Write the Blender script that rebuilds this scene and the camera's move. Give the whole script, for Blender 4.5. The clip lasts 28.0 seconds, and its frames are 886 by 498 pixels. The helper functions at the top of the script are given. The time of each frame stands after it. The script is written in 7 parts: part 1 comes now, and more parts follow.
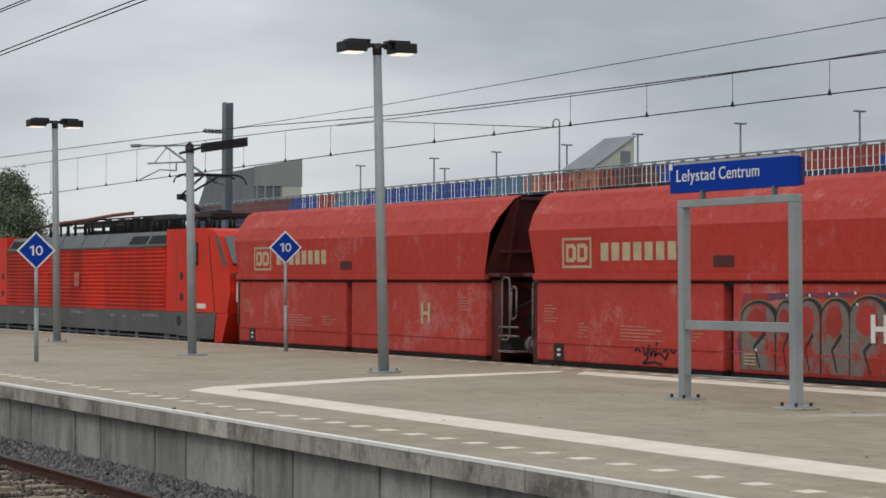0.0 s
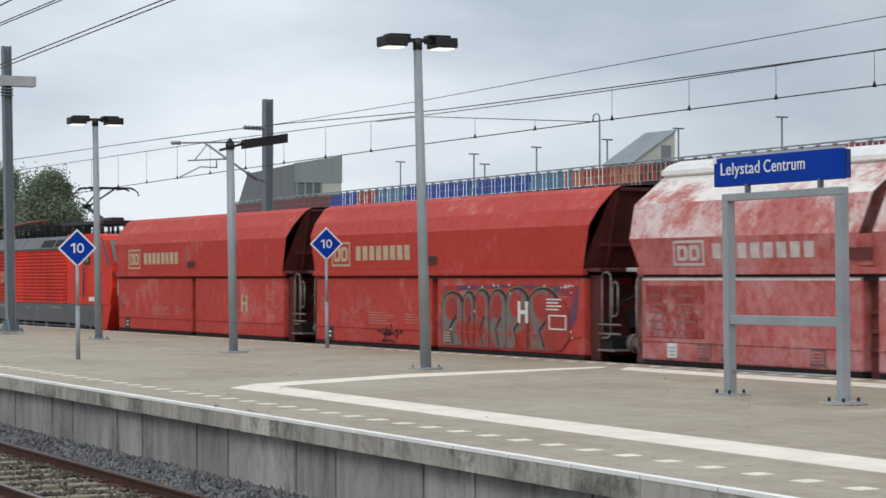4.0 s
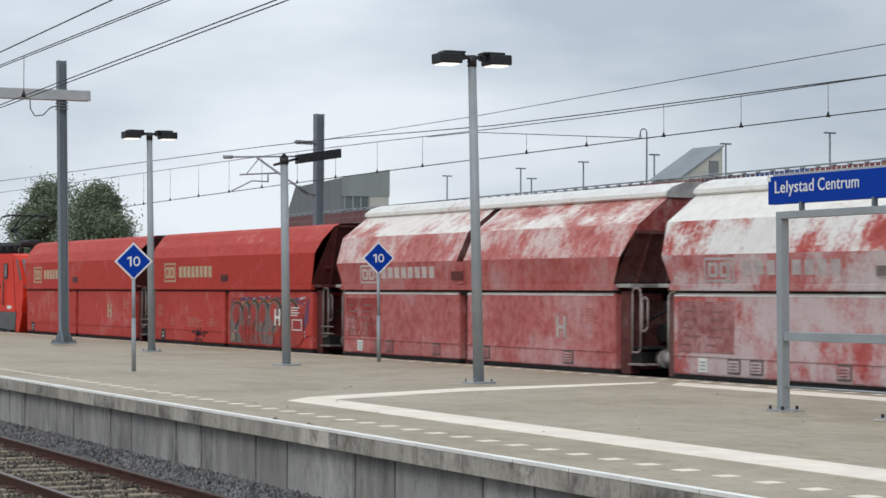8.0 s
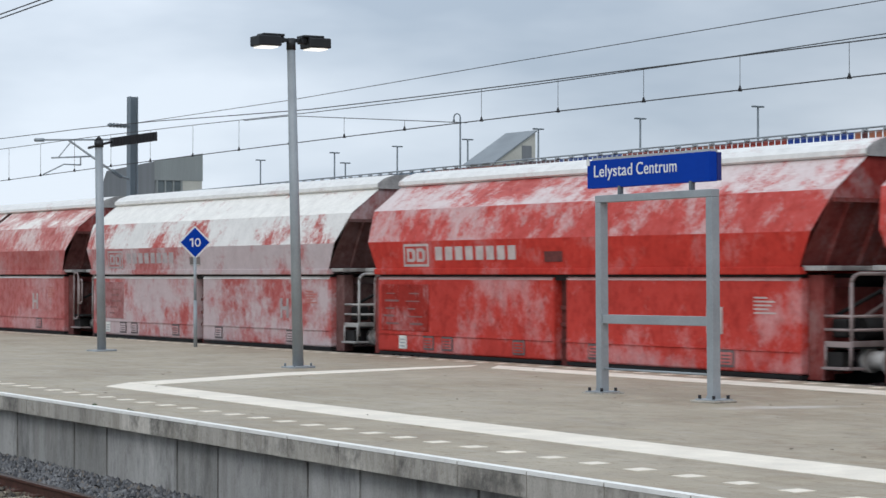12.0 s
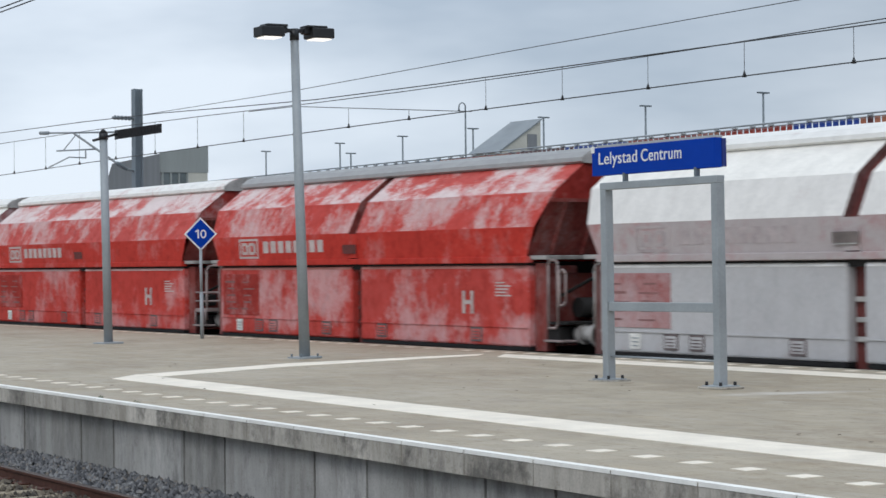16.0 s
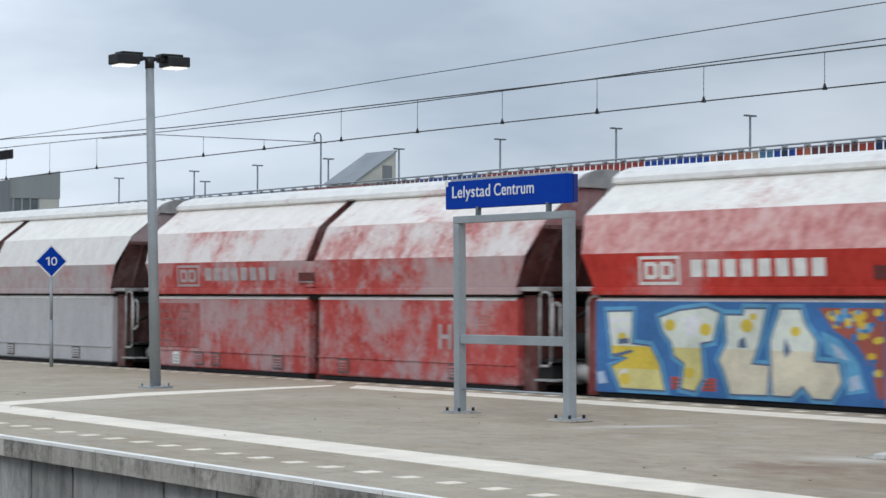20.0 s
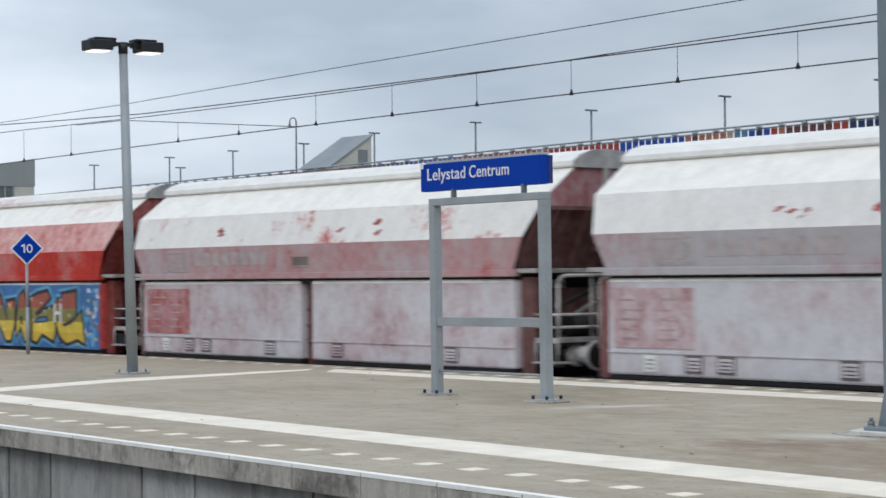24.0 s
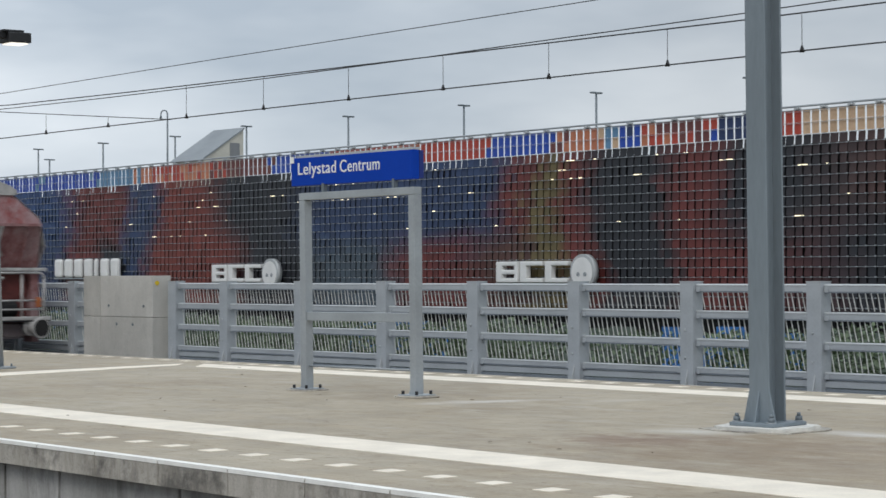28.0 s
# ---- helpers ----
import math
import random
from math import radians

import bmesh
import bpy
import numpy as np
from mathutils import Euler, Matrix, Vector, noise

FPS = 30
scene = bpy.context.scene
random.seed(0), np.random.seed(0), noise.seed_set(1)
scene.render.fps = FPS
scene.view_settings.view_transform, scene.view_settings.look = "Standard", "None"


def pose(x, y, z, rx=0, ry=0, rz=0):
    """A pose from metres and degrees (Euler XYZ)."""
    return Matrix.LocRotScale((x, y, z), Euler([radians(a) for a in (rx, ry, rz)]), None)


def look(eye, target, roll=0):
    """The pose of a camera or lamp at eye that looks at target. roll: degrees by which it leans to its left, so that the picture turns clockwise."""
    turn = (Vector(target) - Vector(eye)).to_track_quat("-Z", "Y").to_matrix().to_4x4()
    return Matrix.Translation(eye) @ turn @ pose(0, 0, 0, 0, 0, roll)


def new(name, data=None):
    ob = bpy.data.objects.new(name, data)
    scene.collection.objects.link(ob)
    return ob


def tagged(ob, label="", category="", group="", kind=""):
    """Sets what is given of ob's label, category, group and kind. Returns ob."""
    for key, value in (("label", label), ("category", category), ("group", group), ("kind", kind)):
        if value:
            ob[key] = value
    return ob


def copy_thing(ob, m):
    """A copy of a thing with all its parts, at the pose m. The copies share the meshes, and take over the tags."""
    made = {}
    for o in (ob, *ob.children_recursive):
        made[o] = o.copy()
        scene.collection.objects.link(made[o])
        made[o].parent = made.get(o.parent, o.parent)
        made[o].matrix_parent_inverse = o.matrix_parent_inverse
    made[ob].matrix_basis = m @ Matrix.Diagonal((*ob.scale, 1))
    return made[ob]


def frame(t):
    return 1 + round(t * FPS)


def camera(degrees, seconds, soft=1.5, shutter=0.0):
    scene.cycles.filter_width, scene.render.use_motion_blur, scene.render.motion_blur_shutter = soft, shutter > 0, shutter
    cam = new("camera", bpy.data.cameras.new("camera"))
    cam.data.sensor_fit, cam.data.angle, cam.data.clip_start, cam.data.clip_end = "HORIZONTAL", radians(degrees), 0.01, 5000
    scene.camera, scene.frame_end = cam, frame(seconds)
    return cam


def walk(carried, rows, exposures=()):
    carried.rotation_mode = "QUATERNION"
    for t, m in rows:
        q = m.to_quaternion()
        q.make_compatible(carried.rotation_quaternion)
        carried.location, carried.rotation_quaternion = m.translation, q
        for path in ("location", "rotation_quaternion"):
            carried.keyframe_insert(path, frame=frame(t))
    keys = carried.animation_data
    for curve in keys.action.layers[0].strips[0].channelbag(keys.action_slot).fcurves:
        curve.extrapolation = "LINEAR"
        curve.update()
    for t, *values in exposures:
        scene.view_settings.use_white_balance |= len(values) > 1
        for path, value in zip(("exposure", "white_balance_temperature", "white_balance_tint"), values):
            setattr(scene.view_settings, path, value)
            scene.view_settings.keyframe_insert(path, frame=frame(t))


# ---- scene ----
cam = camera(25.178, 28.0, soft=1.5, shutter=0.5)
PATH = [  # seconds, eye x y z, heading, tilt, lean
    (0, 0.066, 0.185, 1.440, 149.067, 0.944, 0.190),
    (0.5, -0.115, 0.256, 1.507, 149.543, 0.448, 0.188),
    (1, -0.145, 0.298, 1.459, 150.443, 0.760, 0.096),
    (1.5, -0.119, 0.262, 1.464, 150.744, 0.768, -0.244),
    (2, -0.051, 0.196, 1.476, 150.959, 0.751, -0.533),
    (2.5, -0.082, 0.249, 1.478, 151.128, 0.850, -0.202),
    (3, -0.072, 0.270, 1.442, 151.158, 0.908, -0.056),
    (3.5, -0.039, 0.197, 1.460, 150.795, 0.826, -0.156),
    (4, -0.094, 0.248, 1.438, 150.221, 0.824, -0.095),
    (4.5, -0.086, 0.267, 1.469, 150.091, 0.540, -0.255),
    (6.5, -0.126, 0.316, 1.457, 150.811, 0.376, 0.270),
    (7, -0.079, 0.275, 1.458, 150.510, 0.721, 0.880),
    (7.5, 0.019, 0.160, 1.454, 151.269, 0.616, 0.991),
    (8, 0.075, -0.015, 1.457, 151.499, 1.217, 0.220),
    (8.5, 0.029, -0.100, 1.438, 150.375, 1.240, -0.120),
    (9, 0.025, -0.105, 1.442, 148.159, 0.607, -0.081),
    (9.5, 0.015, -0.105, 1.444, 147.679, 0.382, -0.348),
    (10, -0.019, -0.082, 1.452, 147.757, 0.430, -0.035),
    (10.5, 0.022, -0.092, 1.454, 147.463, 0.718, 0.100),
    (11, 0.023, -0.094, 1.447, 146.377, 0.851, 0.580),
    (11.5, 0.002, -0.098, 1.446, 146.039, 0.871, 0.292),
    (13.5, -0.032, -0.066, 1.452, 146.714, 0.623, -0.719),
    (14, -0.013, -0.082, 1.454, 146.702, 0.626, -0.570),
    (14.5, -0.027, -0.086, 1.446, 146.593, 0.869, -0.573),
    (15, -0.004, -0.095, 1.450, 146.596, 0.935, -0.805),
    (15.5, -0.011, -0.087, 1.443, 146.681, 0.677, -0.758),
    (16, -0.033, -0.062, 1.440, 146.271, 0.485, -0.495),
    (16.5, -0.028, -0.075, 1.444, 145.877, 0.447, -0.366),
    (17, -0.021, -0.083, 1.444, 145.552, 0.392, -0.494),
    (17.5, -0.022, -0.083, 1.446, 145.225, 0.322, -0.639),
    (18, -0.031, -0.063, 1.449, 144.403, 0.192, -0.381),
    (18.5, 0.008, -0.091, 1.453, 143.690, 0.226, -0.111),
    (19, 0.026, -0.114, 1.458, 143.470, 0.818, -0.159),
    (19.5, 0.042, -0.102, 1.454, 142.661, 1.075, -0.005),
    (20, 0.057, -0.113, 1.456, 142.058, 1.355, 0.186),
    (20.5, 0.056, -0.115, 1.462, 142.049, 1.466, -0.045),
    (21, 0.038, -0.094, 1.457, 142.388, 1.714, -0.243),
    (21.5, 0.070, -0.140, 1.451, 142.815, 1.596, -0.111),
    (23.5, 0.113, -0.146, 1.449, 142.248, 1.092, -0.716),
    (24, 0.078, -0.115, 1.437, 141.387, 0.889, -0.431),
    (24.5, 0.074, -0.120, 1.438, 140.970, 0.703, -0.543),
    (25, 0.055, -0.088, 1.454, 140.599, 0.750, -0.563),
    (25.5, 0.118, -0.128, 1.444, 139.647, 1.052, -0.055),
    (26, 0.047, -0.075, 1.443, 139.188, 1.079, -0.326),
    (26.5, 0.006, -0.035, 1.443, 138.913, 1.102, -0.407),
    (27, 0.064, -0.087, 1.445, 138.743, 1.036, -0.329),
    (27.5, 0.061, -0.077, 1.439, 138.315, 0.878, -0.368),
    (28, 0.062, -0.067, 1.444, 137.713, 0.705, -0.220),
]


def eye_pose(x, y, z, heading, tilt, lean):
    return pose(x, y, z, 90 + tilt, 0, heading - 90) @ pose(0, 0, 0, 0, 0, lean)


walk(cam, [(row[0], eye_pose(*row[1:])) for row in PATH], [(0, -0.30, 7050, 10), (0.7, 0.0, 6680, 10), (5, 0.0, 6670, 10), (9, 0.0, 6690, 10), (12, 0.0, 6370, 10), (16.5, 0.0, 6380, 10), (19, -0.02, 6300, 10), (22, 0.0, 6360, 10), (24, 0.0, 6400, 10), (26, 0.0, 6370, 10), (27, 0.0, 6640, 10), (28, 0.0, 6680, 10)])

# ---------------- world and light: high overcast ----------------
world = bpy.data.worlds.new("overcast")
scene.world = world
world.use_nodes = True
wn, wl = world.node_tree.nodes, world.node_tree.links
wn.clear()
w_out = wn.new("ShaderNodeOutputWorld")
w_bg = wn.new("ShaderNodeBackground")
w_sky = wn.new("ShaderNodeTexSky")
w_sky.sky_type = "NISHITA"
w_sky.sun_disc = False
w_sky.sun_elevation = radians(48)
w_sky.sun_rotation = radians(120)
w_tc = wn.new("ShaderNodeTexCoord")
w_map = wn.new("ShaderNodeMapping")
w_map.inputs["Scale"].default_value = (1.0, 1.0, 3.2)
w_noise = wn.new("ShaderNodeTexNoise")
w_noise.inputs["Scale"].default_value = 3.4
w_noise.inputs["Detail"].default_value = 5.0
w_noise.inputs["Roughness"].default_value = 0.5
w_ramp = wn.new("ShaderNodeValToRGB")
w_ramp.color_ramp.elements[0].position = 0.36
w_ramp.color_ramp.elements[0].color = (4.0, 4.72, 5.6, 1)
w_ramp.color_ramp.elements[1].position = 0.64
w_ramp.color_ramp.elements[1].color = (6.8, 7.45, 8.2, 1)
w_sep = wn.new("ShaderNodeSeparateXYZ")
w_up = wn.new("ShaderNodeMapRange")
w_up.inputs["From Min"].default_value = 0.12
w_up.inputs["From Max"].default_value = 0.9
w_up.inputs["To Min"].default_value = 1.0
w_up.inputs["To Max"].default_value = 2.1
w_mul = wn.new("ShaderNodeMix")
w_mul.data_type = "RGBA"
w_mul.blend_type = "MULTIPLY"
w_mul.inputs["Factor"].default_value = 1.0
w_mix = wn.new("ShaderNodeMix")
w_mix.data_type = "RGBA"
w_mix.inputs["Factor"].default_value = 0.93
wl.new(w_tc.outputs["Generated"], w_map.inputs["Vector"])
wl.new(w_map.outputs["Vector"], w_noise.inputs["Vector"])
wl.new(w_noise.outputs["Fac"], w_ramp.inputs["Fac"])
wl.new(w_tc.outputs["Generated"], w_sep.inputs["Vector"])
wl.new(w_sep.outputs["Z"], w_up.inputs["Value"])
wl.new(w_ramp.outputs["Color"], w_mul.inputs["A"])
wl.new(w_up.outputs["Result"], w_mul.inputs["B"])
wl.new(w_sky.outputs["Color"], w_mix.inputs["A"])
w_dot = wn.new("ShaderNodeVectorMath")
w_dot.operation = "DOT_PRODUCT"
w_dot.inputs[1].default_value = (-0.94, 0.34, 0.0)
w_side = wn.new("ShaderNodeMapRange")
w_side.inputs["From Min"].default_value = 0.86
w_side.inputs["From Max"].default_value = 1.0
w_side.inputs["To Min"].default_value = 0.88
w_side.inputs["To Max"].default_value = 1.23
w_mul2 = wn.new("ShaderNodeMix")
w_mul2.data_type = "RGBA"
w_mul2.blend_type = "MULTIPLY"
w_mul2.inputs["Factor"].default_value = 1.0
wl.new(w_tc.outputs["Generated"], w_dot.inputs[0])
wl.new(w_dot.outputs["Value"], w_side.inputs["Value"])
wl.new(w_mul.outputs["Result"], w_mul2.inputs["A"])
wl.new(w_side.outputs["Result"], w_mul2.inputs["B"])
wl.new(w_mul2.outputs["Result"], w_mix.inputs["B"])
wl.new(w_mix.outputs["Result"], w_bg.inputs["Color"])
w_bg.inputs["Strength"].default_value = 0.1
wl.new(w_bg.outputs["Background"], w_out.inputs["Surface"])

sun_data = bpy.data.lights.new("sun", "SUN")
sun_data.energy = 0.9
sun_data.angle = radians(25)
sun_data.color = (1.0, 0.97, 0.93)
sun = new("sun", sun_data)
sun.matrix_world = look((0, -20, 40), (-25, 15, 0))


# ---------------- materials ----------------
def principled(name):
    m = bpy.data.materials.new(name)
    m.use_nodes = True
    return m, m.node_tree.nodes, m.node_tree.links, m.node_tree.nodes["Principled BSDF"]


def noise_node(n, l, scale, detail=5.0, rough=0.6, stretch=(1, 1, 1), coords="Object", shift=0.0):
    tc = n.new("ShaderNodeTexCoord")
    mp = n.new("ShaderNodeMapping")
    mp.inputs["Scale"].default_value = stretch
    mp.inputs["Location"].default_value = (shift, shift * 0.7, shift * 0.3)
    nz = n.new("ShaderNodeTexNoise")
    nz.inputs["Scale"].default_value = scale
    nz.inputs["Detail"].default_value = detail
    nz.inputs["Roughness"].default_value = rough
    l.new(tc.outputs[coords], mp.inputs["Vector"])
    l.new(mp.outputs["Vector"], nz.inputs["Vector"])
    return nz


def ramp_node(n, l, src, stops):
    r = n.new("ShaderNodeValToRGB")
    els = r.color_ramp.elements
    while len(els) < len(stops):
        els.new(0.5)
    for e, (p, c) in zip(els, stops):
        e.position = p
        e.color = (*c, 1) if len(c) == 3 else c
    l.new(src, r.inputs["Fac"])
    return r


def mix_node(n, l, fac, a, b, mode="MIX"):
    x = n.new("ShaderNodeMix")
    x.data_type = "RGBA"
    x.blend_type = mode
    for key, v in (("Factor", fac), ("A", a), ("B", b)):
        if isinstance(v, (int, float)):
            x.inputs[key].default_value = v if key == "Factor" else (v, v, v, 1)
        elif isinstance(v, tuple):
            x.inputs[key].default_value = (*v, 1)
        else:
            l.new(v, x.inputs[key])
    return x.outputs["Result"]


def shade(c, k):
    return tuple(max(0.0, min(1.0, v * k)) for v in c)


def plain(name, base, rough=0.6, metal=0.0, scale=4.0, vary=0.18, grain=60.0, bump=0.15, stretch=(1, 1, 1)):
    """A surface of one colour with large stains, fine grain and slight relief."""
    m, n, l, p = principled(name)
    big = noise_node(n, l, scale, 4, 0.6, stretch)
    fine = noise_node(n, l, grain, 3, 0.6, stretch)
    a = ramp_node(n, l, big.outputs["Fac"], [(0.3, shade(base, 1 - vary)), (0.7, shade(base, 1 + vary))])
    b = ramp_node(n, l, fine.outputs["Fac"], [(0.3, (1 - vary * 0.7,) * 3), (0.7, (1, 1, 1))])
    l.new(mix_node(n, l, 1.0, a.outputs["Color"], b.outputs["Color"], "MULTIPLY"), p.inputs["Base Color"])
    p.inputs["Roughness"].default_value = rough
    p.inputs["Metallic"].default_value = metal
    if bump:
        bp = n.new("ShaderNodeBump")
        bp.inputs["Strength"].default_value = bump
        bp.inputs["Distance"].default_value = 0.01
        l.new(fine.outputs["Fac"], bp.inputs["Height"])
        l.new(bp.outputs["Normal"], p.inputs["Normal"])
    return m


def glow(name, colour, power):
    m, n, l, p = principled(name)
    p.inputs["Base Color"].default_value = (*colour, 1)
    p.inputs["Emission Color"].default_value = (*colour, 1)
    p.inputs["Emission Strength"].default_value = power
    return m


def concrete_paving():
    m, n, l, p = principled("platform_concrete")
    big = noise_node(n, l, 0.35, 6, 0.65)
    mid = noise_node(n, l, 1.6, 6, 0.7, (0.75, 1.25, 1))
    fine = noise_node(n, l, 45, 4, 0.7)
    a = ramp_node(n, l, big.outputs["Fac"], [(0.3, (0.312, 0.252, 0.172)), (0.5, (0.388, 0.328, 0.238)), (0.72, (0.438, 0.381, 0.288))])
    b = ramp_node(n, l, mid.outputs["Fac"], [(0.30, (0.78, 0.75, 0.71)), (0.43, (0.95, 0.945, 0.935)), (0.55, (1, 1, 1)), (0.68, (1.08, 1.08, 1.075))])
    c = ramp_node(n, l, fine.outputs["Fac"], [(0.3, (0.86, 0.86, 0.86)), (0.7, (1.08, 1.08, 1.08))])
    ab = mix_node(n, l, 1.0, a.outputs["Color"], b.outputs["Color"], "MULTIPLY")
    # concrete slabs, each a little lighter or darker than its neighbours
    slab_tc = n.new("ShaderNodeTexCoord")
    slabs = n.new("ShaderNodeTexBrick")
    for key, v in (("Scale", 1.0), ("Brick Width", 0.3), ("Row Height", 0.3), ("Mortar Size", 0.006), ("Mortar Smooth", 0.5), ("Bias", 0.0)):
        slabs.inputs[key].default_value = v
    slabs.inputs["Color1"].default_value = (0.93, 0.93, 0.93, 1)
    slabs.inputs["Color2"].default_value = (1.06, 1.06, 1.06, 1)
    slabs.inputs["Mortar"].default_value = (0.80, 0.79, 0.77, 1)
    l.new(slab_tc.outputs["Object"], slabs.inputs["Vector"])
    ab = mix_node(n, l, 0.85, ab, slabs.outputs["Color"], "MULTIPLY")
    # pale scuffs drawn out along the platform, and dark specks of dirt
    scuff = noise_node(n, l, 1.1, 7, 0.72, (0.8, 2.0, 1), shift=5.0)
    sm = ramp_node(n, l, scuff.outputs["Fac"], [(0.55, (0, 0, 0)), (0.68, (0.34, 0.34, 0.34))])
    ab = mix_node(n, l, sm.outputs["Color"], ab, (0.52, 0.48, 0.40))
    speck = noise_node(n, l, 9, 5, 0.75, (0.6, 1.6, 1), shift=2.0)
    sp = ramp_node(n, l, speck.outputs["Fac"], [(0.33, (0.55, 0.5, 0.44)), (0.40, (1, 1, 1))])
    ab = mix_node(n, l, 1.0, ab, sp.outputs["Color"], "MULTIPLY")
    blot = noise_node(n, l, 3.0, 8, 0.74, (0.85, 1.2, 1), shift=11.0)
    bl = ramp_node(n, l, blot.outputs["Fac"], [(0.32, (0.80, 0.77, 0.72)), (0.46, (0.97, 0.96, 0.95)), (0.56, (1, 1, 1)), (0.70, (1.10, 1.10, 1.09))])
    ab = mix_node(n, l, 1.0, ab, bl.outputs["Color"], "MULTIPLY")
    # stains near the tall mast and the sign: rust-brown run-off, tracked soil, pale grout dust and sand
    for at, size, turn, colour, most in (
            ((-11.50, 12.72), (0.75, 0.9), -35, (0.17, 0.085, 0.045), 0.85),
            ((-10.2, 13.1), (2.1, 2.0), -30, (0.235, 0.16, 0.10), 0.62),
            ((-8.6, 11.9), (4.5, 2.6), 10, (0.25, 0.18, 0.115), 0.50),
            ((-10.35, 14.54), (0.95, 0.30), 0, (0.66, 0.64, 0.60), 0.75),
            ((-11.75, 13.75), (0.7, 0.42), 20, (0.60, 0.58, 0.53), 0.75),
            ((-16.15, 15.3), (0.32, 1.1), -18, (0.64, 0.61, 0.56), 0.75),
            ((-15.2, 16.5), (0.30, 0.60), -18, (0.56, 0.53, 0.47), 0.40)):
        tc = n.new("ShaderNodeTexCoord")
        mp = n.new("ShaderNodeMapping")
        mp.vector_type = "TEXTURE"
        mp.inputs["Location"].default_value = (at[0], at[1], 0)
        mp.inputs["Rotation"].default_value = (0, 0, math.radians(turn))
        mp.inputs["Scale"].default_value = (size[0], size[1], 10)
        l.new(tc.outputs["Object"], mp.inputs["Vector"])
        far = n.new("ShaderNodeVectorMath")
        far.operation = "LENGTH"
        l.new(mp.outputs["Vector"], far.inputs[0])
        ragged = n.new("ShaderNodeMath")
        ragged.operation = "MULTIPLY_ADD"
        ragged.inputs[1].default_value = 2.6
        l.new(blot.outputs["Fac"], ragged.inputs[0])
        l.new(far.outputs["Value"], ragged.inputs[2])
        st = n.new("ShaderNodeMapRange")
        st.inputs["From Min"].default_value = 1.25
        st.inputs["From Max"].default_value = 2.25
        st.inputs["To Min"].default_value = most
        st.inputs["To Max"].default_value = 0.0
        l.new(ragged.outputs[0], st.inputs["Value"])
        ab = mix_node(n, l, st.outputs["Result"], ab, colour)
    l.new(mix_node(n, l, 1.0, ab, c.outputs["Color"], "MULTIPLY"), p.inputs["Base Color"])
    rr = ramp_node(n, l, mid.outputs["Fac"], [(0.35, (0.5, 0.5, 0.5)), (0.65, (0.75, 0.75, 0.75))])
    l.new(rr.outputs["Color"], p.inputs["Roughness"])
    bp = n.new("ShaderNodeBump")
    bp.inputs["Strength"].default_value = 0.2
    bp.inputs["Distance"].default_value = 0.006
    l.new(fine.outputs["Fac"], bp.inputs["Height"])
    l.new(bp.outputs["Normal"], p.inputs["Normal"])
    return m


def streaked_concrete(name, base, streak=0.4, hang=0.3):
    """Cast concrete: broad tone changes, soft run marks, and blots of black algae; hang draws the blots out downwards."""
    m, n, l, p = principled(name)
    big = noise_node(n, l, 0.45, 5, 0.6)
    run = noise_node(n, l, 3.2, 6, 0.7, (1, 1, 0.25))
    thin = noise_node(n, l, 9, 5, 0.7, (1, 1, 0.16), shift=3.0)
    pores = noise_node(n, l, 14, 6, 0.75, shift=6.0)
    fine = noise_node(n, l, 50, 4, 0.7)
    a = ramp_node(n, l, big.outputs["Fac"], [(0.34, shade(base, 0.78)), (0.66, shade(base, 1.14))])
    b = ramp_node(n, l, run.outputs["Fac"], [(0.34, (0.66, 0.64, 0.61)), (0.52, (1, 1, 1)), (0.75, (1.12, 1.12, 1.12))])
    c = ramp_node(n, l, fine.outputs["Fac"], [(0.3, (0.85, 0.85, 0.85)), (0.7, (1.05, 1.05, 1.05))])
    ab = mix_node(n, l, streak, a.outputs["Color"], b.outputs["Color"], "MULTIPLY")
    tr = ramp_node(n, l, thin.outputs["Fac"], [(0.36, (0.74, 0.73, 0.71)), (0.54, (1, 1, 1)), (0.75, (1.05, 1.05, 1.05))])
    ab = mix_node(n, l, streak, ab, tr.outputs["Color"], "MULTIPLY")
    po = ramp_node(n, l, pores.outputs["Fac"], [(0.30, (0.62, 0.60, 0.56)), (0.44, (1, 1, 1)), (0.7, (1.04, 1.04, 1.04))])
    ab = mix_node(n, l, streak, ab, po.outputs["Color"], "MULTIPLY")
    info = n.new("ShaderNodeObjectInfo")
    each = ramp_node(n, l, info.outputs["Random"], [(0.0, (0.84, 0.84, 0.83)), (1.0, (1.10, 1.10, 1.10))])
    ab = mix_node(n, l, 1.0, ab, each.outputs["Color"], "MULTIPLY")
    drip = noise_node(n, l, 1.7, 8, 0.74, (1.0, 1, hang), shift=8.0)
    dm = ramp_node(n, l, drip.outputs["Fac"], [(0.49, (0, 0, 0)), (0.63, (1.25 * streak, 1.25 * streak, 1.25 * streak))])
    ab = mix_node(n, l, dm.outputs["Color"], ab, shade(base, 0.30))
    l.new(mix_node(n, l, 1.0, ab, c.outputs["Color"], "MULTIPLY"), p.inputs["Base Color"])
    p.inputs["Roughness"].default_value = 0.85
    bp = n.new("ShaderNodeBump")
    bp.inputs["Strength"].default_value = 0.25
    bp.inputs["Distance"].default_value = 0.008
    l.new(fine.outputs["Fac"], bp.inputs["Height"])
    l.new(bp.outputs["Normal"], p.inputs["Normal"])
    return m


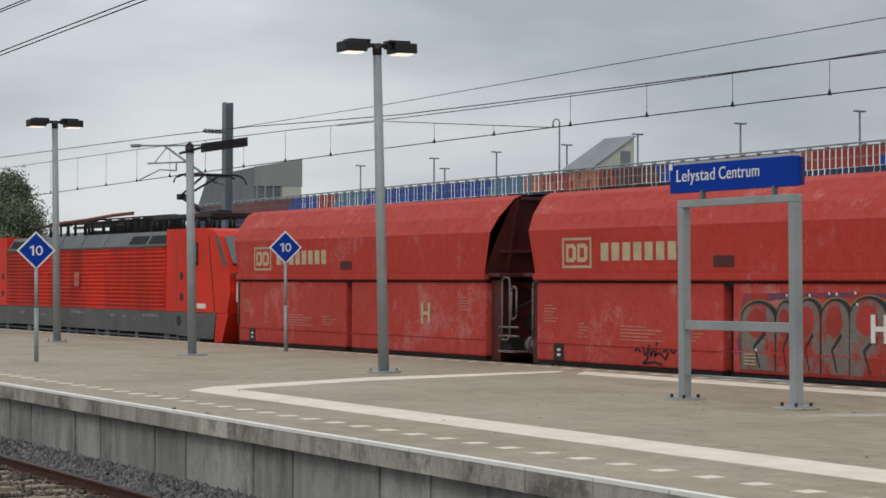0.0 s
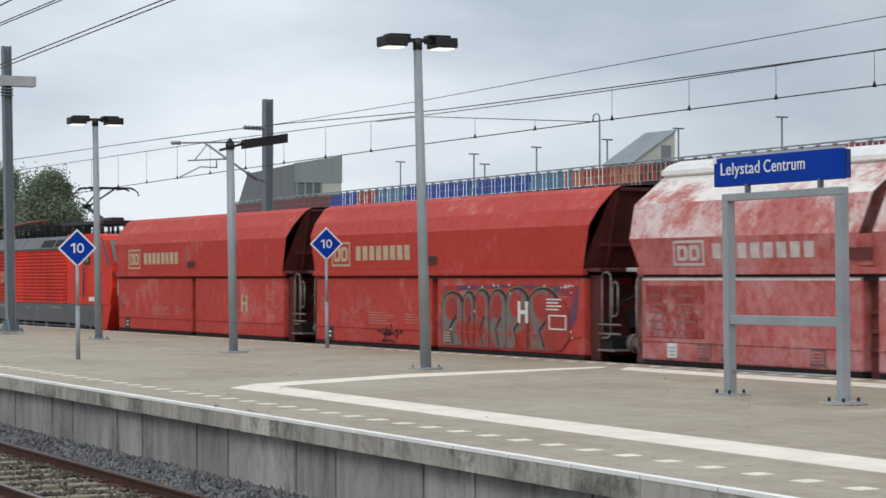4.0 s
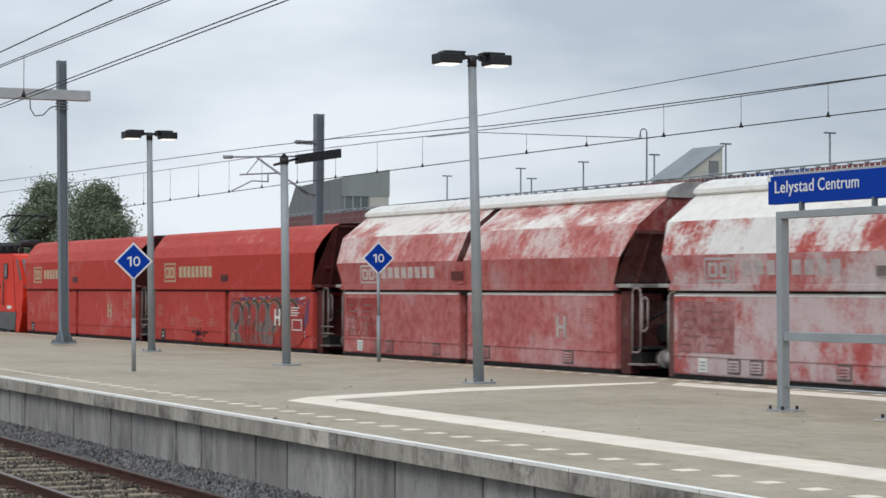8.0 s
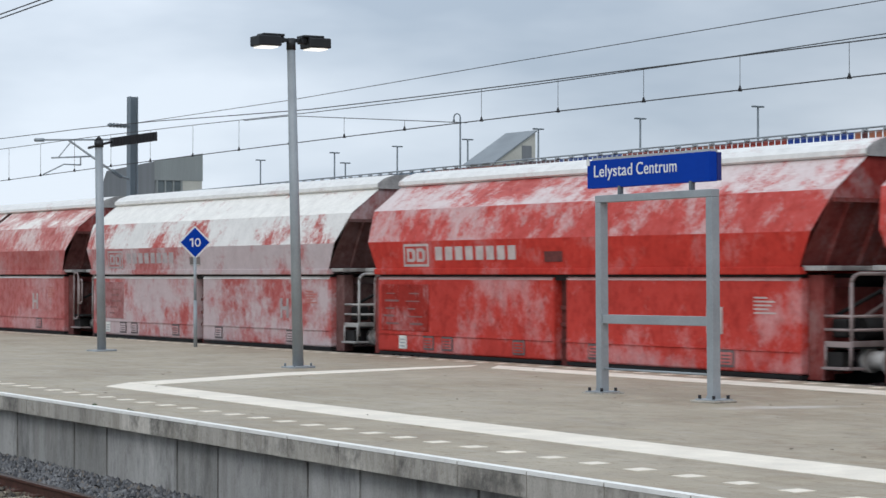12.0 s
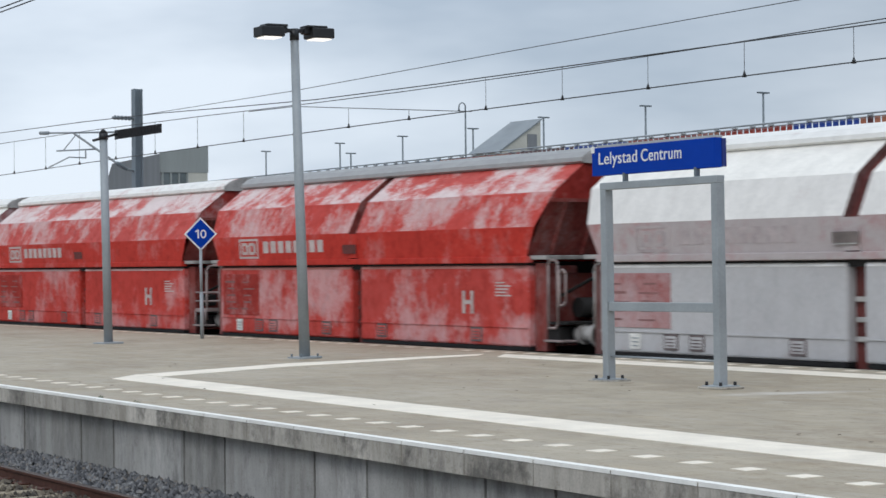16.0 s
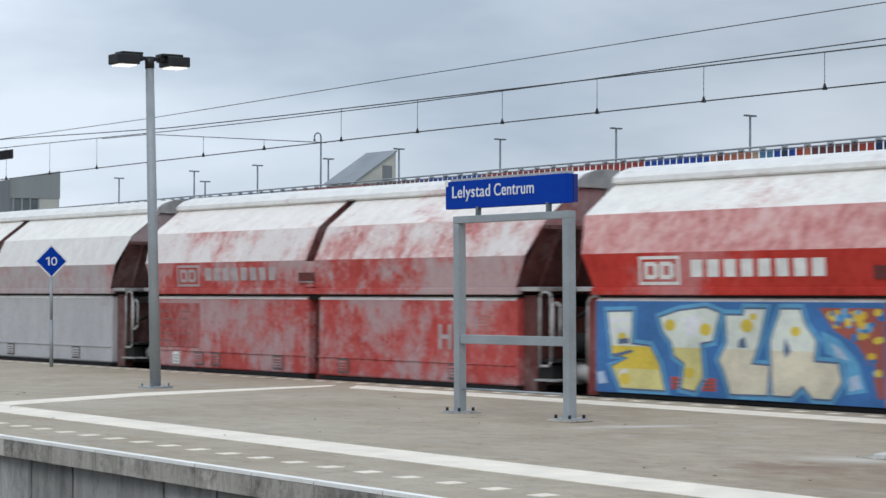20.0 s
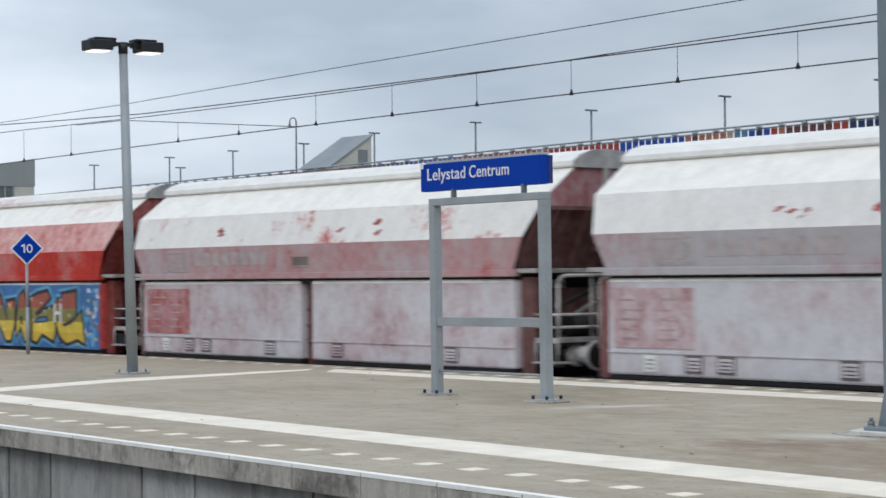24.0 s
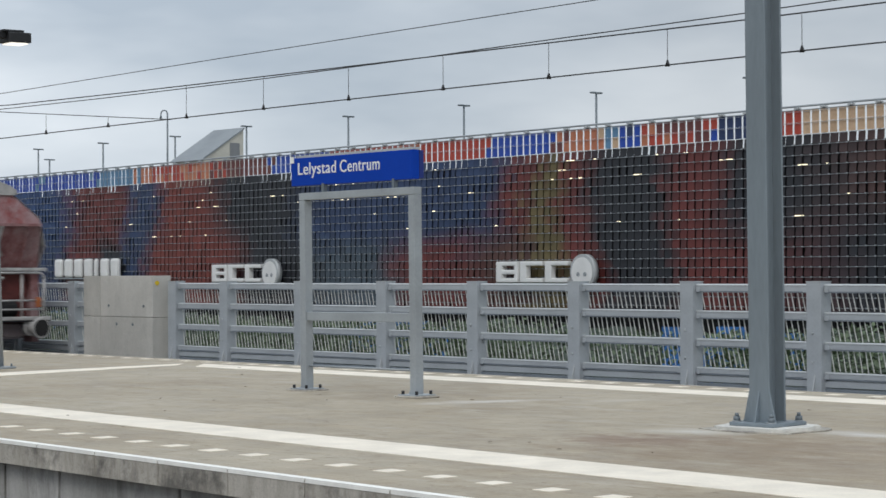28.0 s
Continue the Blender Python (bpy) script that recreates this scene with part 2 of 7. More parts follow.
def wagon_paint(name, red, dust, cover, grey=0.5, scale=2.2, shift=0.0, opacity=1.0, soft=0.04, run_z=0.5, wear=1.0, field=1.0):
    """Red paint under a coat of powder; cover is how much of it is hidden, opacity how thick the coat lies,
    soft how gently it fades, grey a thin film over all of it."""
    m, n, l, p = principled(name)
    big = noise_node(n, l, scale * 0.32, 4, 0.55, (0.8, 1, 1.2), shift=shift)
    run = noise_node(n, l, scale * 1.5, 10, 0.76, (1, 1, run_z), shift=shift)
    chips = noise_node(n, l, scale * 2.6, 6, 0.66, (1, 1, 0.8), shift=shift + 3.1)
    fine = noise_node(n, l, 26, 4, 0.7, (1, 1, 0.5))
    add = n.new("ShaderNodeMath")
    add.operation = "ADD"
    wide = n.new("ShaderNodeMapRange")
    wide.clamp = False
    for key, v in (("From Min", 0.0), ("From Max", 1.0), ("To Min", 0.5 - 0.5 * field), ("To Max", 0.5 + 0.5 * field)):
        wide.inputs[key].default_value = v
    l.new(big.outputs["Fac"], wide.inputs["Value"])
    l.new(wide.outputs["Result"], add.inputs[0])
    l.new(run.outputs["Fac"], add.inputs[1])
    add2 = n.new("ShaderNodeMath")
    add2.operation = "MULTIPLY_ADD"
    add2.inputs[1].default_value = 0.5
    l.new(fine.outputs["Fac"], add2.inputs[0])
    l.new(add.outputs[0], add2.inputs[2])
    half = n.new("ShaderNodeMath")
    half.operation = "MULTIPLY"
    half.inputs[1].default_value = 1 / 2.5
    l.new(add2.outputs[0], half.inputs[0])
    edge = 0.5 - 0.20 * (cover - 0.5)
    mask = ramp_node(n, l, half.outputs[0], [(max(0.0, edge - soft), (0, 0, 0)), (min(1.0, edge + soft * 0.3), (opacity * 0.6,) * 3), (min(1.0, edge + soft * 1.6), (opacity,) * 3)])
    body = ramp_node(n, l, big.outputs["Fac"], [(0.3, shade(red, 1 - 0.2 * wear)), (0.7, shade(red, 1 + 0.14 * wear))])
    worn = ramp_node(n, l, chips.outputs["Fac"], [(0.36, (1 - 0.26 * wear,) * 3), (0.5, (1, 1, 1)), (0.7, (1 + 0.06 * wear,) * 3)])
    coat = mix_node(n, l, 1.0, body.outputs["Color"], worn.outputs["Color"], "MULTIPLY")
    haze = ramp_node(n, l, chips.outputs["Fac"], [(0.35, (grey * 0.55,) * 3), (0.65, (min(1.0, grey * 1.4),) * 3)])
    film = mix_node(n, l, haze.outputs["Color"], coat, dust)
    pow_ = ramp_node(n, l, run.outputs["Fac"], [(0.3, shade(dust, 0.84)), (0.7, shade(dust, 1.06))])
    col = mix_node(n, l, mask.outputs["Color"], film, pow_.outputs["Color"])
    gr = ramp_node(n, l, fine.outputs["Fac"], [(0.3, (0.88, 0.88, 0.88)), (0.7, (1.03, 1.03, 1.03))])
    l.new(mix_node(n, l, 1.0, col, gr.outputs["Color"], "MULTIPLY"), p.inputs["Base Color"])
    ro = ramp_node(n, l, mask.outputs["Color"], [(0, (0.6, 0.6, 0.6)), (1, (0.9, 0.9, 0.9))])
    l.new(ro.outputs["Color"], p.inputs["Roughness"])
    p.inputs["Specular IOR Level"].default_value = 0.12
    bp = n.new("ShaderNodeBump")
    bp.inputs["Strength"].default_value = 0.12
    bp.inputs["Distance"].default_value = 0.01
    l.new(run.outputs["Fac"], bp.inputs["Height"])
    l.new(bp.outputs["Normal"], p.inputs["Normal"])
    return m


PAVE = concrete_paving()
WALL_C = streaked_concrete("wall_concrete", (0.43, 0.42, 0.40), 0.55, 0.3)
CAP_C = streaked_concrete("edge_concrete", (0.51, 0.475, 0.42), 0.8, 0.8)
WHITE_LINE = plain("line_paint", (0.85, 0.77, 0.645), 0.75, 0, 2.0, 0.12, 40, 0.1)
EDGE_WHITE = plain("edge_paint", (0.93, 0.90, 0.845), 0.85, 0, 3.0, 0.1, 40, 0.1)
BALLAST = plain("ballast_stone", (0.10, 0.10, 0.105), 0.9, 0, 3.0, 0.35, 25, 0.3)
SLEEPER = plain("sleeper_concrete", (0.27, 0.225, 0.16), 0.9, 0, 3.0, 0.25, 30, 0.3)
RAIL = plain("rusty_rail", (0.10, 0.040, 0.027), 0.7, 0.3, 8.0, 0.3, 40, 0.2)
RAIL_TOP = plain("worn_rail_head", (0.13, 0.085, 0.07), 0.35, 0.8, 8.0, 0.2, 40, 0.1)
STEEL = plain("galvanised_steel", (0.33, 0.36, 0.38), 0.55, 0.15, 1.5, 0.14, 30, 0.1)
STEEL_D = plain("weathered_steel", (0.17, 0.20, 0.22), 0.5, 0.2, 1.2, 0.18, 30, 0.1, (1, 1, 0.2))
MAST = plain("mast_paint", (0.205, 0.245, 0.275), 0.5, 0.15, 1.2, 0.16, 30, 0.1, (1, 1, 0.2))
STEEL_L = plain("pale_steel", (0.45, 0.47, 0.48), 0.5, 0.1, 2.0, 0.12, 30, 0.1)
BLACK = plain("black_metal", (0.018, 0.018, 0.02), 0.45, 0.2, 6.0, 0.2, 30, 0.05)
WIRE = plain("dark_wire", (0.06, 0.062, 0.066), 0.6, 0.4, 3.0, 0.15, 20, 0)
LAMP_GLOW = glow("lamp_glass", (1.0, 0.96, 0.88), 1.0)
BLUE = plain("blue_enamel", (0.001, 0.043, 0.36), 0.55, 0, 2.0, 0.06, 20, 0.02)
BLUE.node_tree.nodes["Principled BSDF"].inputs["Specular IOR Level"].default_value = 0.12
BLUE_D = plain("dark_blue_enamel", (0.004, 0.02, 0.17), 0.4, 0, 2.0, 0.06, 20, 0.02)
WHITE = plain("white_enamel", (0.8, 0.8, 0.78), 0.45, 0, 3.0, 0.05, 20, 0.02)
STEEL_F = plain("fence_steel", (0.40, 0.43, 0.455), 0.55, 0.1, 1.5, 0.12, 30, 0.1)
GROUND = plain("earth_and_grass", (0.07, 0.08, 0.045), 0.95, 0, 0.3, 0.35, 8, 0.4)


# ---------------- mesh helpers ----------------
def link(name, bm, material, parent=None, label=""):
    me = bpy.data.meshes.new(name)
    bm.normal_update()
    bm.to_mesh(me)
    bm.free()
    mats = material if isinstance(material, (list, tuple)) else [material]
    for m in mats:
        me.materials.append(m)
    ob = new(name, me)
    if parent:
        ob.parent = parent
    if label:
        ob["label"] = label
    return ob


part = link


def thing(name, label, category, m=None, group="", kind=""):
    ob = tagged(new(name), label, category, group, kind)
    if m is not None:
        ob.matrix_basis = m
    return ob


def add_box(bm, x0, x1, y0, y1, z0, z1, bevel=0.0, mat=0):
    vs = [bm.verts.new(p) for p in ((x0, y0, z0), (x1, y0, z0), (x1, y1, z0), (x0, y1, z0), (x0, y0, z1), (x1, y0, z1), (x1, y1, z1), (x0, y1, z1))]
    fs = [bm.faces.new([vs[i] for i in f]) for f in ((3, 2, 1, 0), (4, 5, 6, 7), (0, 1, 5, 4), (1, 2, 6, 5), (2, 3, 7, 6), (3, 0, 4, 7))]
    for f in fs:
        f.material_index = mat
    if bevel:
        es = {e for f in fs for e in f.edges}
        r = bmesh.ops.bevel(bm, geom=list(es), offset=bevel, segments=2, affect="EDGES", profile=0.5)
        for f in r["faces"]:
            f.material_index = mat
    return bm


def box(x0, x1, y0, y1, z0, z1, bevel=0.0):
    return add_box(bmesh.new(), x0, x1, y0, y1, z0, z1, bevel)


def add_prism(bm, pts, x0, x1, axis="x", mat=0):
    """A closed profile (u, v) drawn out along an axis: x gives (y, z) profiles, y gives (x, z), z gives (x, y)."""
    def put(u, v, w):
        return {"x": (w, u, v), "y": (u, w, v), "z": (u, v, w)}[axis]
    a = [bm.verts.new(put(u, v, x0)) for u, v in pts]
    b = [bm.verts.new(put(u, v, x1)) for u, v in pts]
    k = len(pts)
    fs = [bm.faces.new(a), bm.faces.new(b[::-1])]
    fs += [bm.faces.new((a[i], b[i], b[(i + 1) % k], a[(i + 1) % k])) for i in range(k)]
    for f in fs:
        f.material_index = mat
    bmesh.ops.recalc_face_normals(bm, faces=fs)
    return bm


def prism(pts, x0, x1, axis="x"):
    return add_prism(bmesh.new(), pts, x0, x1, axis)


def add_rod(bm, a, b, r, seg=8, r2=None, mat=0):
    a, b = Vector(a), Vector(b)
    d = b - a
    m = Matrix.Translation((a + b) / 2) @ d.to_track_quat("Z", "Y").to_matrix().to_4x4()
    res = bmesh.ops.create_cone(bm, cap_ends=True, segments=seg, radius1=r, radius2=r if r2 is None else r2, depth=d.length, matrix=m)
    for f in {f for v in res["verts"] for f in v.link_faces}:
        f.material_index = mat
        f.smooth = len(f.verts) == 4
    return bm


def rod(a, b, r, seg=8, r2=None):
    return add_rod(bmesh.new(), a, b, r, seg, r2)


def add_path(bm, pts, r, seg=6):
    for a, b in zip(pts, pts[1:]):
        add_rod(bm, a, b, r, seg)
    return bm


def text_mesh(words, size, thick=0.004, shear=0.0, space=1.0, bold=0.0):
    """Raised lettering as a bmesh in its own xy plane, from the left end of its base line."""
    cu = bpy.data.curves.new("words", "FONT")
    cu.body, cu.size, cu.extrude, cu.shear, cu.space_character, cu.offset = words, size, thick, shear, space, bold
    ob = new("words", cu)
    dg = bpy.context.evaluated_depsgraph_get()
    me = bpy.data.meshes.new_from_object(ob.evaluated_get(dg))
    bm = bmesh.new()
    bm.from_mesh(me)
    bpy.data.objects.remove(ob)
    bpy.data.curves.remove(cu)
    bpy.data.meshes.remove(me)
    return bm


def stand_up(bm, x, y, z, sx=1.0):
    """Turns lettering so that it faces -y, with its left end at x."""
    bmesh.ops.transform(bm, matrix=Matrix.Translation((x, y, z)) @ Matrix.Rotation(radians(90), 4, "X") @ Matrix.Diagonal((sx, 1, 1, 1)), verts=bm.verts)
    return bm


# ---------------- the plan ----------------
SKEW = -0.0335           # the near edge and its track run slightly aslant to the far track
RAIL_Z = -0.80
TRACK_Y = 21.07          # centre line of the far track
FAR_EDGE = 19.36


def near_y(x, y20=8.93):
    return y20 + SKEW * (x + 20)


# ground out to the horizon
bm = bmesh.new()
for x0, x1, y0, y1 in ((-1500, 1500, -1500, 1500),):
    vs = [bm.verts.new(p) for p in ((x0, y0, -1.35), (x1, y0, -1.35), (x1, y1, -1.35), (x0, y1, -1.35))]
    bm.faces.new(vs)
tagged(link("ground", bm, GROUND), "flat dull green and brown ground round the station", "ground", kind="structure")

# the island platform: slab with a skewed near edge
PX0, PX1 = -150.0, 30.0
bm = bmesh.new()
pts = [(PX0, near_y(PX0) + 0.42), (PX1, near_y(PX1) + 0.42), (PX1, FAR_EDGE - 0.02), (PX0, FAR_EDGE - 0.02)]
add_prism(bm, pts, -1.3, 0.0, "z")
platform = tagged(link("platform", bm, PAVE), "worn grey-brown concrete station platform with damp patches", "platform", kind="structure")


def aslant(x0, x1, a, b, z0, z1, y20=8.93, bm=None):
    """A bar along the near edge, from a to b metres behind the line y20."""
    return add_prism(bm or bmesh.new(), [(x0, near_y(x0, y20) + a), (x1, near_y(x1, y20) + a), (x1, near_y(x1, y20) + b), (x0, near_y(x0, y20) + b)], z0, z1, "z")


# retaining wall of panels under the near edge
wall_near = tagged(link("wall_near", aslant(PX0, PX1, 0.24, 0.40, -1.3, -0.2), WALL_C), "stained grey concrete wall below the platform edge", "wall", kind="structure")
for i in range(90):
    x0 = -21.23 + 0.943 * (i - 55)
    lip = 0.008 * (i % 3) - 0.008
    part("panel", aslant(x0, x0 + 0.917, 0.13 + lip, 0.236, -1.3, -0.205), WALL_C, wall_near)
# edge stones with a white painted arris
edge = tagged(link("platform_edge", aslant(PX0, PX1, 0.12, 0.41, -0.196, -0.012), CAP_C), "concrete edge blocks with a white painted rim", "platform edge", kind="structure")
for i in range(90):
    x0 = -20.54 + 0.959 * (i - 55)
    part("block", aslant(x0, x0 + 0.949, 0.0, 0.118, -0.2, -0.004), CAP_C, edge)
    part("rim", aslant(x0 + 0.004, x0 + 0.947, -0.005, 0.078, -0.028, 0.004), EDGE_WHITE, edge, "white painted rim")
bm = aslant(PX0, PX1, 0.1, 0.42, -0.012, 0.0)
link("paving_edge", bm, PAVE, edge)

# painted lines
lines = tagged(new("platform_lines"), "cream painted lines on the platform", "line marking", kind="structure")
part("wide_line", prism([(-24.0, near_y(-24.0, 10.53) + 0.06), (30, near_y(30, 10.53)), (30, near_y(30, 11.27)), (-24.75, near_y(-24.75, 11.27))], 0.0, 0.004, "z"), WHITE_LINE, lines)
part("slant_line", prism([(-24.72, 11.44), (-24.0, 11.44), (-25.15, 14.06), (-26.1, 18.0), (-26.5, 18.4), (-26.0, 14.5)], 0.0, 0.0045, "z"), WHITE_LINE, lines)
part("far_line", prism([(-25.5, 17.95), (30, 17.95), (30, 18.6), (-26.2, 18.6)], 0.0, 0.004, "z"), WHITE_LINE, lines)
for i in range(140):
    x0 = -16.80 + 0.575 * (i - 110)
    part("dash", aslant(x0, x0 + 0.175, -0.005, 0.185, 0.0, 0.004, 9.50 + 0.13), WHITE_LINE, lines)
for i in range(120):
    x0 = -70 + 0.6 * i
    part("dash", box(x0, x0 + 0.2, 18.95, 19.12, 0.0, 0.004), WHITE_LINE, lines)
tagged(link("platform_edge_far", box(PX0, PX1, FAR_EDGE - 0.016, FAR_EDGE + 0.1, -0.25, -0.004), CAP_C), "concrete edge of the platform beside the train", "platform edge", kind="structure")
tagged(link("wall_far", box(PX0, PX1, FAR_EDGE - 0.016, FAR_EDGE + 0.02, -1.3, -0.254), WALL_C), "concrete wall below the far platform edge", "wall", kind="structure")


# ---------------- near track ----------------
def rail_bar(name, y20, x0, x1, slant=True):
    prof = [(-0.07, -0.16), (0.07, -0.16), (0.07, -0.145), (0.012, -0.125), (0.012, -0.04), (0.035, -0.03), (0.035, -0.003), (0.028, 0), (-0.028, 0), (-0.035, -0.003), (-0.035, -0.03), (-0.012, -0.04), (-0.012, -0.125), (-0.07, -0.145)]
    bm = prism(prof, x0, x1)
    for f in bm.faces:
        if f.normal.z > 0.9 and f.calc_center_median().z > -0.01:
            f.material_index = 1
    for v in bm.verts:
        v.co.y += near_y(v.co.x, y20) if slant else y20
        v.co.z += RAIL_Z
    return tagged(link(name, bm, [RAIL, RAIL_TOP]), "rust-brown steel rail with a worn head", "rail", "rails")


rail_bar("rail", 8.27, -140, 30)
rail_bar("rail", 6.77, -140, 30)
rail_bar("rail", TRACK_Y - 0.75, -300, 30, False)
rail_bar("rail", TRACK_Y + 0.75, -300, 30, False)


def build_sleeper():
    prof = [(-0.13, 0.0), (0.13, 0.0), (0.11, 0.19), (-0.11, 0.19)]
    bm = prism(prof, -1.25, 1.25, "y")
    ob = tagged(link("sleeper", bm, SLEEPER), "weathered pale concrete sleeper in ballast", "sleeper", "sleepers")
    for s in (-1, 1):
        part("fastening", box(-0.07, 0.07, s * 0.75 - 0.12, s * 0.75 + 0.12, 0.185, 0.215, 0.01), RAIL, ob)
    return ob


sl = build_sleeper()
for i in range(70):
    x = -50 + 0.62 * i
    m = pose(x, near_y(x, 7.52), RAIL_Z - 0.325, 0, 0, math.degrees(math.atan(SKEW)))
    if i == 0:
        sl.matrix_basis = m
    else:
        copy_thing(sl, m)

# ballast: a bed and loose stones
bed = bmesh.new()
nx, ny = 300, 60
rows_ = []
for j in range(ny + 1):
    r = []
    for i in range(nx + 1):
        x = -150 + 180 * i / nx
        y = near_y(x, 2.2 + 6.95 * j / ny)
        z = RAIL_Z - 0.2 + 0.03 * noise.noise(Vector((x * 3, y * 3, 0))) + 0.17 * min(1.0, max(0.0, y - near_y(x, 8.4)) / 0.45)
        r.append(bed.verts.new((x, y, z)))
    rows_.append(r)
for j in range(ny):
    for i in range(nx):
        bed.faces.new((rows_[j][i], rows_[j][i + 1], rows_[j + 1][i + 1], rows_[j + 1][i]))
tagged(link("ballast_bed", bed, BALLAST), "dark grey stone ballast along the near track", "ballast", kind="structure")

rng = random.Random(4)
V, F, RUSTED = [], [], []
for k in range(24000):
    x = rng.uniform(-34, -13)
    off = rng.choice([rng.uniform(8.36, 9.06), rng.uniform(6.0, 8.3)])
    y = near_y(x, off)
    s = rng.uniform(0.018, 0.042)
    z = (RAIL_Z - 0.15 + 0.13 * min(1.0, max(0.0, off - 8.4) / 0.45) + 0.05 * rng.random()) if off > 8.36 else RAIL_Z - 0.165 + 0.05 * noise.noise(Vector((x * 1.3, y * 1.3, 2.0))) + 0.03 * rng.random()
    if off < 8.3 and abs((x + 50) % 0.62 - 0.31) > 0.17 and rng.random() < 0.62:
        continue
    b = len(V)
    u = [rng.uniform(0.6, 1.3) * s for _ in range(6)]
    a = rng.uniform(0, 3.14)
    ca, sa = math.cos(a), math.sin(a)
    V += [(x + ca * u[0], y + sa * u[0], z), (x - sa * u[1], y + ca * u[1], z + 0.01), (x - ca * u[2], y - sa * u[2], z), (x + sa * u[3], y - ca * u[3], z - 0.005), (x, y, z + u[4]), (x, y, z - u[5])]
    RUSTED += [off < 8.3] * 8
    F += [(b, b + 1, b + 4), (b + 1, b + 2, b + 4), (b + 2, b + 3, b + 4), (b + 3, b, b + 4), (b + 1, b, b + 5), (b + 2, b + 1, b + 5), (b + 3, b + 2, b + 5), (b, b + 3, b + 5)]
me = bpy.data.meshes.new("ballast_stones")
me.from_pydata(V, [], F)


def stone_material(name, tones):
    m, n, l, p = principled(name)
    geo = n.new("ShaderNodeNewGeometry")
    a = ramp_node(n, l, geo.outputs["Random Per Island"], tones)
    l.new(a.outputs["Color"], p.inputs["Base Color"])
    p.inputs["Roughness"].default_value = 0.9
    return m


me.materials.append(stone_material("loose_stone", [(0.0, (0.045, 0.046, 0.05)), (0.5, (0.13, 0.132, 0.14)), (0.85, (0.22, 0.22, 0.22)), (1.0, (0.17, 0.14, 0.11))]))
me.materials.append(stone_material("rust_dusted_stone", [(0.0, (0.035, 0.03, 0.026)), (0.5, (0.095, 0.08, 0.065)), (0.85, (0.16, 0.135, 0.10)), (1.0, (0.24, 0.21, 0.16))]))
me.polygons.foreach_set("material_index", [int(r) for r in RUSTED])
tagged(new("ballast_stones", me), "loose grey and brown crushed stones between the rails", "ballast", kind="stuff")

# trackbed of the far track and the platform on which the camera stands
tagged(link("trackbed_far", box(-300, 30, FAR_EDGE + 0.03, 23.2, -1.3, RAIL_Z - 0.16), BALLAST), "dark ballast under the far track", "ballast", kind="structure")
tagged(link("platform_near", prism([(PX0, -8), (PX1, -8), (PX1, 2.0), (PX0, 2.0)], -1.3, -0.02, "z"), PAVE), "concrete platform opposite the island platform", "platform", kind="structure")


# ---------------- platform furniture ----------------
def leaning(x, y, a, turn=0.0):
    """A post's foot at x, y, set a few tenths of a degree out of plumb towards the near track."""
    return pose(x, y, 0, 0.835 * a, -0.55 * a, turn)


def lamp_post(x, y, height, lean):
    ob = thing("platform_lamp", "grey steel lamp post with two lit black heads", "street lamp", leaning(x, y, lean), "platform lamps")
    part("pole", rod((0, 0, 0.02), (0, 0, height - 0.05), 0.088, 16, 0.066), STEEL, ob)
    part("base_plate", box(-0.2, 0.2, -0.2, 0.2, -0.004, 0.03, 0.006), STEEL, ob)
    for sx in (-1, 1):
        for sy in (-1, 1):
            part("bolt", rod((0.15 * sx, 0.15 * sy, 0.02), (0.15 * sx, 0.15 * sy, 0.075), 0.018, 6), STEEL_D, ob)
    part("collar", rod((0, 0, height - 0.15), (0, 0, height + 0.03), 0.074, 14), BLACK, ob)
    part("cross_arm", box(-0.03, 0.03, -0.28, 0.28, height - 0.03, height + 0.03, 0.008), BLACK, ob)
    for s in (-1, 1):
        y0, y1 = sorted((s * 0.25, s * 0.65))
        h = part("lamp_head", box(-0.16, 0.16, y0, y1, height - 0.115, height + 0.045, 0.018), BLACK, ob, "black lamp housing")
        a, b = sorted((s * 0.17, s * 0.55))
        part("top_plate", box(-0.12, 0.12, a, b, height + 0.046, height + 0.085, 0.012), BLACK, h)
        a, b = sorted((s * 0.15, s * 0.26))
        part("knuckle", box(-0.07, 0.07, a, b, height - 0.05, height + 0.05, 0.012), BLACK, h)
        part("glass", box(-0.13, 0.13, y0 + 0.045, y1 - 0.045, height - 0.136, height - 0.116, 0.008), LAMP_GLOW, h, "lit white lamp glass")
    return ob


lamp_post(-27.26, 15.48, 5.17, 1.4)
lamp_post(-44.38, 16.31, 5.15, 1.0)


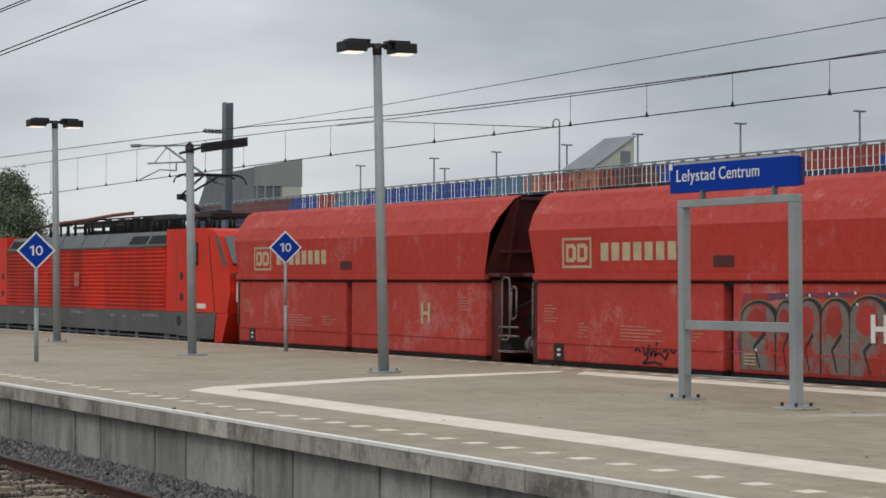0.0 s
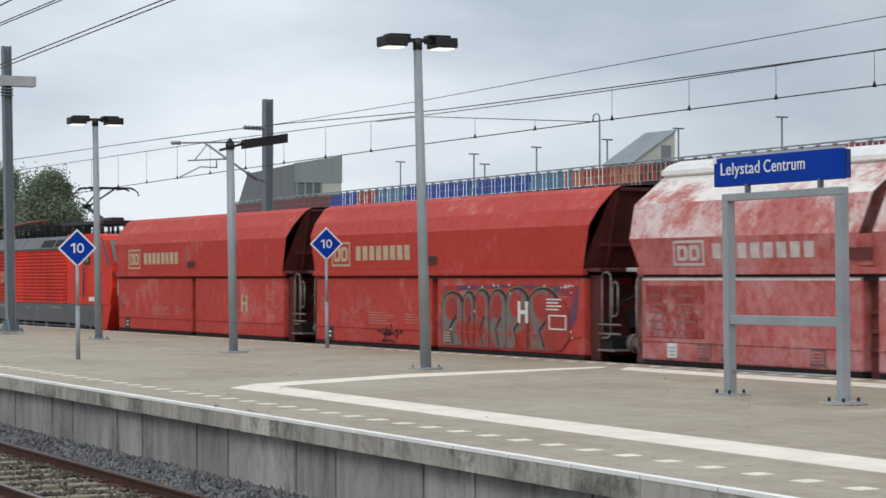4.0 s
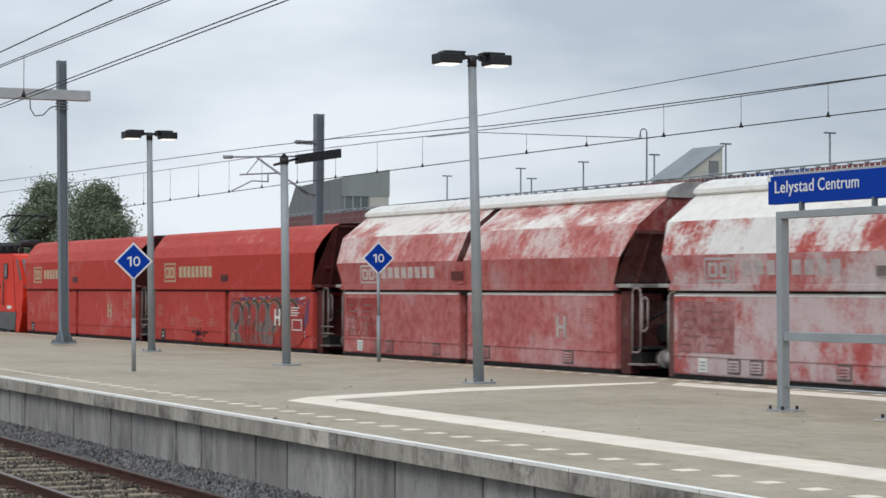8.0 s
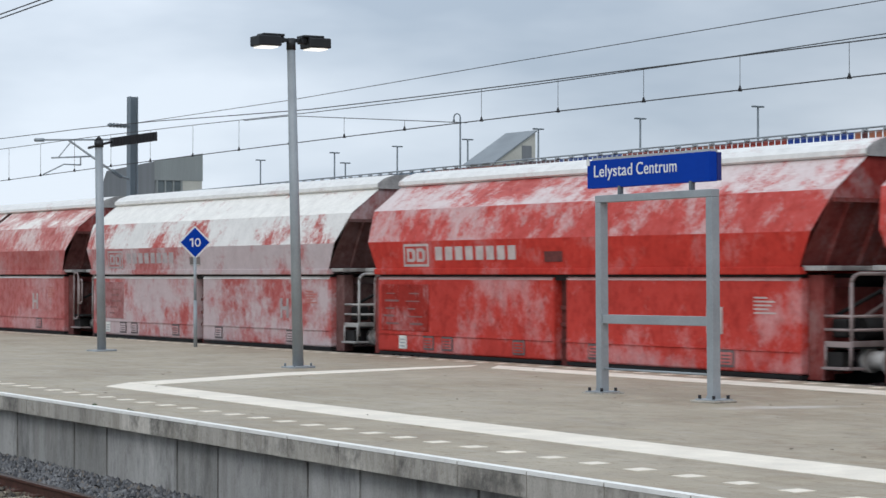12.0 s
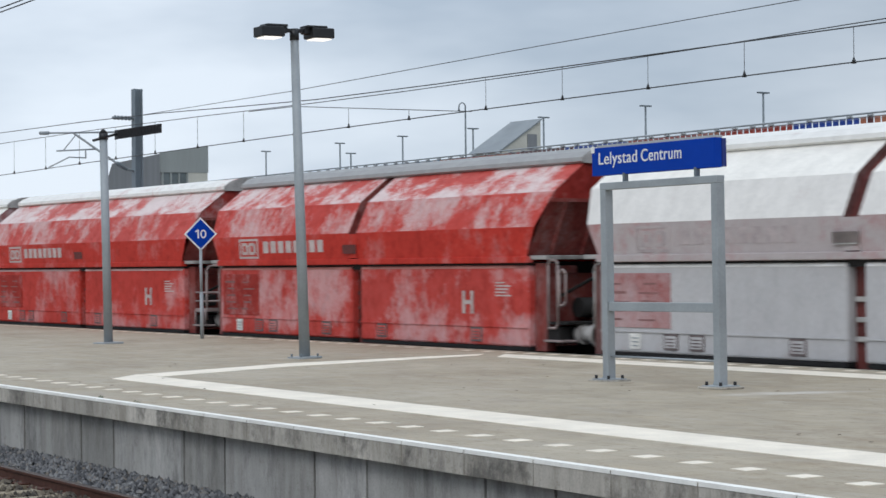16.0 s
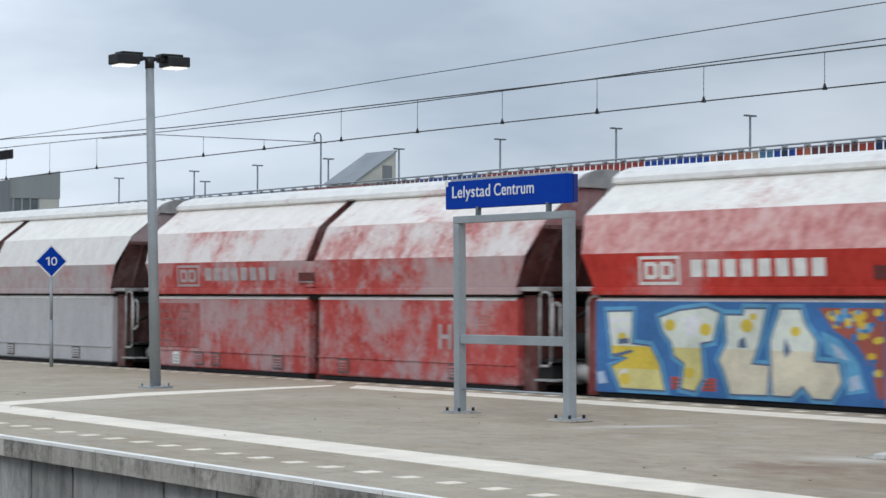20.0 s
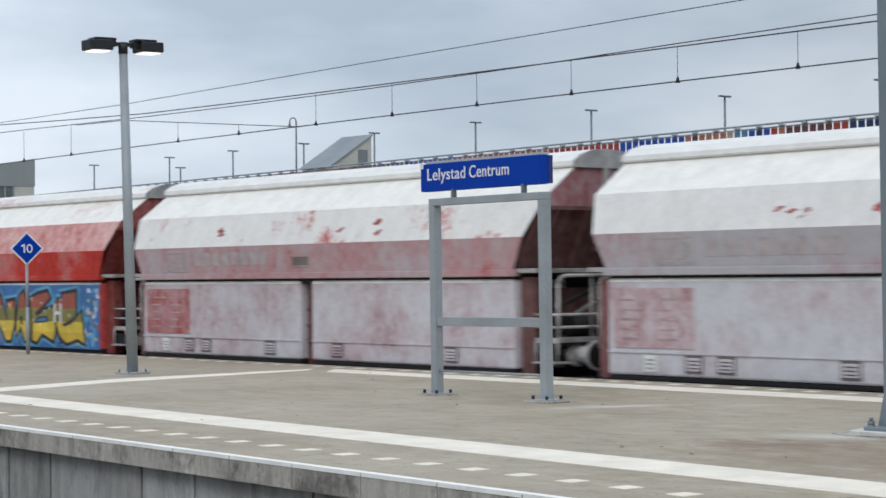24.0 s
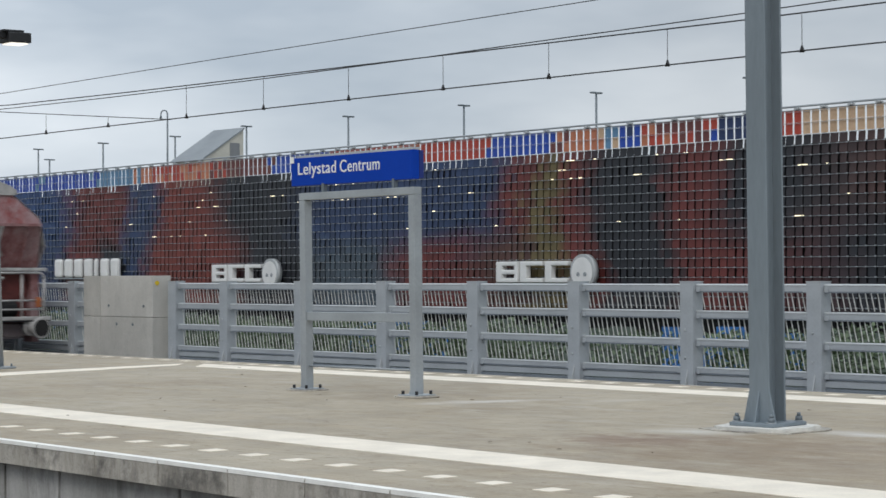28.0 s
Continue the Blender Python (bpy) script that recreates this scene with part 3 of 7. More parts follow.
def horn_post(x, y, height):
    ob = thing("speaker_post", "grey steel post with a long black loudspeaker", "loudspeaker post", leaning(x, y, 1.0))
    part("pole", rod((0, 0, 0.02), (0, 0, height), 0.085, 14, 0.075), STEEL, ob)
    part("base_plate", box(-0.22, 0.22, -0.22, 0.22, -0.004, 0.03, 0.006), STEEL, ob)
    part("cap", rod((0, 0, height - 0.1), (0, 0, height + 0.03), 0.09, 12, 0.085), BLACK, ob)
    part("cap_tip", rod((0, 0, height + 0.03), (0, 0, height + 0.12), 0.085, 12, 0.01), BLACK, ob)
    part("bracket", rod((0, -0.22, height - 0.12), (0, 0.30, height + 0.02), 0.025), BLACK, ob)
    case = part("loudspeaker", prism([(0.27, height - 0.09), (1.2, height + 0.05), (1.2, height + 0.23), (0.27, height + 0.09)], -0.08, 0.08), BLACK, ob, "long black loudspeaker case")
    for k in range(13):
        y_ = 0.30 + 0.068 * k
        z_ = height - 0.09 + 0.15 * (y_ - 0.27)
        part("fin", prism([(y_, z_ + 0.012), (y_ + 0.03, z_ + 0.016), (y_ + 0.03, z_ + 0.168), (y_, z_ + 0.164)], 0.081, 0.092), BLACK, case)
    return ob


horn_post(-35.32, 15.75, 4.02)


def speed_board(x, y, zc, foot=0.0):
    ob = thing("platform_marker", "blue diamond marker board with white number 10 on a grey post", "marker sign", leaning(x, y, 0.6, -12), "marker boards")
    part("pole", rod((0, 0, 0), (0, 0, 0.95), 0.040, 12), STEEL, ob)
    part("upper_pole", rod((0, 0, 0.9), (0, 0, zc - 0.3), 0.032, 12), STEEL, ob)
    s = 0.342
    bm = bmesh.new()
    add_prism(bm, [(0, zc - s), (s, zc), (0, zc + s), (-s, zc)], 0.0, 0.02)
    b = part("board", bm, WHITE, ob, "white rimmed diamond board")
    s2 = 0.300
    part("face", prism([(0, zc - s2), (s2, zc), (0, zc + s2), (-s2, zc)], 0.02, 0.024), BLUE, b, "blue enamel face")
    one = [(-0.075, -0.115), (-0.033, -0.115), (-0.033, 0.115), (-0.068, 0.115), (-0.135, 0.082), (-0.135, 0.042), (-0.075, 0.066)]
    part("figure_one", prism([(0.76 * u - 0.012, zc + 0.76 * v) for u, v in one], 0.0245, 0.029), WHITE, b, "white figure 1")
    bm = bmesh.new()
    loops = []
    for x, k in ((0.029, 1.0), (0.029, 0.0), (0.0245, 0.0), (0.0245, 1.0)):
        loops.append([bm.verts.new((x, 0.054 + (0.036 + 0.027 * k) * math.cos(a), zc + (0.060 + 0.028 * k) * math.sin(a))) for a in [2 * math.pi * i / 24 for i in range(24)]])
    for p, q in zip(loops, loops[1:] + loops[:1]):
        for i in range(24):
            bm.faces.new((p[i], p[(i + 1) % 24], q[(i + 1) % 24], q[i]))
    bmesh.ops.recalc_face_normals(bm, faces=bm.faces[:])
    part("figure_nought", bm, WHITE, b, "white figure 0")
    return ob


speed_board(-33.83, 12.10, 1.97)
speed_board(-36.38, 18.29, 2.13)


def name_sign():
    ob = thing("station_sign", "blue station name sign on a grey steel frame", "station sign", leaning(-18.265, 15.25, 0.4))
    for s in (-1, 1):
        x = 1.025 * s
        part("leg", box(x - 0.052, x + 0.052, -0.06, 0.06, 0.02, 2.36, 0.006), STEEL, ob)
        part("mortar_pad", box(x - 0.20, x + 0.20, -0.18, 0.18, -0.004, 0.022, 0.008), CAP_C, ob, "rough mortar pad under the foot")
        ft = part("foot_plate", box(x - 0.16, x + 0.16, -0.15, 0.15, 0.0225, 0.036, 0.004), STEEL, ob)
        part("gusset", prism([(x - 0.052, 0.037), (x - 0.13, 0.037), (x - 0.052, 0.17)], -0.01, 0.01, "y"), STEEL, ft)
        for i in (-1, 1):
            for j in (-1, 1):
                part("bolt", rod((x + 0.12 * i, 0.11 * j, 0.034), (x + 0.12 * i, 0.11 * j, 0.078), 0.02, 6), BLACK, ft)
        part("bracket", box(0.66 * s - 0.02, 0.66 * s + 0.02, -0.02, 0.04, 2.44, 2.56), STEEL_D, ob)
    part("top_rail", box(-1.077, 1.077, -0.062, 0.062, 2.362, 2.45, 0.006), STEEL, ob)
    part("middle_rail", box(-0.972, 0.972, -0.04, 0.04, 0.87, 0.98, 0.006), STEEL, ob)
    part("low_rod", rod((-0.97, 0, 0.31), (0.97, 0, 0.31), 0.014), STEEL, ob)
    b = part("sign_box", box(-1.29, 0.995, -0.01, 0.1, 2.545, 2.89, 0.005), BLUE, ob, "blue enamel sign box")
    part("end_box", box(0.92, 1.0, 0.101, 0.17, 2.555, 2.885, 0.005), BLUE_D, ob, "dark blue rear board of the sign")
    part("top_strip", box(-1.2, 0.985, 0.0, 0.12, 2.891, 2.92), STEEL_L, ob)
    part("white_tab", box(-1.30, -1.235, -0.016, -0.009, 2.83, 2.912), WHITE, b)
    for word, x, w in (("Lelystad", -1.165, 0.76), ("Centrum", -0.335, 0.75)):
        bm = text_mesh(word, 0.212, 0.003, 0, 1.06, 0.0008)
        wide = max(v.co.x for v in bm.verts)
        part("lettering", stand_up(bm, x, -0.013, 2.682, w / wide), WHITE, b, "white station name lettering")
    return ob


name_sign()


def h_mast(name, label, x, y, height, w, d, lean=0.0, foot=True, pl=0.3, flare=0.10, rise=0.33):
    ob = thing(name, label, "catenary mast", leaning(x, y, lean), "catenary masts")
    mat = MAST
    part("flange", box(-w / 2, w / 2, -d / 2, -d / 2 + 0.022, 0.03, height, 0.004), mat, ob)
    part("flange", box(-w / 2, w / 2, d / 2 - 0.022, d / 2, 0.03, height, 0.004), mat, ob)
    part("web", box(-0.012, 0.012, -d / 2 + 0.0225, d / 2 - 0.0225, 0.03, height - 0.002), mat, ob)
    if foot:
        part("base_plate", box(-pl, pl, -pl, pl, 0.04, 0.075, 0.006), mat, ob)
        for s in (-1, 1):
            part("gusset", prism([(s * d / 2, 0.076), (s * (d / 2 + flare), 0.076), (s * d / 2, rise)], -0.01, 0.01), mat, ob)
            part("gusset", prism([(s * w / 2, 0.076), (s * (w / 2 + flare), 0.076), (s * w / 2, rise)], -d / 2, -d / 2 + 0.02, "y"), mat, ob)
        for i in (-1, 1):
            for j in (-1, 1):
                u, v = (pl - 0.05) * i, (pl - 0.05) * j
                part("washer", rod((u, v, 0.075), (u, v, 0.085), 0.045, 12), STEEL, ob)
                nut = part("nut", rod((u, v, 0.085), (u, v, 0.125), 0.033, 6), STEEL_D, ob, "dark hexagonal nut")
                part("bolt_end", rod((u, v, 0.126), (u, v, 0.155), 0.019, 8), STEEL_D, nut)
    return ob


mast = h_mast("catenary_mast", "tall grey steel mast bolted to the platform", -11.42, 14.4, 9.0, 0.225, 0.25, 0.4, True, 0.25, 0.07, 0.36)
GROUT = plain("pale_grout", (0.66, 0.645, 0.60), 0.9, 0, 3, 0.2, 30, 0.3)
rim_r = random.Random(12)
for name, reach, z0, z1, mat in (("grout_skirt", 0.5, 0.0, 0.012, CAP_C), ("grout_pad", 0.40, 0.012, 0.04, GROUT)):
    ring = []
    for i in range(28):
        a = 2 * math.pi * i / 28
        q = reach * (0.94 / max(abs(math.cos(a)), abs(math.sin(a)))) ** 0.75 * rim_r.uniform(0.93, 1.08)
        ring.append((q * math.cos(a) * 1.08, q * math.sin(a)))
    part(name, prism(ring, z0, z1, "z"), mat, mast, "rough pale grout round the foot")
mast_l = h_mast("catenary_mast", "tall grey steel mast with a pale cross beam", -50.57, 16.15, 7.5, 0.22, 0.22, 1.0, True, 0.28, 0.17, 0.42)
part("cross_beam", box(-0.14, 0.14, -14, 0.75, 6.45, 6.72, 0.01), STEEL_L, mast_l, "pale steel cross beam")
for z in (6.36, 6.28, 6.20):
    part("clamp_band", box(-0.13, 0.13, -0.13, 0.13, z, z + 0.035), STEEL_D, mast_l)
part("earth_cable", add_path(bmesh.new(), [(-0.02, -0.85, 6.45), (-0.02, -0.84, 6.2), (-0.02, -0.72, 6.02), (-0.02, -0.5, 6.05), (-0.02, -0.3, 6.25), (-0.02, -0.14, 6.3)], 0.014), WIRE, mast_l, "slack earth cable")
mast_f = h_mast("catenary_mast", "grey steel mast behind the far track", -50.8, 23.6, 7.05, 0.24, 0.24, 0.0, False)
for q in mast_f.children:
    q.location.z = -0.6


# ---------------- overhead wires ----------------
def tube(pts, r, seg=6):
    """One continuous round strand through the points."""
    bm = bmesh.new()
    rings = []
    for i, p in enumerate(pts):
        d = (Vector(pts[min(i + 1, len(pts) - 1)]) - Vector(pts[max(i - 1, 0)])).normalized()
        side = d.cross(Vector((0, 0, 1)))
        side = side.normalized() if side.length > 1e-4 else Vector((1, 0, 0))
        up = side.cross(d)
        rings.append([bm.verts.new(Vector(p) + r * (math.cos(a) * side + math.sin(a) * up)) for a in [2 * math.pi * k / seg for k in range(seg)]])
    for a, b in zip(rings, rings[1:]):
        for k in range(seg):
            f = bm.faces.new((a[k], a[(k + 1) % seg], b[(k + 1) % seg], b[k]))
            f.smooth = True
    bm.faces.new(rings[0][::-1])
    bm.faces.new(rings[-1])
    return bm


def wire(name, label, pts, r):
    return tagged(link(name, tube(pts, r), WIRE), label, "overhead wire", "overhead wires")


def contact_z(x):
    return 4.37 - 0.00016 * (x + 18) ** 2


def along(pts, x):
    """The height at x on a line of straight stretches."""
    for (a, u), (b, v) in zip(pts, pts[1:]):
        if x <= b:
            return u + (v - u) * (x - a) / (b - a)
    return pts[-1][1]


MESSENGER = [(-130, 6.1), (-75, 5.58), (-63, 5.45), (-55, 5.38), (-48.6, 5.31), (-44, 5.22), (-40, 5.09), (-36.5, 4.99), (-32, 4.945), (-28.5, 4.925), (-23, 4.90), (-17, 4.87), (-8, 4.88), (30, 5.2)]
SECOND = [(-130, 5.35), (-63, 5.09), (-48, 5.06), (-41.8, 5.0), (-36.5, 4.925), (-33, 4.895), (-28.5, 4.885), (-24, 4.905), (-20.8, 4.94), (-17.2, 4.965), (0, 5.2), (30, 5.6)]


def messenger_z(x):
    return along(MESSENGER, x)


def second_z(x):
    pts = [(-120, 5.35), (-63, 5.10), (-48, 5.07), (-41.8, 4.99), (-37.4, 4.92), (-30.7, 4.345)]
    for (a, u), (b, v) in zip(pts, pts[1:]):
        if x <= b:
            return u + (v - u) * (x - a) / (b - a)
    return 4.35


far_xs = [-120 + 4 * i for i in range(36)]
wire("contact_wire", "dark overhead contact wire above the far track", [(x, TRACK_Y, contact_z(x)) for x in far_xs], 0.011)
wire("messenger_wire", "sagging overhead messenger wire above the far track", [(x, TRACK_Y, z) for x, z in MESSENGER], 0.011)
wire("messenger_wire", "sagging overhead messenger wire above the far track", [(x, TRACK_Y + 0.03, z) for x, z in SECOND], 0.009)
wire("anchor_wire", "slack overhead wire that meets the contact wire", [(x, TRACK_Y, second_z(x) - 0.012) for x in (-39.5, -37.4, -36, -34, -30.7)], 0.009)
wire("feeder_wire", "thin overhead wire rising from the mast", [(-50.8, 22.85, 5.63), (-47, 21.2, 5.27), (-37.4, 21.07, 5.25), (-29, 21.07, 5.35), (-20, 21.07, 5.43), (0, 21.07, 5.6), (20, 21.07, 5.7)], 0.0075)


def dropper(x, y, z0, z1):
    d = thing("dropper", "thin vertical dropper wire with a clamp", "overhead wire", pose(x, y, 0), "droppers")
    part("strand", rod((0, 0, z0 + 0.02), (0, 0, z1), 0.005, 5), WIRE, d)
    part("clamp", rod((0, 0, z0 - 0.02), (0, 0, z0 + 0.07), 0.04, 6, 0.012), BLACK, d)


for k in range(15):
    x = -30.21 + 2.35 * k
    dropper(x, TRACK_Y, contact_z(x), messenger_z(x))
for k in range(14):
    x = -32.85 - 2.3 * k
    dropper(x, TRACK_Y, contact_z(x), second_z(x))


def near_wire(name, z26, slope, r, dy=0.0):
    wire(name, "overhead wire above the near track", [(x, near_y(x, 7.83) + dy, z26 + slope * (x + 26)) for x in range(-52, 22, 6)], r)


near_wire("contact_wire", 4.19, 0.012, 0.007)
near_wire("contact_wire", 4.20, 0.012, 0.007, 0.13)
near_wire("messenger_wire", 4.74, -0.001, 0.007)
near_wire("messenger_wire", 4.77, -0.001, 0.007, 0.13)
near_wire("feeder_wire", 4.96, 0.01, 0.009)
for k in range(12):
    x = -49.5 + 2.03 * k
    dropper(x, near_y(x, 7.83), 4.19 + 0.012 * (x + 26), 4.74 - 0.001 * (x + 26))


# the bracket arm that holds the far wires
arm = thing("cantilever_arm", "grey steel cantilever arm with insulators holding the wires", "cantilever")
part("tie_tube", tube([(-50.8, 23.5, 5.25), (-50.8, 20.7, 5.13)], 0.028), STEEL, arm)
part("strut_tube", tube([(-50.8, 23.55, 4.14), (-50.8, 23.2, 4.22), (-50.8, 21.7, 5.16)], 0.032), STEEL, arm)
part("registration_tube", tube([(-50.8, 21.2, 4.66), (-50.8, 22.35, 4.74)], 0.025), STEEL, arm)
part("hanger", tube([(-50.8, 22.05, 4.72), (-50.8, 22.05, 4.48)], 0.02), STEEL, arm)
part("diagonal_stay", tube([(-50.8, 21.4, 4.68), (-50.8, 21.75, 5.1)], 0.016), STEEL, arm)
part("steady_arm", tube([(-50.8, 20.96, 4.2), (-50.8, 21.57, 4.5), (-50.8, 22.05, 4.49)], 0.02), STEEL, arm)
part("tube_end", rod((-50.8, 20.72, 5.13), (-50.8, 20.98, 5.14), 0.05, 8), STEEL, arm)
for a_, b_ in (((-50.8, 23.5, 5.625), (-50.8, 22.85, 5.63)), ((-50.8, 23.27, 4.2), (-50.8, 22.95, 4.38))):
    n_ = 6
    bm = bmesh.new()
    A_, B_ = Vector(a_), Vector(b_)
    for k in range(n_):
        add_rod(bm, A_.lerp(B_, k / n_), A_.lerp(B_, (k + 0.5) / n_), 0.062, 12)
    add_rod(bm, A_, B_, 0.03, 8)
    part("insulator", bm, STEEL_D, arm, "ribbed grey insulator")


# ---------------- fence behind the far track ----------------
FY = 23.0
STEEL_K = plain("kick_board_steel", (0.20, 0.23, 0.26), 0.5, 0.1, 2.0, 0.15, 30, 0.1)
RODS = plain("pale_rod", (0.60, 0.60, 0.57), 0.5, 0.1, 3, 0.1, 20, 0)
ROD_UP = prism([(0.080, 0.0), (0.091, 0.0), (0.013, 0.36), (0.002, 0.36)], 0.02, 0.031, "y")
ROD_MESH = bpy.data.meshes.new("rod")
ROD_UP.to_mesh(ROD_MESH)
ROD_UP.free()
ROD_MESH.materials.append(RODS)


def fence_bay(x0, x1):
    ob = thing("fence", "grey steel trackside fence bay with slanted rods between rails", "fence", pose(x0, FY, 0), "fence bays")
    w = x1 - x0 - 0.146
    part("post", box(-0.145, 0.115, -0.12, 0.12, -1.2, 1.3, 0.006), STEEL_F, ob)
    part("post_cap", box(-0.15, 0.12, -0.125, 0.125, 1.3, 1.312), STEEL_L, ob)
    part("gusset", prism([(-0.12, -0.3), (-0.12, -0.02), (-0.19, -0.3)], -0.01, 0.01), STEEL_L, ob)
    for z in (0.15, 0.57):
        part("bolt", rod((-0.04, -0.12, z), (-0.04, -0.14, z), 0.018, 6), STEEL_L, ob)
    for z0, z1 in ((1.165, 1.29), (0.765, 0.89), (0.345, 0.465), (-0.07, 0.03)):
        rail = part("rail", prism([(-0.05, z0), (-0.05, z0 + 0.62 * (z1 - z0)), (0.015, z0 + 0.62 * (z1 - z0)), (0.015, z0)], 0.12, w), STEEL_F, ob)
        # paler steel paints the lit top of the rail, darker steel its shaded underside
        part("rail_cap", prism([(-0.056, z0 + 0.64 * (z1 - z0)), (-0.056, z0 + 0.72 * (z1 - z0)), (-0.03, z0 + 0.86 * (z1 - z0)), (0.015, z0 + 0.86 * (z1 - z0)), (0.015, z0 + 0.64 * (z1 - z0))], 0.12, w), STEEL_L, rail, "upper edge of the rail, coloured pale as lit from above")
        part("rail_foot", box(0.12, w, -0.046, -0.01, z0 - 0.022, z0 - 0.001), STEEL_K, rail, "lower edge of the rail, coloured dark as in shade")
        for x in (0.13, w - 0.10):
            part("rail_clip", box(x, x + 0.07, -0.068, -0.054, z0 - 0.015, z0 + 0.05, 0.004), STEEL_F, ob)
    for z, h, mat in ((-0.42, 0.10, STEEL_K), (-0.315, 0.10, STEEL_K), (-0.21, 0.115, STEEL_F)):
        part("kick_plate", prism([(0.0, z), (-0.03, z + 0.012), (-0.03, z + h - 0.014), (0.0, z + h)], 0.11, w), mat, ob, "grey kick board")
    n = int((w - 0.11) / 0.0985)
    for z0 in (0.885, 0.455, 0.025):
        for i in range(n):
            r = new("rod", ROD_MESH)
            r.parent = ob
            r.location = (0.15 + 0.0985 * i + rng.uniform(-0.012, 0.012), 0, z0)
            r.rotation_euler = (0, rng.gauss(0, 0.03), 0)
    return ob


xs = [-33.32] + [-31.56 + 2.376 * i for i in range(0, 11)]
for a, b in zip(xs, xs[1:]):
    fence_bay(a, b)
fence_bay(-41.87, -39.49)
fence_bay(-39.49, -37.12)
fence_bay(-37.12, -36.3)
block = thing("concrete_block", "pale concrete block beside the track fence", "concrete block")
BLOCK_C = streaked_concrete("block_concrete", (0.56, 0.54, 0.50), 0.12)
for x0, x1 in ((-36.27, -35.63), (-35.62, -33.68)):
    part("panel", box(x0, x1, 22.65, 23.1, 0.575, 1.42, 0.008), BLOCK_C, block)
    part("panel", box(x0, x1, 22.65, 23.1, -1.2, 0.567, 0.008), BLOCK_C, block)
part("yellow_mark", rod((-33.679, 22.76, 1.27), (-33.67, 22.76, 1.27), 0.05, 8), plain("yellow_paint", (0.65, 0.45, 0.02), 0.6), block)
for x, z in ((-35.0, 0.42), (-34.4, 0.42), (-34.0, 0.8), (-35.3, 0.8)):
    part("lifting_hole", rod((x, 22.651, z), (x, 22.64, z), 0.03, 8), STEEL_D, block)


# ---------------- garage wall with coloured panels ----------------
GY = 40.0
GX0, GX1 = -101.5, -14.0
TURN = -3.72              # the garage stands slightly aslant to the track


def garage_y(x):
    return 40.85 + math.tan(radians(TURN)) * (x + 40)


garage = thing("parking_garage", "long parking garage clad in small coloured panels", "building", pose(-40, 40.85, 0, 0, 0, TURN) @ pose(40, -GY, 0))
# near-black sheet: the unlit depth behind the plates is put into its colour
UNLIT = plain("unlit_interior", (0.012, 0.012, 0.014), 0.9, 0, 1, 0.2, 10, 0)
part("inner_wall", box(GX0, GX1, GY + 0.35, GY + 0.6, -1.3, 4.7), UNLIT, garage)
part("deck", box(-135, GX1, GY + 0.6, GY + 38, 4.3, 4.6), WALL_C, garage)
PITCH, ROW = 0.29, 0.256
rng = random.Random(9)
# parapet colours are raised for the sky light behind the top rows
BRIGHT = {k: plain("parapet_" + k, c, 0.4, 0.1, 0.8, 0.2, 12, 0.03) for k, c in {
    "blue": (0.015, 0.07, 0.42), "pale_blue": (0.12, 0.26, 0.42), "red": (0.46, 0.06, 0.035), "orange": (0.55, 0.19, 0.10), "cream": (0.62, 0.42, 0.27),
    "dull_red": (0.24, 0.05, 0.045), "brown": (0.17, 0.05, 0.045), "dark_blue": (0.02, 0.04, 0.12)}.items()}


def near_to(x, z, bands):
    """Picks a colour from bands of the wall, with ragged borders."""
    xx = x + 0.8 * noise.noise(Vector((x * 0.25, z * 0.7, 3.0))) + rng.uniform(-0.3, 0.3)
    for edge, names in bands:
        if xx < edge:
            k = noise.noise(Vector((x * 0.22, z * 0.5, 11.0))) + rng.uniform(-0.22, 0.22)
            return names[0] if k > -0.05 else names[len(names) // 2] if k > -0.3 else names[-1]
    return rng.choice(bands[-1][1])


TOP_BANDS = [(-88, ["dull_red", "dull_red"]), (-84.5, ["blue", "blue"]), (-82, ["dull_red", "red"]), (-64, ["blue", "blue", "blue", "pale_blue"]), (-59, ["orange", "red", "orange"]), (-55, ["brown", "red"]), (-51.5, ["blue", "red", "blue"]),
             (-43.4, ["red", "red", "orange"]), (-40.7, ["blue", "blue"]), (-40.1, ["brown", "red"]), (-38.8, ["orange", "cream", "red"]), (-38.1, ["pale_blue", "cream", "blue"]), (-37.2, ["blue", "dark_blue"]), (-36.3, ["red", "orange", "brown"]), (-34, ["brown", "red", "dark_blue"]),
             (-32.5, ["dark_blue", "blue", "brown"]), (-31, ["red", "dark_blue"]), (0, ["cream", "orange", "cream"])]


def tile_mesh(h):
    bm = box(0, PITCH - 0.062, -0.004, 0.004, 0, h - 0.005)
    me = bpy.data.meshes.new("panel")
    bm.to_mesh(me)
    bm.free()
    return me


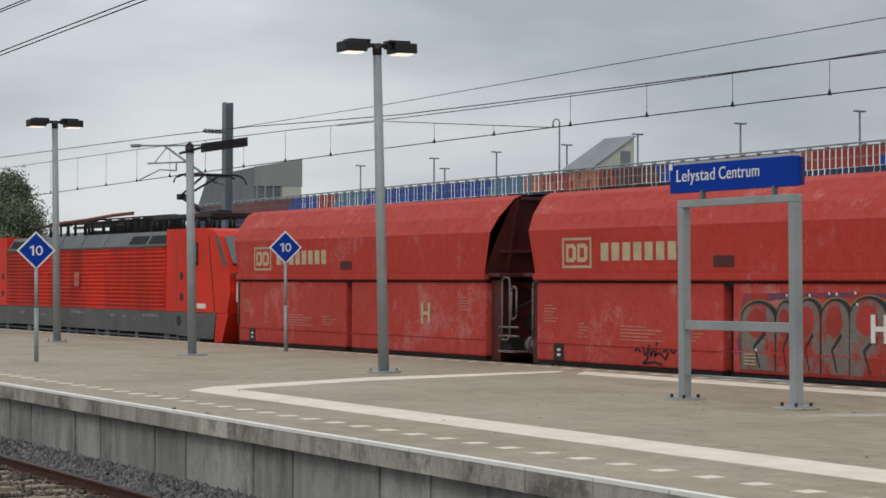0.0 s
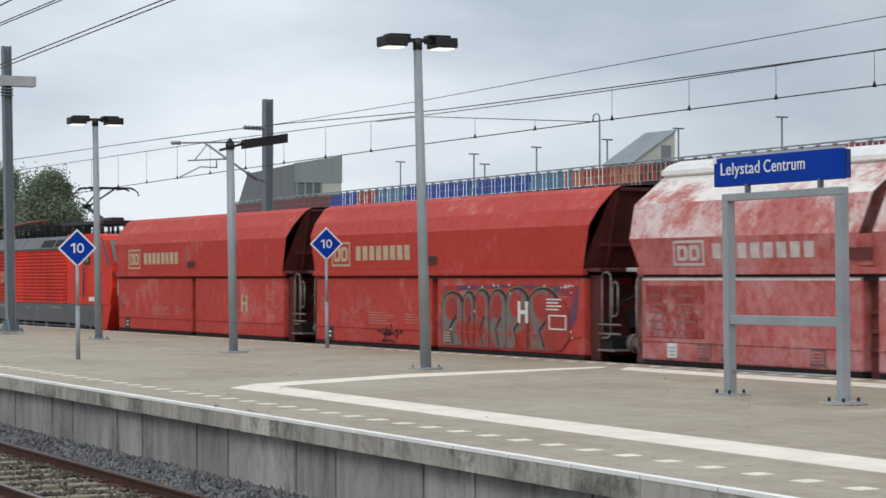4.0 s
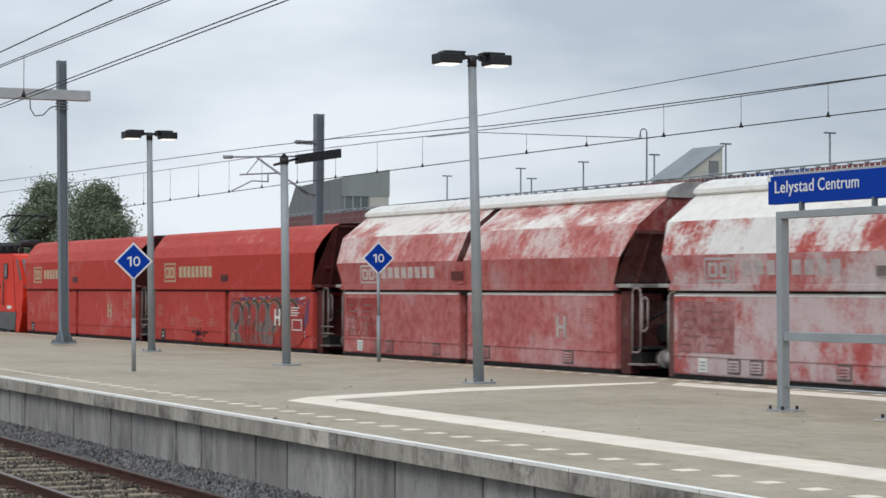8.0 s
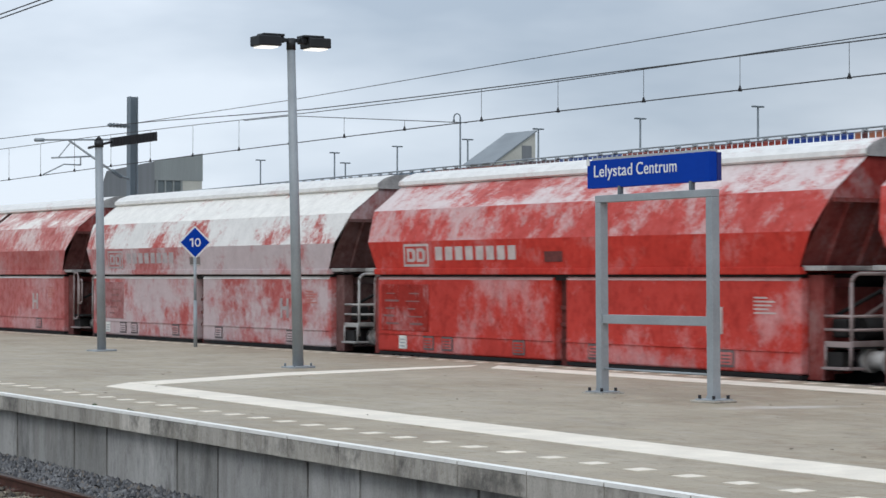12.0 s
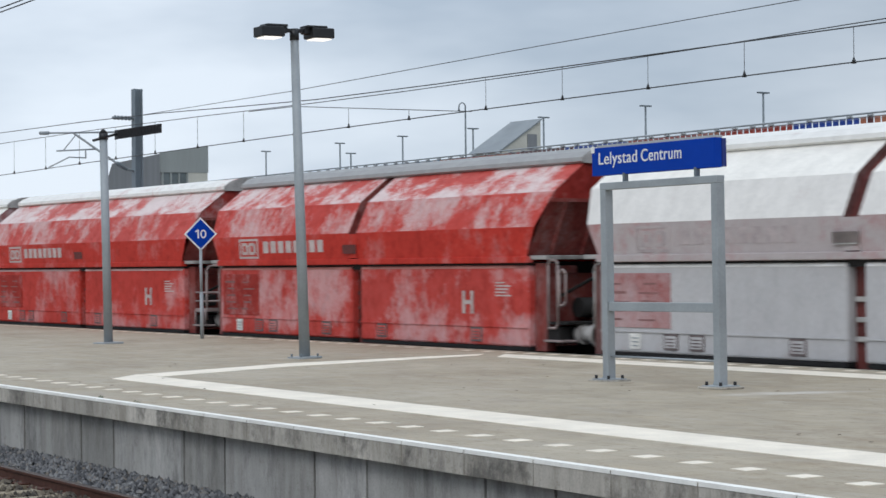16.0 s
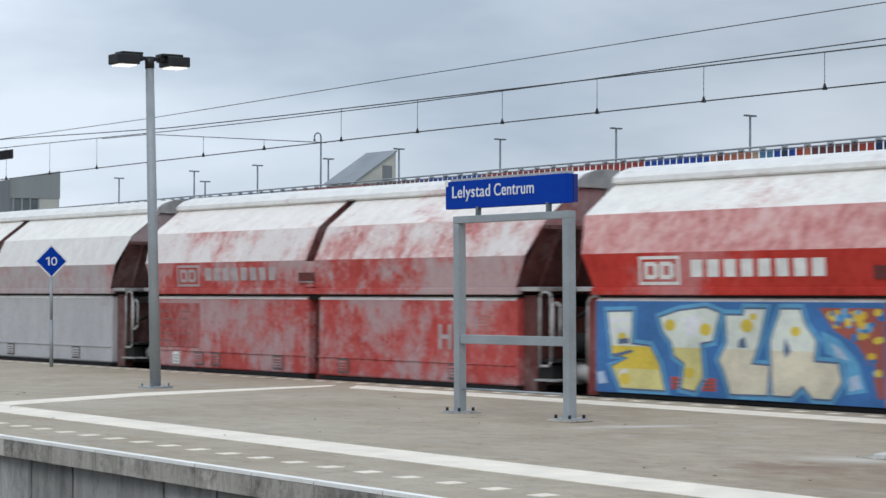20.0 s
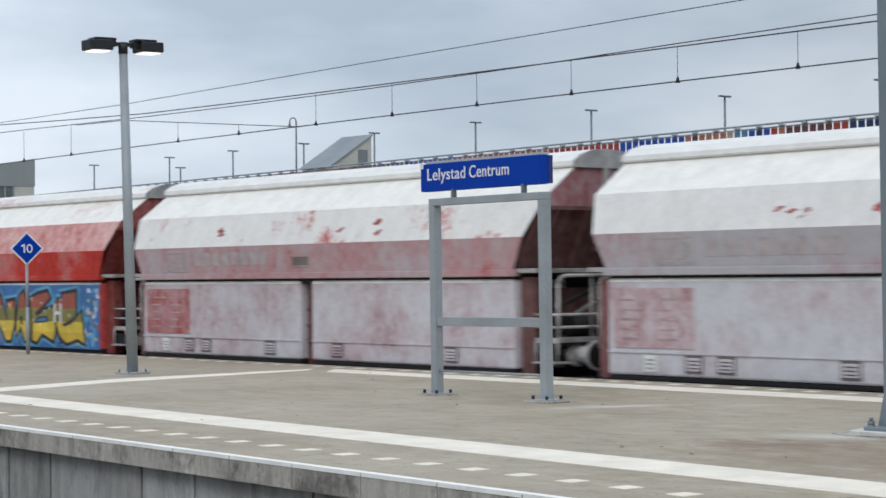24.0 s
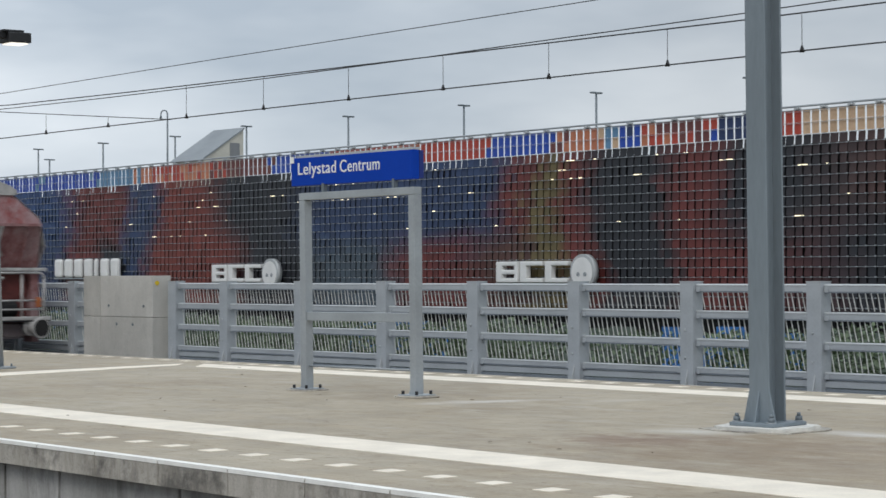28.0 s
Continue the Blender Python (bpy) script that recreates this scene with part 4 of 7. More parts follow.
def cladding_paint(up, low):
    """Plates whose colour drifts along the wall in large soft-edged fields, different above and below."""
    m, n, l, p = principled("cladding_paint")
    tc = n.new("ShaderNodeTexCoord")
    sep = n.new("ShaderNodeSeparateXYZ")
    l.new(tc.outputs["Object"], sep.inputs["Vector"])
    warp = noise_node(n, l, 0.30, 2, 0.45, (0.6, 0.0, 2.2), shift=2.0)
    ux = n.new("ShaderNodeMath")
    ux.operation = "MULTIPLY_ADD"
    ux.inputs[1].default_value = 2.6
    l.new(warp.outputs["Fac"], ux.inputs[0])
    l.new(sep.outputs["X"], ux.inputs[2])
    geo = n.new("ShaderNodeNewGeometry")
    jit = n.new("ShaderNodeMath")
    jit.operation = "MULTIPLY_ADD"
    jit.inputs[1].default_value = 0.7
    l.new(geo.outputs["Random Per Island"], jit.inputs[0])
    l.new(ux.outputs[0], jit.inputs[2])
    pos = n.new("ShaderNodeMapRange")
    pos.inputs["From Min"].default_value = GX0 + 1.65
    pos.inputs["From Max"].default_value = GX1 + 1.65
    l.new(jit.outputs[0], pos.inputs["Value"])
    sheets = []
    for bands in (up, low):
        stops, x0 = [], GX0
        for edge, name in bands:
            wide = min(edge, GX1) - x0
            for k in (0.2, 0.8):
                stops.append((min(1.0, (x0 + k * wide - GX0) / (GX1 - GX0)), PLATE[name]))
            x0 = edge
        sheets.append(ramp_node(n, l, pos.outputs["Result"], stops).outputs["Color"])
    zz = n.new("ShaderNodeMath")
    zz.operation = "MULTIPLY_ADD"
    zz.inputs[1].default_value = 2.6
    l.new(warp.outputs["Fac"], zz.inputs[0])
    l.new(sep.outputs["Z"], zz.inputs[2])
    half = ramp_node(n, l, zz.outputs[0], [(0.0, (0, 0, 0)), (1.0, (1, 1, 1))])
    zr = n.new("ShaderNodeMapRange")
    zr.inputs["From Min"].default_value = 3.6
    zr.inputs["From Max"].default_value = 4.5
    l.new(zz.outputs[0], zr.inputs["Value"])
    l.new(zr.outputs["Result"], half.inputs["Fac"])
    col = mix_node(n, l, half.outputs["Color"], sheets[1], sheets[0])
    vary = ramp_node(n, l, geo.outputs["Random Per Island"], [(0.0, (0.8, 0.8, 0.8)), (1.0, (1.15, 1.15, 1.15))])
    l.new(mix_node(n, l, 1.0, col, vary.outputs["Color"], "MULTIPLY"), p.inputs["Base Color"])
    p.inputs["Roughness"].default_value = 0.5
    return m


# wall plate colours are lowered for the dim interior behind them
PLATE = {"maroon": (0.17, 0.036, 0.026), "navy": (0.024, 0.046, 0.11), "black": (0.018, 0.020, 0.026), "red_brown": (0.25, 0.052, 0.032), "brown": (0.085, 0.036, 0.028),
         "olive": (0.13, 0.10, 0.04), "dark_red": (0.13, 0.026, 0.022), "blue": (0.022, 0.055, 0.15), "slate": (0.06, 0.085, 0.11)}
CLADDING = cladding_paint(
    [(-75, "navy"), (-69.5, "blue"), (-64.8, "dark_red"), (-62.9, "navy"), (-58.5, "maroon"), (-53, "black"), (-47, "navy"), (-42, "navy"), (-41.0, "dark_red"), (-39.9, "olive"), (-38.9, "dark_red"), (-35.2, "black"), (-33.3, "dark_red"), (-30.5, "black"), (-14, "brown")],
    [(-75, "black"), (-69.5, "navy"), (-67.3, "dark_red"), (-64.8, "black"), (-63.8, "navy"), (-57, "maroon"), (-52, "black"), (-47.5, "slate"), (-43, "dark_red"), (-41.3, "brown"), (-39.7, "olive"), (-38.6, "dark_red"), (-35.2, "black"), (-32.5, "dark_red"), (-14, "black")])
V, F = [], []
CV, CF = [], []
for k in range(18):
    z = 4.66 - ROW * k
    for i in range(int((GX1 - GX0) / PITCH)):
        x = GX0 + i * PITCH
        t, b = rng.uniform(-0.02, 0.02), len(V)
        q = [(x, GY + t, z), (x + PITCH - 0.055, GY - t, z), (x + PITCH - 0.055, GY - t + 0.02, z + ROW - 0.02), (x, GY + t + 0.02, z + ROW - 0.02)]
        V += q + [(p[0], p[1] + 0.02, p[2]) for p in q]
        F += [(b, b + 1, b + 2, b + 3), (b + 3, b + 2, b + 6, b + 7), (b + 1, b, b + 4, b + 5), (b, b + 3, b + 7, b + 4), (b + 2, b + 1, b + 5, b + 6)]
        b = len(CV)
        cx, cz = x - 0.025, z - 0.018
        CV += [(cx + u, GY - 0.05 + w, cz + v) for w in (0.0, 0.015) for u, v in ((-0.026, -0.012), (0.026, -0.012), (0.026, 0.020), (-0.026, 0.020))]
        CF += [(b, b + 1, b + 2, b + 3), (b + 3, b + 2, b + 6, b + 7), (b + 1, b, b + 4, b + 5), (b, b + 3, b + 7, b + 4), (b + 2, b + 1, b + 5, b + 6)]
for name, vv, ff, mat, label in (("cladding", V, F, CLADDING, "dark navy, maroon and olive wall plates"), ("clip", CV, CF, STEEL, "small pale clips that hold the plates")):
    me = bpy.data.meshes.new(name)
    me.from_pydata(vv, [], ff)
    me.materials.append(mat)
    ob = new(name, me)
    ob.parent = garage
    tagged(ob, label, kind="stuff")
# parapet: two rows of panels, bright colours include sky light coming through
for h, z, one_by_one in ((0.29, 5.225, True), (0.30, 4.92, False)):
    shared = {}
    joined = {}
    for i in range(int((GX1 - GX0) / PITCH)):
        x = GX0 + i * PITCH
        name = near_to(x, 5.0, TOP_BANDS)
        if one_by_one:
            if name not in shared:
                shared[name] = tile_mesh(h)
                shared[name].materials.append(BRIGHT[name])
            o = new("panel", shared[name])
            o.parent = garage
            o.location = (x, GY, z)
        else:
            add_box(joined.setdefault(name, bmesh.new()), x, x + PITCH - 0.062, GY - 0.004, GY + 0.004, z, z + h)
    for name, bm in joined.items():
        tagged(link("parapet_cladding", bm, BRIGHT[name], garage), name.replace("_", " ") + " parapet plates", kind="stuff")
for k in range(0, 20):
    z = 5.50 - 0.29 * k if k < 3 else 4.66 - ROW * (k - 3)
    part("clip_rail", box(GX0, GX1, GY - 0.045, GY - 0.025, z - 0.024, z - 0.014), STEEL, garage)
x = GX0
while x < GX1:
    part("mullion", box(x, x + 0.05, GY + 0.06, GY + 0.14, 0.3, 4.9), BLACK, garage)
    part("rail_post", box(x, x + 0.04, GY + 0.1, GY + 0.14, 4.7, 5.64), STEEL, garage)
    part("rail_bracket", box(x - 0.05, x + 0.09, GY + 0.02, GY + 0.16, 5.555, 5.60, 0.008), STEEL_L, garage)
    x += 0.87
part("hand_rail", rod((GX0, GY + 0.12, 5.64), (GX1, GY + 0.12, 5.64), 0.028), STEEL, garage)
part("hand_rail", rod((GX0, GY + 0.12, 5.54), (GX1, GY + 0.12, 5.54), 0.018), STEEL, garage)
TUBE = glow("strip_light", (1.0, 0.88, 0.6), 1.6)
for i in range(60):
    x = rng.uniform(-70, -26)
    z = rng.choice([4.41, 4.15, 3.90, 3.64, 3.13, 2.62]) + 0.235
    part("strip_light", box(x, x + rng.choice([0.08, 0.12, 0.3]), GY - 0.035, GY - 0.02, z, z + 0.022), TUBE, garage, "lit strip light behind the panels")

# signs of the shops, as plain white shapes
SIGN_W = plain("sign_white", (0.78, 0.78, 0.77), 0.5, 0, 2, 0.06, 20, 0.02)


def shop_sign(x0):
    ob = thing("shop_sign", "white block shop sign with a round emblem on the garage wall", "sign", pose(x0, garage_y(x0) - 0.35, 1.165, 0, 0, TURN), "shop signs")
    for k in range(3):
        u = 1.09 * k
        part("upright", box(u, u + 0.28, 0, 0.2, 0.002, 0.62, 0.03), SIGN_W, ob)
        for z in ((0.0, 0.245, 0.49) if k == 0 else (0.0, 0.49)):
            part("crossbar", box(u + 0.1, u + 0.97, 0.004, 0.196, z, z + 0.13, 0.03), SIGN_W, ob)
    part("stop", box(0.80, 0.98, 0.008, 0.19, 0.05, 0.57, 0.05), SIGN_W, ob)
    d = part("disc", rod((3.80, 0.16, 0.31), (3.80, -0.02, 0.31), 0.50, 32), STEEL_L, ob, "pale round emblem")
    part("disc_face", rod((3.80, -0.021, 0.29), (3.80, -0.04, 0.29), 0.43, 32), SIGN_W, d)
    for u in (3.66, 3.94):
        part("dot", rod((u, -0.041, 0.24), (u, -0.05, 0.24), 0.065, 12), STEEL, d)
    part("rail", box(-0.1, 4.2, 0.05, 0.3, -0.06, -0.004), STEEL, ob)


shop_sign(-42.4)
shop_sign(-58.2)
ob = thing("shop_sign", "row of white blocks of a shop sign on the garage wall", "sign", pose(-70.2, garage_y(-70.2) - 0.35, 1.33, 0, 0, TURN), "shop signs")
for k in range(7):
    u = 0.82 * k + (0.0 if k < 5 else -0.32)
    w = 0.2 if k == 4 else 0.58
    part("block", box(u, u + w, 0, 0.2, 0, 0.74, 0.09), SIGN_W, ob)
part("rail", box(-0.1, 5.5, 0.05, 0.3, -0.06, -0.004), STEEL, ob)

# below the cladding: blue hoarding and shrubs
HOARD = plain("blue_hoarding", (0.03, 0.15, 0.42), 0.5, 0, 1, 0.25, 12, 0.02)
HOARD_D = plain("dark_green_hoarding", (0.045, 0.06, 0.05), 0.5, 0, 1, 0.25, 12, 0.02)
HOARD_P = plain("pale_hoarding", (0.11, 0.14, 0.12), 0.5, 0, 1, 0.25, 12, 0.02)
hoarding = thing("hoarding", "blue and dull green hoarding boards behind the fence", "hoarding", pose(0, 34.0, 0))
for i in range(60):
    x = -58 + 0.8 * i
    blue = -30.2 < x < -24.5 or -42 < x < -37.4 or x < -50
    part("board", box(x, x + 0.78, 0, 0.05, -1.35, 0.05 + 0.28 * rng.random()), (HOARD if blue else HOARD_P) if rng.random() < 0.85 else HOARD_D, hoarding)
def leaf_material(name, lo, hi):
    m, n, l, p = principled(name)
    geo = n.new("ShaderNodeNewGeometry")
    a = ramp_node(n, l, geo.outputs["Random Per Island"], [(0.0, lo), (1.0, hi)])
    l.new(a.outputs["Color"], p.inputs["Base Color"])
    p.inputs["Roughness"].default_value = 0.6
    return m


LEAF = leaf_material("shrub_leaf", (0.045, 0.07, 0.04), (0.12, 0.165, 0.09))
LEAF_T = leaf_material("tree_leaf", (0.13, 0.165, 0.105), (0.22, 0.26, 0.165))


def leaves(points, size, seed):
    """Small tilted leaf clusters at the points, as verts and faces."""
    r = random.Random(seed)
    V, F = [], []
    for p in points:
        b = len(V)
        u = Vector((r.gauss(0, 1), r.gauss(0, 1), r.gauss(0, 1))).normalized()
        w = u.orthogonal().normalized()
        s = size * r.uniform(0.6, 1.4)
        for q in (u * s, w * s * 0.6, -u * s, -w * s * 0.6):
            V.append(tuple(Vector(p) + q))
        F.append((b, b + 1, b + 2, b + 3))
    return V, F


def leaf_object(name, pts, size, seed, mat, parent=None):
    V, F = leaves(pts, size, seed)
    me = bpy.data.meshes.new(name)
    me.from_pydata(V, [], F)
    me.materials.append(mat)
    ob = new(name, me)
    if parent:
        ob.parent = parent
    return ob


pts = []
for i in range(60000):
    x = rng.uniform(-60, -12)
    if (not -30 < x < -25 or rng.random() < 0.25) and noise.noise(Vector((x * 0.16, 9.1, 0))) > -0.35:
        top = 0.30 + 0.5 * noise.noise(Vector((x * 0.9, 1.0, 0)))
        pts.append((x, rng.uniform(28.5, 31), rng.uniform(-1.35, top)))
tagged(leaf_object("shrubs", pts, 0.055, 2, LEAF), "low green shrubs behind the fence", "shrub", kind="stuff")


# leaf litter and grit blown about the platform, and a few weeds in the edge joints
lit = random.Random(21)
pts = [(lit.uniform(-27, -8), lit.uniform(9.7, 18.8), 0.012) for _ in range(40)]
LITTER = leaf_material("dry_leaf", (0.09, 0.065, 0.04), (0.20, 0.14, 0.08))
V, F = [], []
for x, y, z in pts:
    b, s, a = len(V), lit.uniform(0.010, 0.024), lit.uniform(0, 6.28)
    for k, w in ((0, 1.6), (1, 0.8), (2, 1.6), (3, 0.8)):
        V.append((x + s * w * math.cos(a + k * 1.571), y + s * w * math.sin(a + k * 1.571), z - 0.005 + 0.006 * (k % 2)))
    F.append((b, b + 1, b + 2, b + 3))
me = bpy.data.meshes.new("leaf_litter")
me.from_pydata(V, [], F)
me.materials.append(LITTER)
tagged(new("leaf_litter", me), "scattered dry leaves and grit on the platform", "leaf litter", kind="stuff")
pts = []
for k in range(3):
    x = -20.54 + 0.959 * lit.choice([0, 1, 3, 4, 6, 7, 9, 10])
    for _ in range(14):
        pts.append((x + lit.gauss(0, 0.035), near_y(x) + 0.09 + lit.gauss(0, 0.010), 0.006 + abs(lit.gauss(0, 0.007))))
tagged(leaf_object("weeds", pts, 0.009, 5, LEAF), "tiny weeds in the platform edge joints", "weed", kind="stuff")


# lamps on the roof deck
def deck_lamp(x, y, z1, curved=False):
    ob = thing("deck_lamp", "slim grey lamp post on the garage roof", "street lamp", pose(x, y, 4.6), "deck lamps")
    h = z1 - 4.6
    part("pole", rod((0, 0, 0), (0, 0, h), 0.07, 8, 0.05), STEEL_D, ob)
    if curved:
        part("hook", tube([(0.2 * math.cos(a) - 0.2, 0.2 * 0.5 * math.cos(a) - 0.1, h + 0.24 * math.sin(a)) for a in [i * math.pi / 8 for i in range(9)]], 0.04), STEEL_D, ob)
        part("lamp_head", rod((-0.4, -0.2, h - 0.25), (-0.4, -0.2, h + 0.02), 0.08, 8, 0.03), STEEL_D, ob)
    else:
        part("lamp_head", box(-0.1, 0.1, -0.36, -0.06, h - 0.03, h + 0.05, 0.02), STEEL_D, ob)
        part("lamp_head", box(-0.1, 0.1, 0.06, 0.36, h - 0.03, h + 0.05, 0.02), STEEL_D, ob)
        part("crossbar", box(-0.03, 0.03, -0.1, 0.1, h - 0.02, h + 0.03), STEEL_D, ob)
    return ob


for i in range(6):
    deck_lamp(-92.0 + 9.2 * i, 68.4, 9.95)
for x in (-124.6, -114.3, -106.5, -98.6):
    deck_lamp(x, 68.0, 9.7)
deck_lamp(-112.9, 68.0, 8.95)
deck_lamp(-99.4, 68.0, 11.1, True)

# stair houses on the roof
CLAD = plain("grey_cladding", (0.27, 0.29, 0.28), 0.6, 0.1, 0.4, 0.12, 12, 0.05, (6, 1, 0.1))
CLAD_D = plain("dark_cladding", (0.20, 0.21, 0.22), 0.6, 0.1, 0.4, 0.12, 12, 0.05, (6, 1, 0.1))
ROOF_M = plain("roof_sheet", (0.24, 0.265, 0.28), 0.45, 0.2, 0.5, 0.15, 10, 0.05)
CREAM = plain("cream_panel", (0.5, 0.49, 0.43), 0.7, 0, 0.6, 0.12, 10, 0.05)
# glass base colour is lifted to include reflected sky
GLASS = plain("sky_toned_glass", (0.14, 0.165, 0.17), 0.12, 0, 1, 0.2, 10, 0)
RED_DULL = plain("dull_red_panel", (0.17, 0.03, 0.028), 0.6, 0, 1, 0.25, 10, 0.05)

house = thing("stair_house", "grey sloping stair house on the garage roof", "building")
bm = bmesh.new()
fr = [(-100.2, 48.0, 4.6), (-108.9, 48.0, 4.6), (-106.6, 48.0, 7.54), (-100.2, 48.0, 7.8)]
bk = [(-100.2, 50.84, 4.6), (-108.9, 50.84, 4.6), (-106.9, 50.84, 8.0), (-100.2, 50.84, 8.28)]
va, vb = [bm.verts.new(p) for p in fr], [bm.verts.new(p) for p in bk]
for q in (va, vb[::-1], (va[0], va[3], vb[3], vb[0]), (va[1], vb[1], vb[2], va[2]), (va[2], vb[2], vb[3], va[3])):
    bm.faces.new(q)
bmesh.ops.recalc_face_normals(bm, faces=bm.faces[:])
part("body", bm, CLAD_D, house, "dark grey sloping wall")
part("end_cladding", prism([(47.96, 6.75), (50.9, 6.78), (50.9, 8.33), (47.96, 7.83)], -100.19, -100.05), CLAD, house, "ribbed pale grey end wall")
part("glazing", box(-100.19, -100.12, 48.1, 49.6, 6.0, 6.74), GLASS, house, "dark window band")
for y in (48.05, 48.55, 49.05, 49.55):
    part("window_post", box(-100.2, -100.05, y, y + 0.09, 6.0, 6.75), CLAD, house)
part("end_panel", box(-100.19, -100.07, 49.66, 50.86, 6.0, 6.77), CREAM, house)

ramp = thing("ramp_house", "wedge shaped stair house with a grey roof and cream end", "building")
bm = prism([(57.9, 4.6), (60.35, 4.6), (60.35, 8.78), (57.9, 7.2)], -83.9, -81.45)
part("body", bm, CREAM, ramp, "cream end wall")
part("roof", prism([(57.7, 7.12), (57.7, 7.2), (60.4, 8.92), (60.4, 8.84)], -84.1, -81.38), ROOF_M, ramp, "grey sheet roof")
part("door", box(-81.45, -81.42, 59.5, 60.1, 7.3, 8.1), CLAD_D, ramp)


# tree beyond the end of the platform
def tree(x, y, base, height, spread, seed):
    ob = thing("tree", "leafy dark green tree beyond the platform end", "tree", pose(x, y, base), "trees")
    r = random.Random(seed)
    part("trunk", rod((0, 0, 0), (0, 0, height * 0.55), 0.4, 10, 0.15), SLEEPER, ob)
    pts = []
    for k in range(70):
        a, u = r.uniform(0, 6.283), r.random()
        zc = height * (0.12 + 0.84 * u)
        rad = spread * (1.0 - 0.8 * max(0.0, u - 0.35) / 0.65) * math.sqrt(r.random())
        c = Vector((rad * math.cos(a), rad * math.sin(a), zc))
        if k < 16:
            part("limb", rod((0, 0, height * (0.12 + 0.03 * k)), tuple(c), 0.1, 6, 0.03), SLEEPER, ob)
        s = spread * r.uniform(0.06, 0.17)
        for _ in range(1000):
            pts.append(tuple(c + Vector((r.gauss(0, s), r.gauss(0, s), r.gauss(0, s * 0.8)))))
    leaf_object("crown", pts, 0.085, seed, LEAF_T, ob)
    return ob


tree(-153.0, 48.0, -1.35, 11.6, 4.4, 5)
tree(-158.5, 48.6, -1.35, 10.2, 4.2, 6)
tree(-143.0, 48.2, -1.35, 10.6, 4.0, 7)
tree(-147.5, 49.2, -1.35, 9.6, 4.2, 8)


# ---------------- train ----------------
def train_x(t):
    k = min(1.0, max(0.0, (t - 24.0) / 2.2))
    return -41.44 - 2.222 * t - 0.09857 * t * t + 0.000147 * t ** 3 - 0.16 * k * k * (3 - 2 * k)


MOVERS = []
RED_A = (0.51, 0.044, 0.031)
RED = (0.48, 0.030, 0.018)
RED_B = (0.55, 0.036, 0.022)
# end paints: grime plus the shade between wagons, both in the colour
END_SHADE_RED = plain("shaded_red_end", (0.10, 0.018, 0.016), 0.6, 0, 2, 0.35, 20, 0.1)
END_SHADE_DIRT = plain("shaded_dirty_end", (0.115, 0.044, 0.038), 0.7, 0, 2, 0.4, 20, 0.1)
END_SHADE_DUST = plain("shaded_dusty_end", (0.18, 0.062, 0.053), 0.8, 0, 2, 0.45, 20, 0.1)
UNDER = plain("black_underframe", (0.014, 0.013, 0.013), 0.8, 0.1, 4, 0.3, 20, 0.1)
BUFFER = plain("dusty_buffer", (0.46, 0.445, 0.43), 0.6, 0.3, 4, 0.3, 20, 0.1)
HANDRAIL_L = plain("worn_handrail", (0.34, 0.27, 0.26), 0.6, 0.1, 4, 0.25, 20, 0)
HANDRAIL = plain("dusty_handrail", (0.20, 0.165, 0.155), 0.6, 0.1, 4, 0.25, 20, 0)
MARK = plain("cream_marking", (0.50, 0.41, 0.27), 0.7, 0, 5, 0.15, 30, 0)
MARK_W = plain("white_marking", (0.75, 0.74, 0.7), 0.7, 0, 5, 0.15, 30, 0)
PANEL_BAR = plain("smudged_print", (0.25, 0.12, 0.115), 0.8, 0, 5, 0.3, 30, 0)
PANEL_BAR_P = plain("faint_print", (0.44, 0.32, 0.32), 0.8, 0, 5, 0.3, 30, 0)
HATCH = plain("grimy_hatch", (0.15, 0.12, 0.12), 0.8, 0, 5, 0.3, 30, 0)
# red darkened for the recesses between boxes and hulls, shade in the colour
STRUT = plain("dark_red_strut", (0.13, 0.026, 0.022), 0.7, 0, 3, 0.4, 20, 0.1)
SCRAPE = plain("scraped_red", (0.42, 0.10, 0.09), 0.7, 0, 6, 0.4, 30, 0)
TAIL_BOARD = plain("orange_board", (0.42, 0.13, 0.04), 0.5, 0, 5, 0.3, 30, 0)
MARK_F = plain("faded_marking", (0.50, 0.17, 0.14), 0.8, 0, 5, 0.2, 30, 0)


def shell(bm, prof, x0, x1, zones, open_end=False, lean0=None, lean1=None):
    """A hull of a half profile mirrored about the centre line; lean gives by how much an end stands out at a height."""
    full = prof + [(-u, v) for u, v in reversed(prof) if u != 0]
    a = [bm.verts.new((x0 - (lean0(v) if lean0 else 0), u, v)) for u, v in full]
    b = [bm.verts.new((x1 + (lean1(v) if lean1 else 0), u, v)) for u, v in full]
    k = len(full)
    for i in range(k - 1):
        f = bm.faces.new((a[i], b[i], b[i + 1], a[i + 1]))
        j = i if i < len(prof) - 1 else k - 2 - i
        f.material_index = zones[min(j, len(zones) - 1)]
    f = bm.faces.new(a)
    f.material_index = len(set(zones))
    if not open_end:
        f = bm.faces.new(b[::-1])
        f.material_index = len(set(zones))
    bmesh.ops.recalc_face_normals(bm, faces=bm.faces[:])
    return bm


def clip_half(poly, axis, limit, keep_less):
    """The part of a polygon on one side of a straight cut."""
    out = []
    for p, q in zip(poly, poly[1:] + poly[:1]):
        a, c = p[axis] - limit, q[axis] - limit
        if keep_less:
            a, c = -a, -c
        if a >= 0:
            out.append(p)
        if (a > 0 and c < 0) or (a < 0 and c > 0):
            k = a / (a - c)
            out.append((p[0] + (q[0] - p[0]) * k, p[1] + (q[1] - p[1]) * k))
    return out


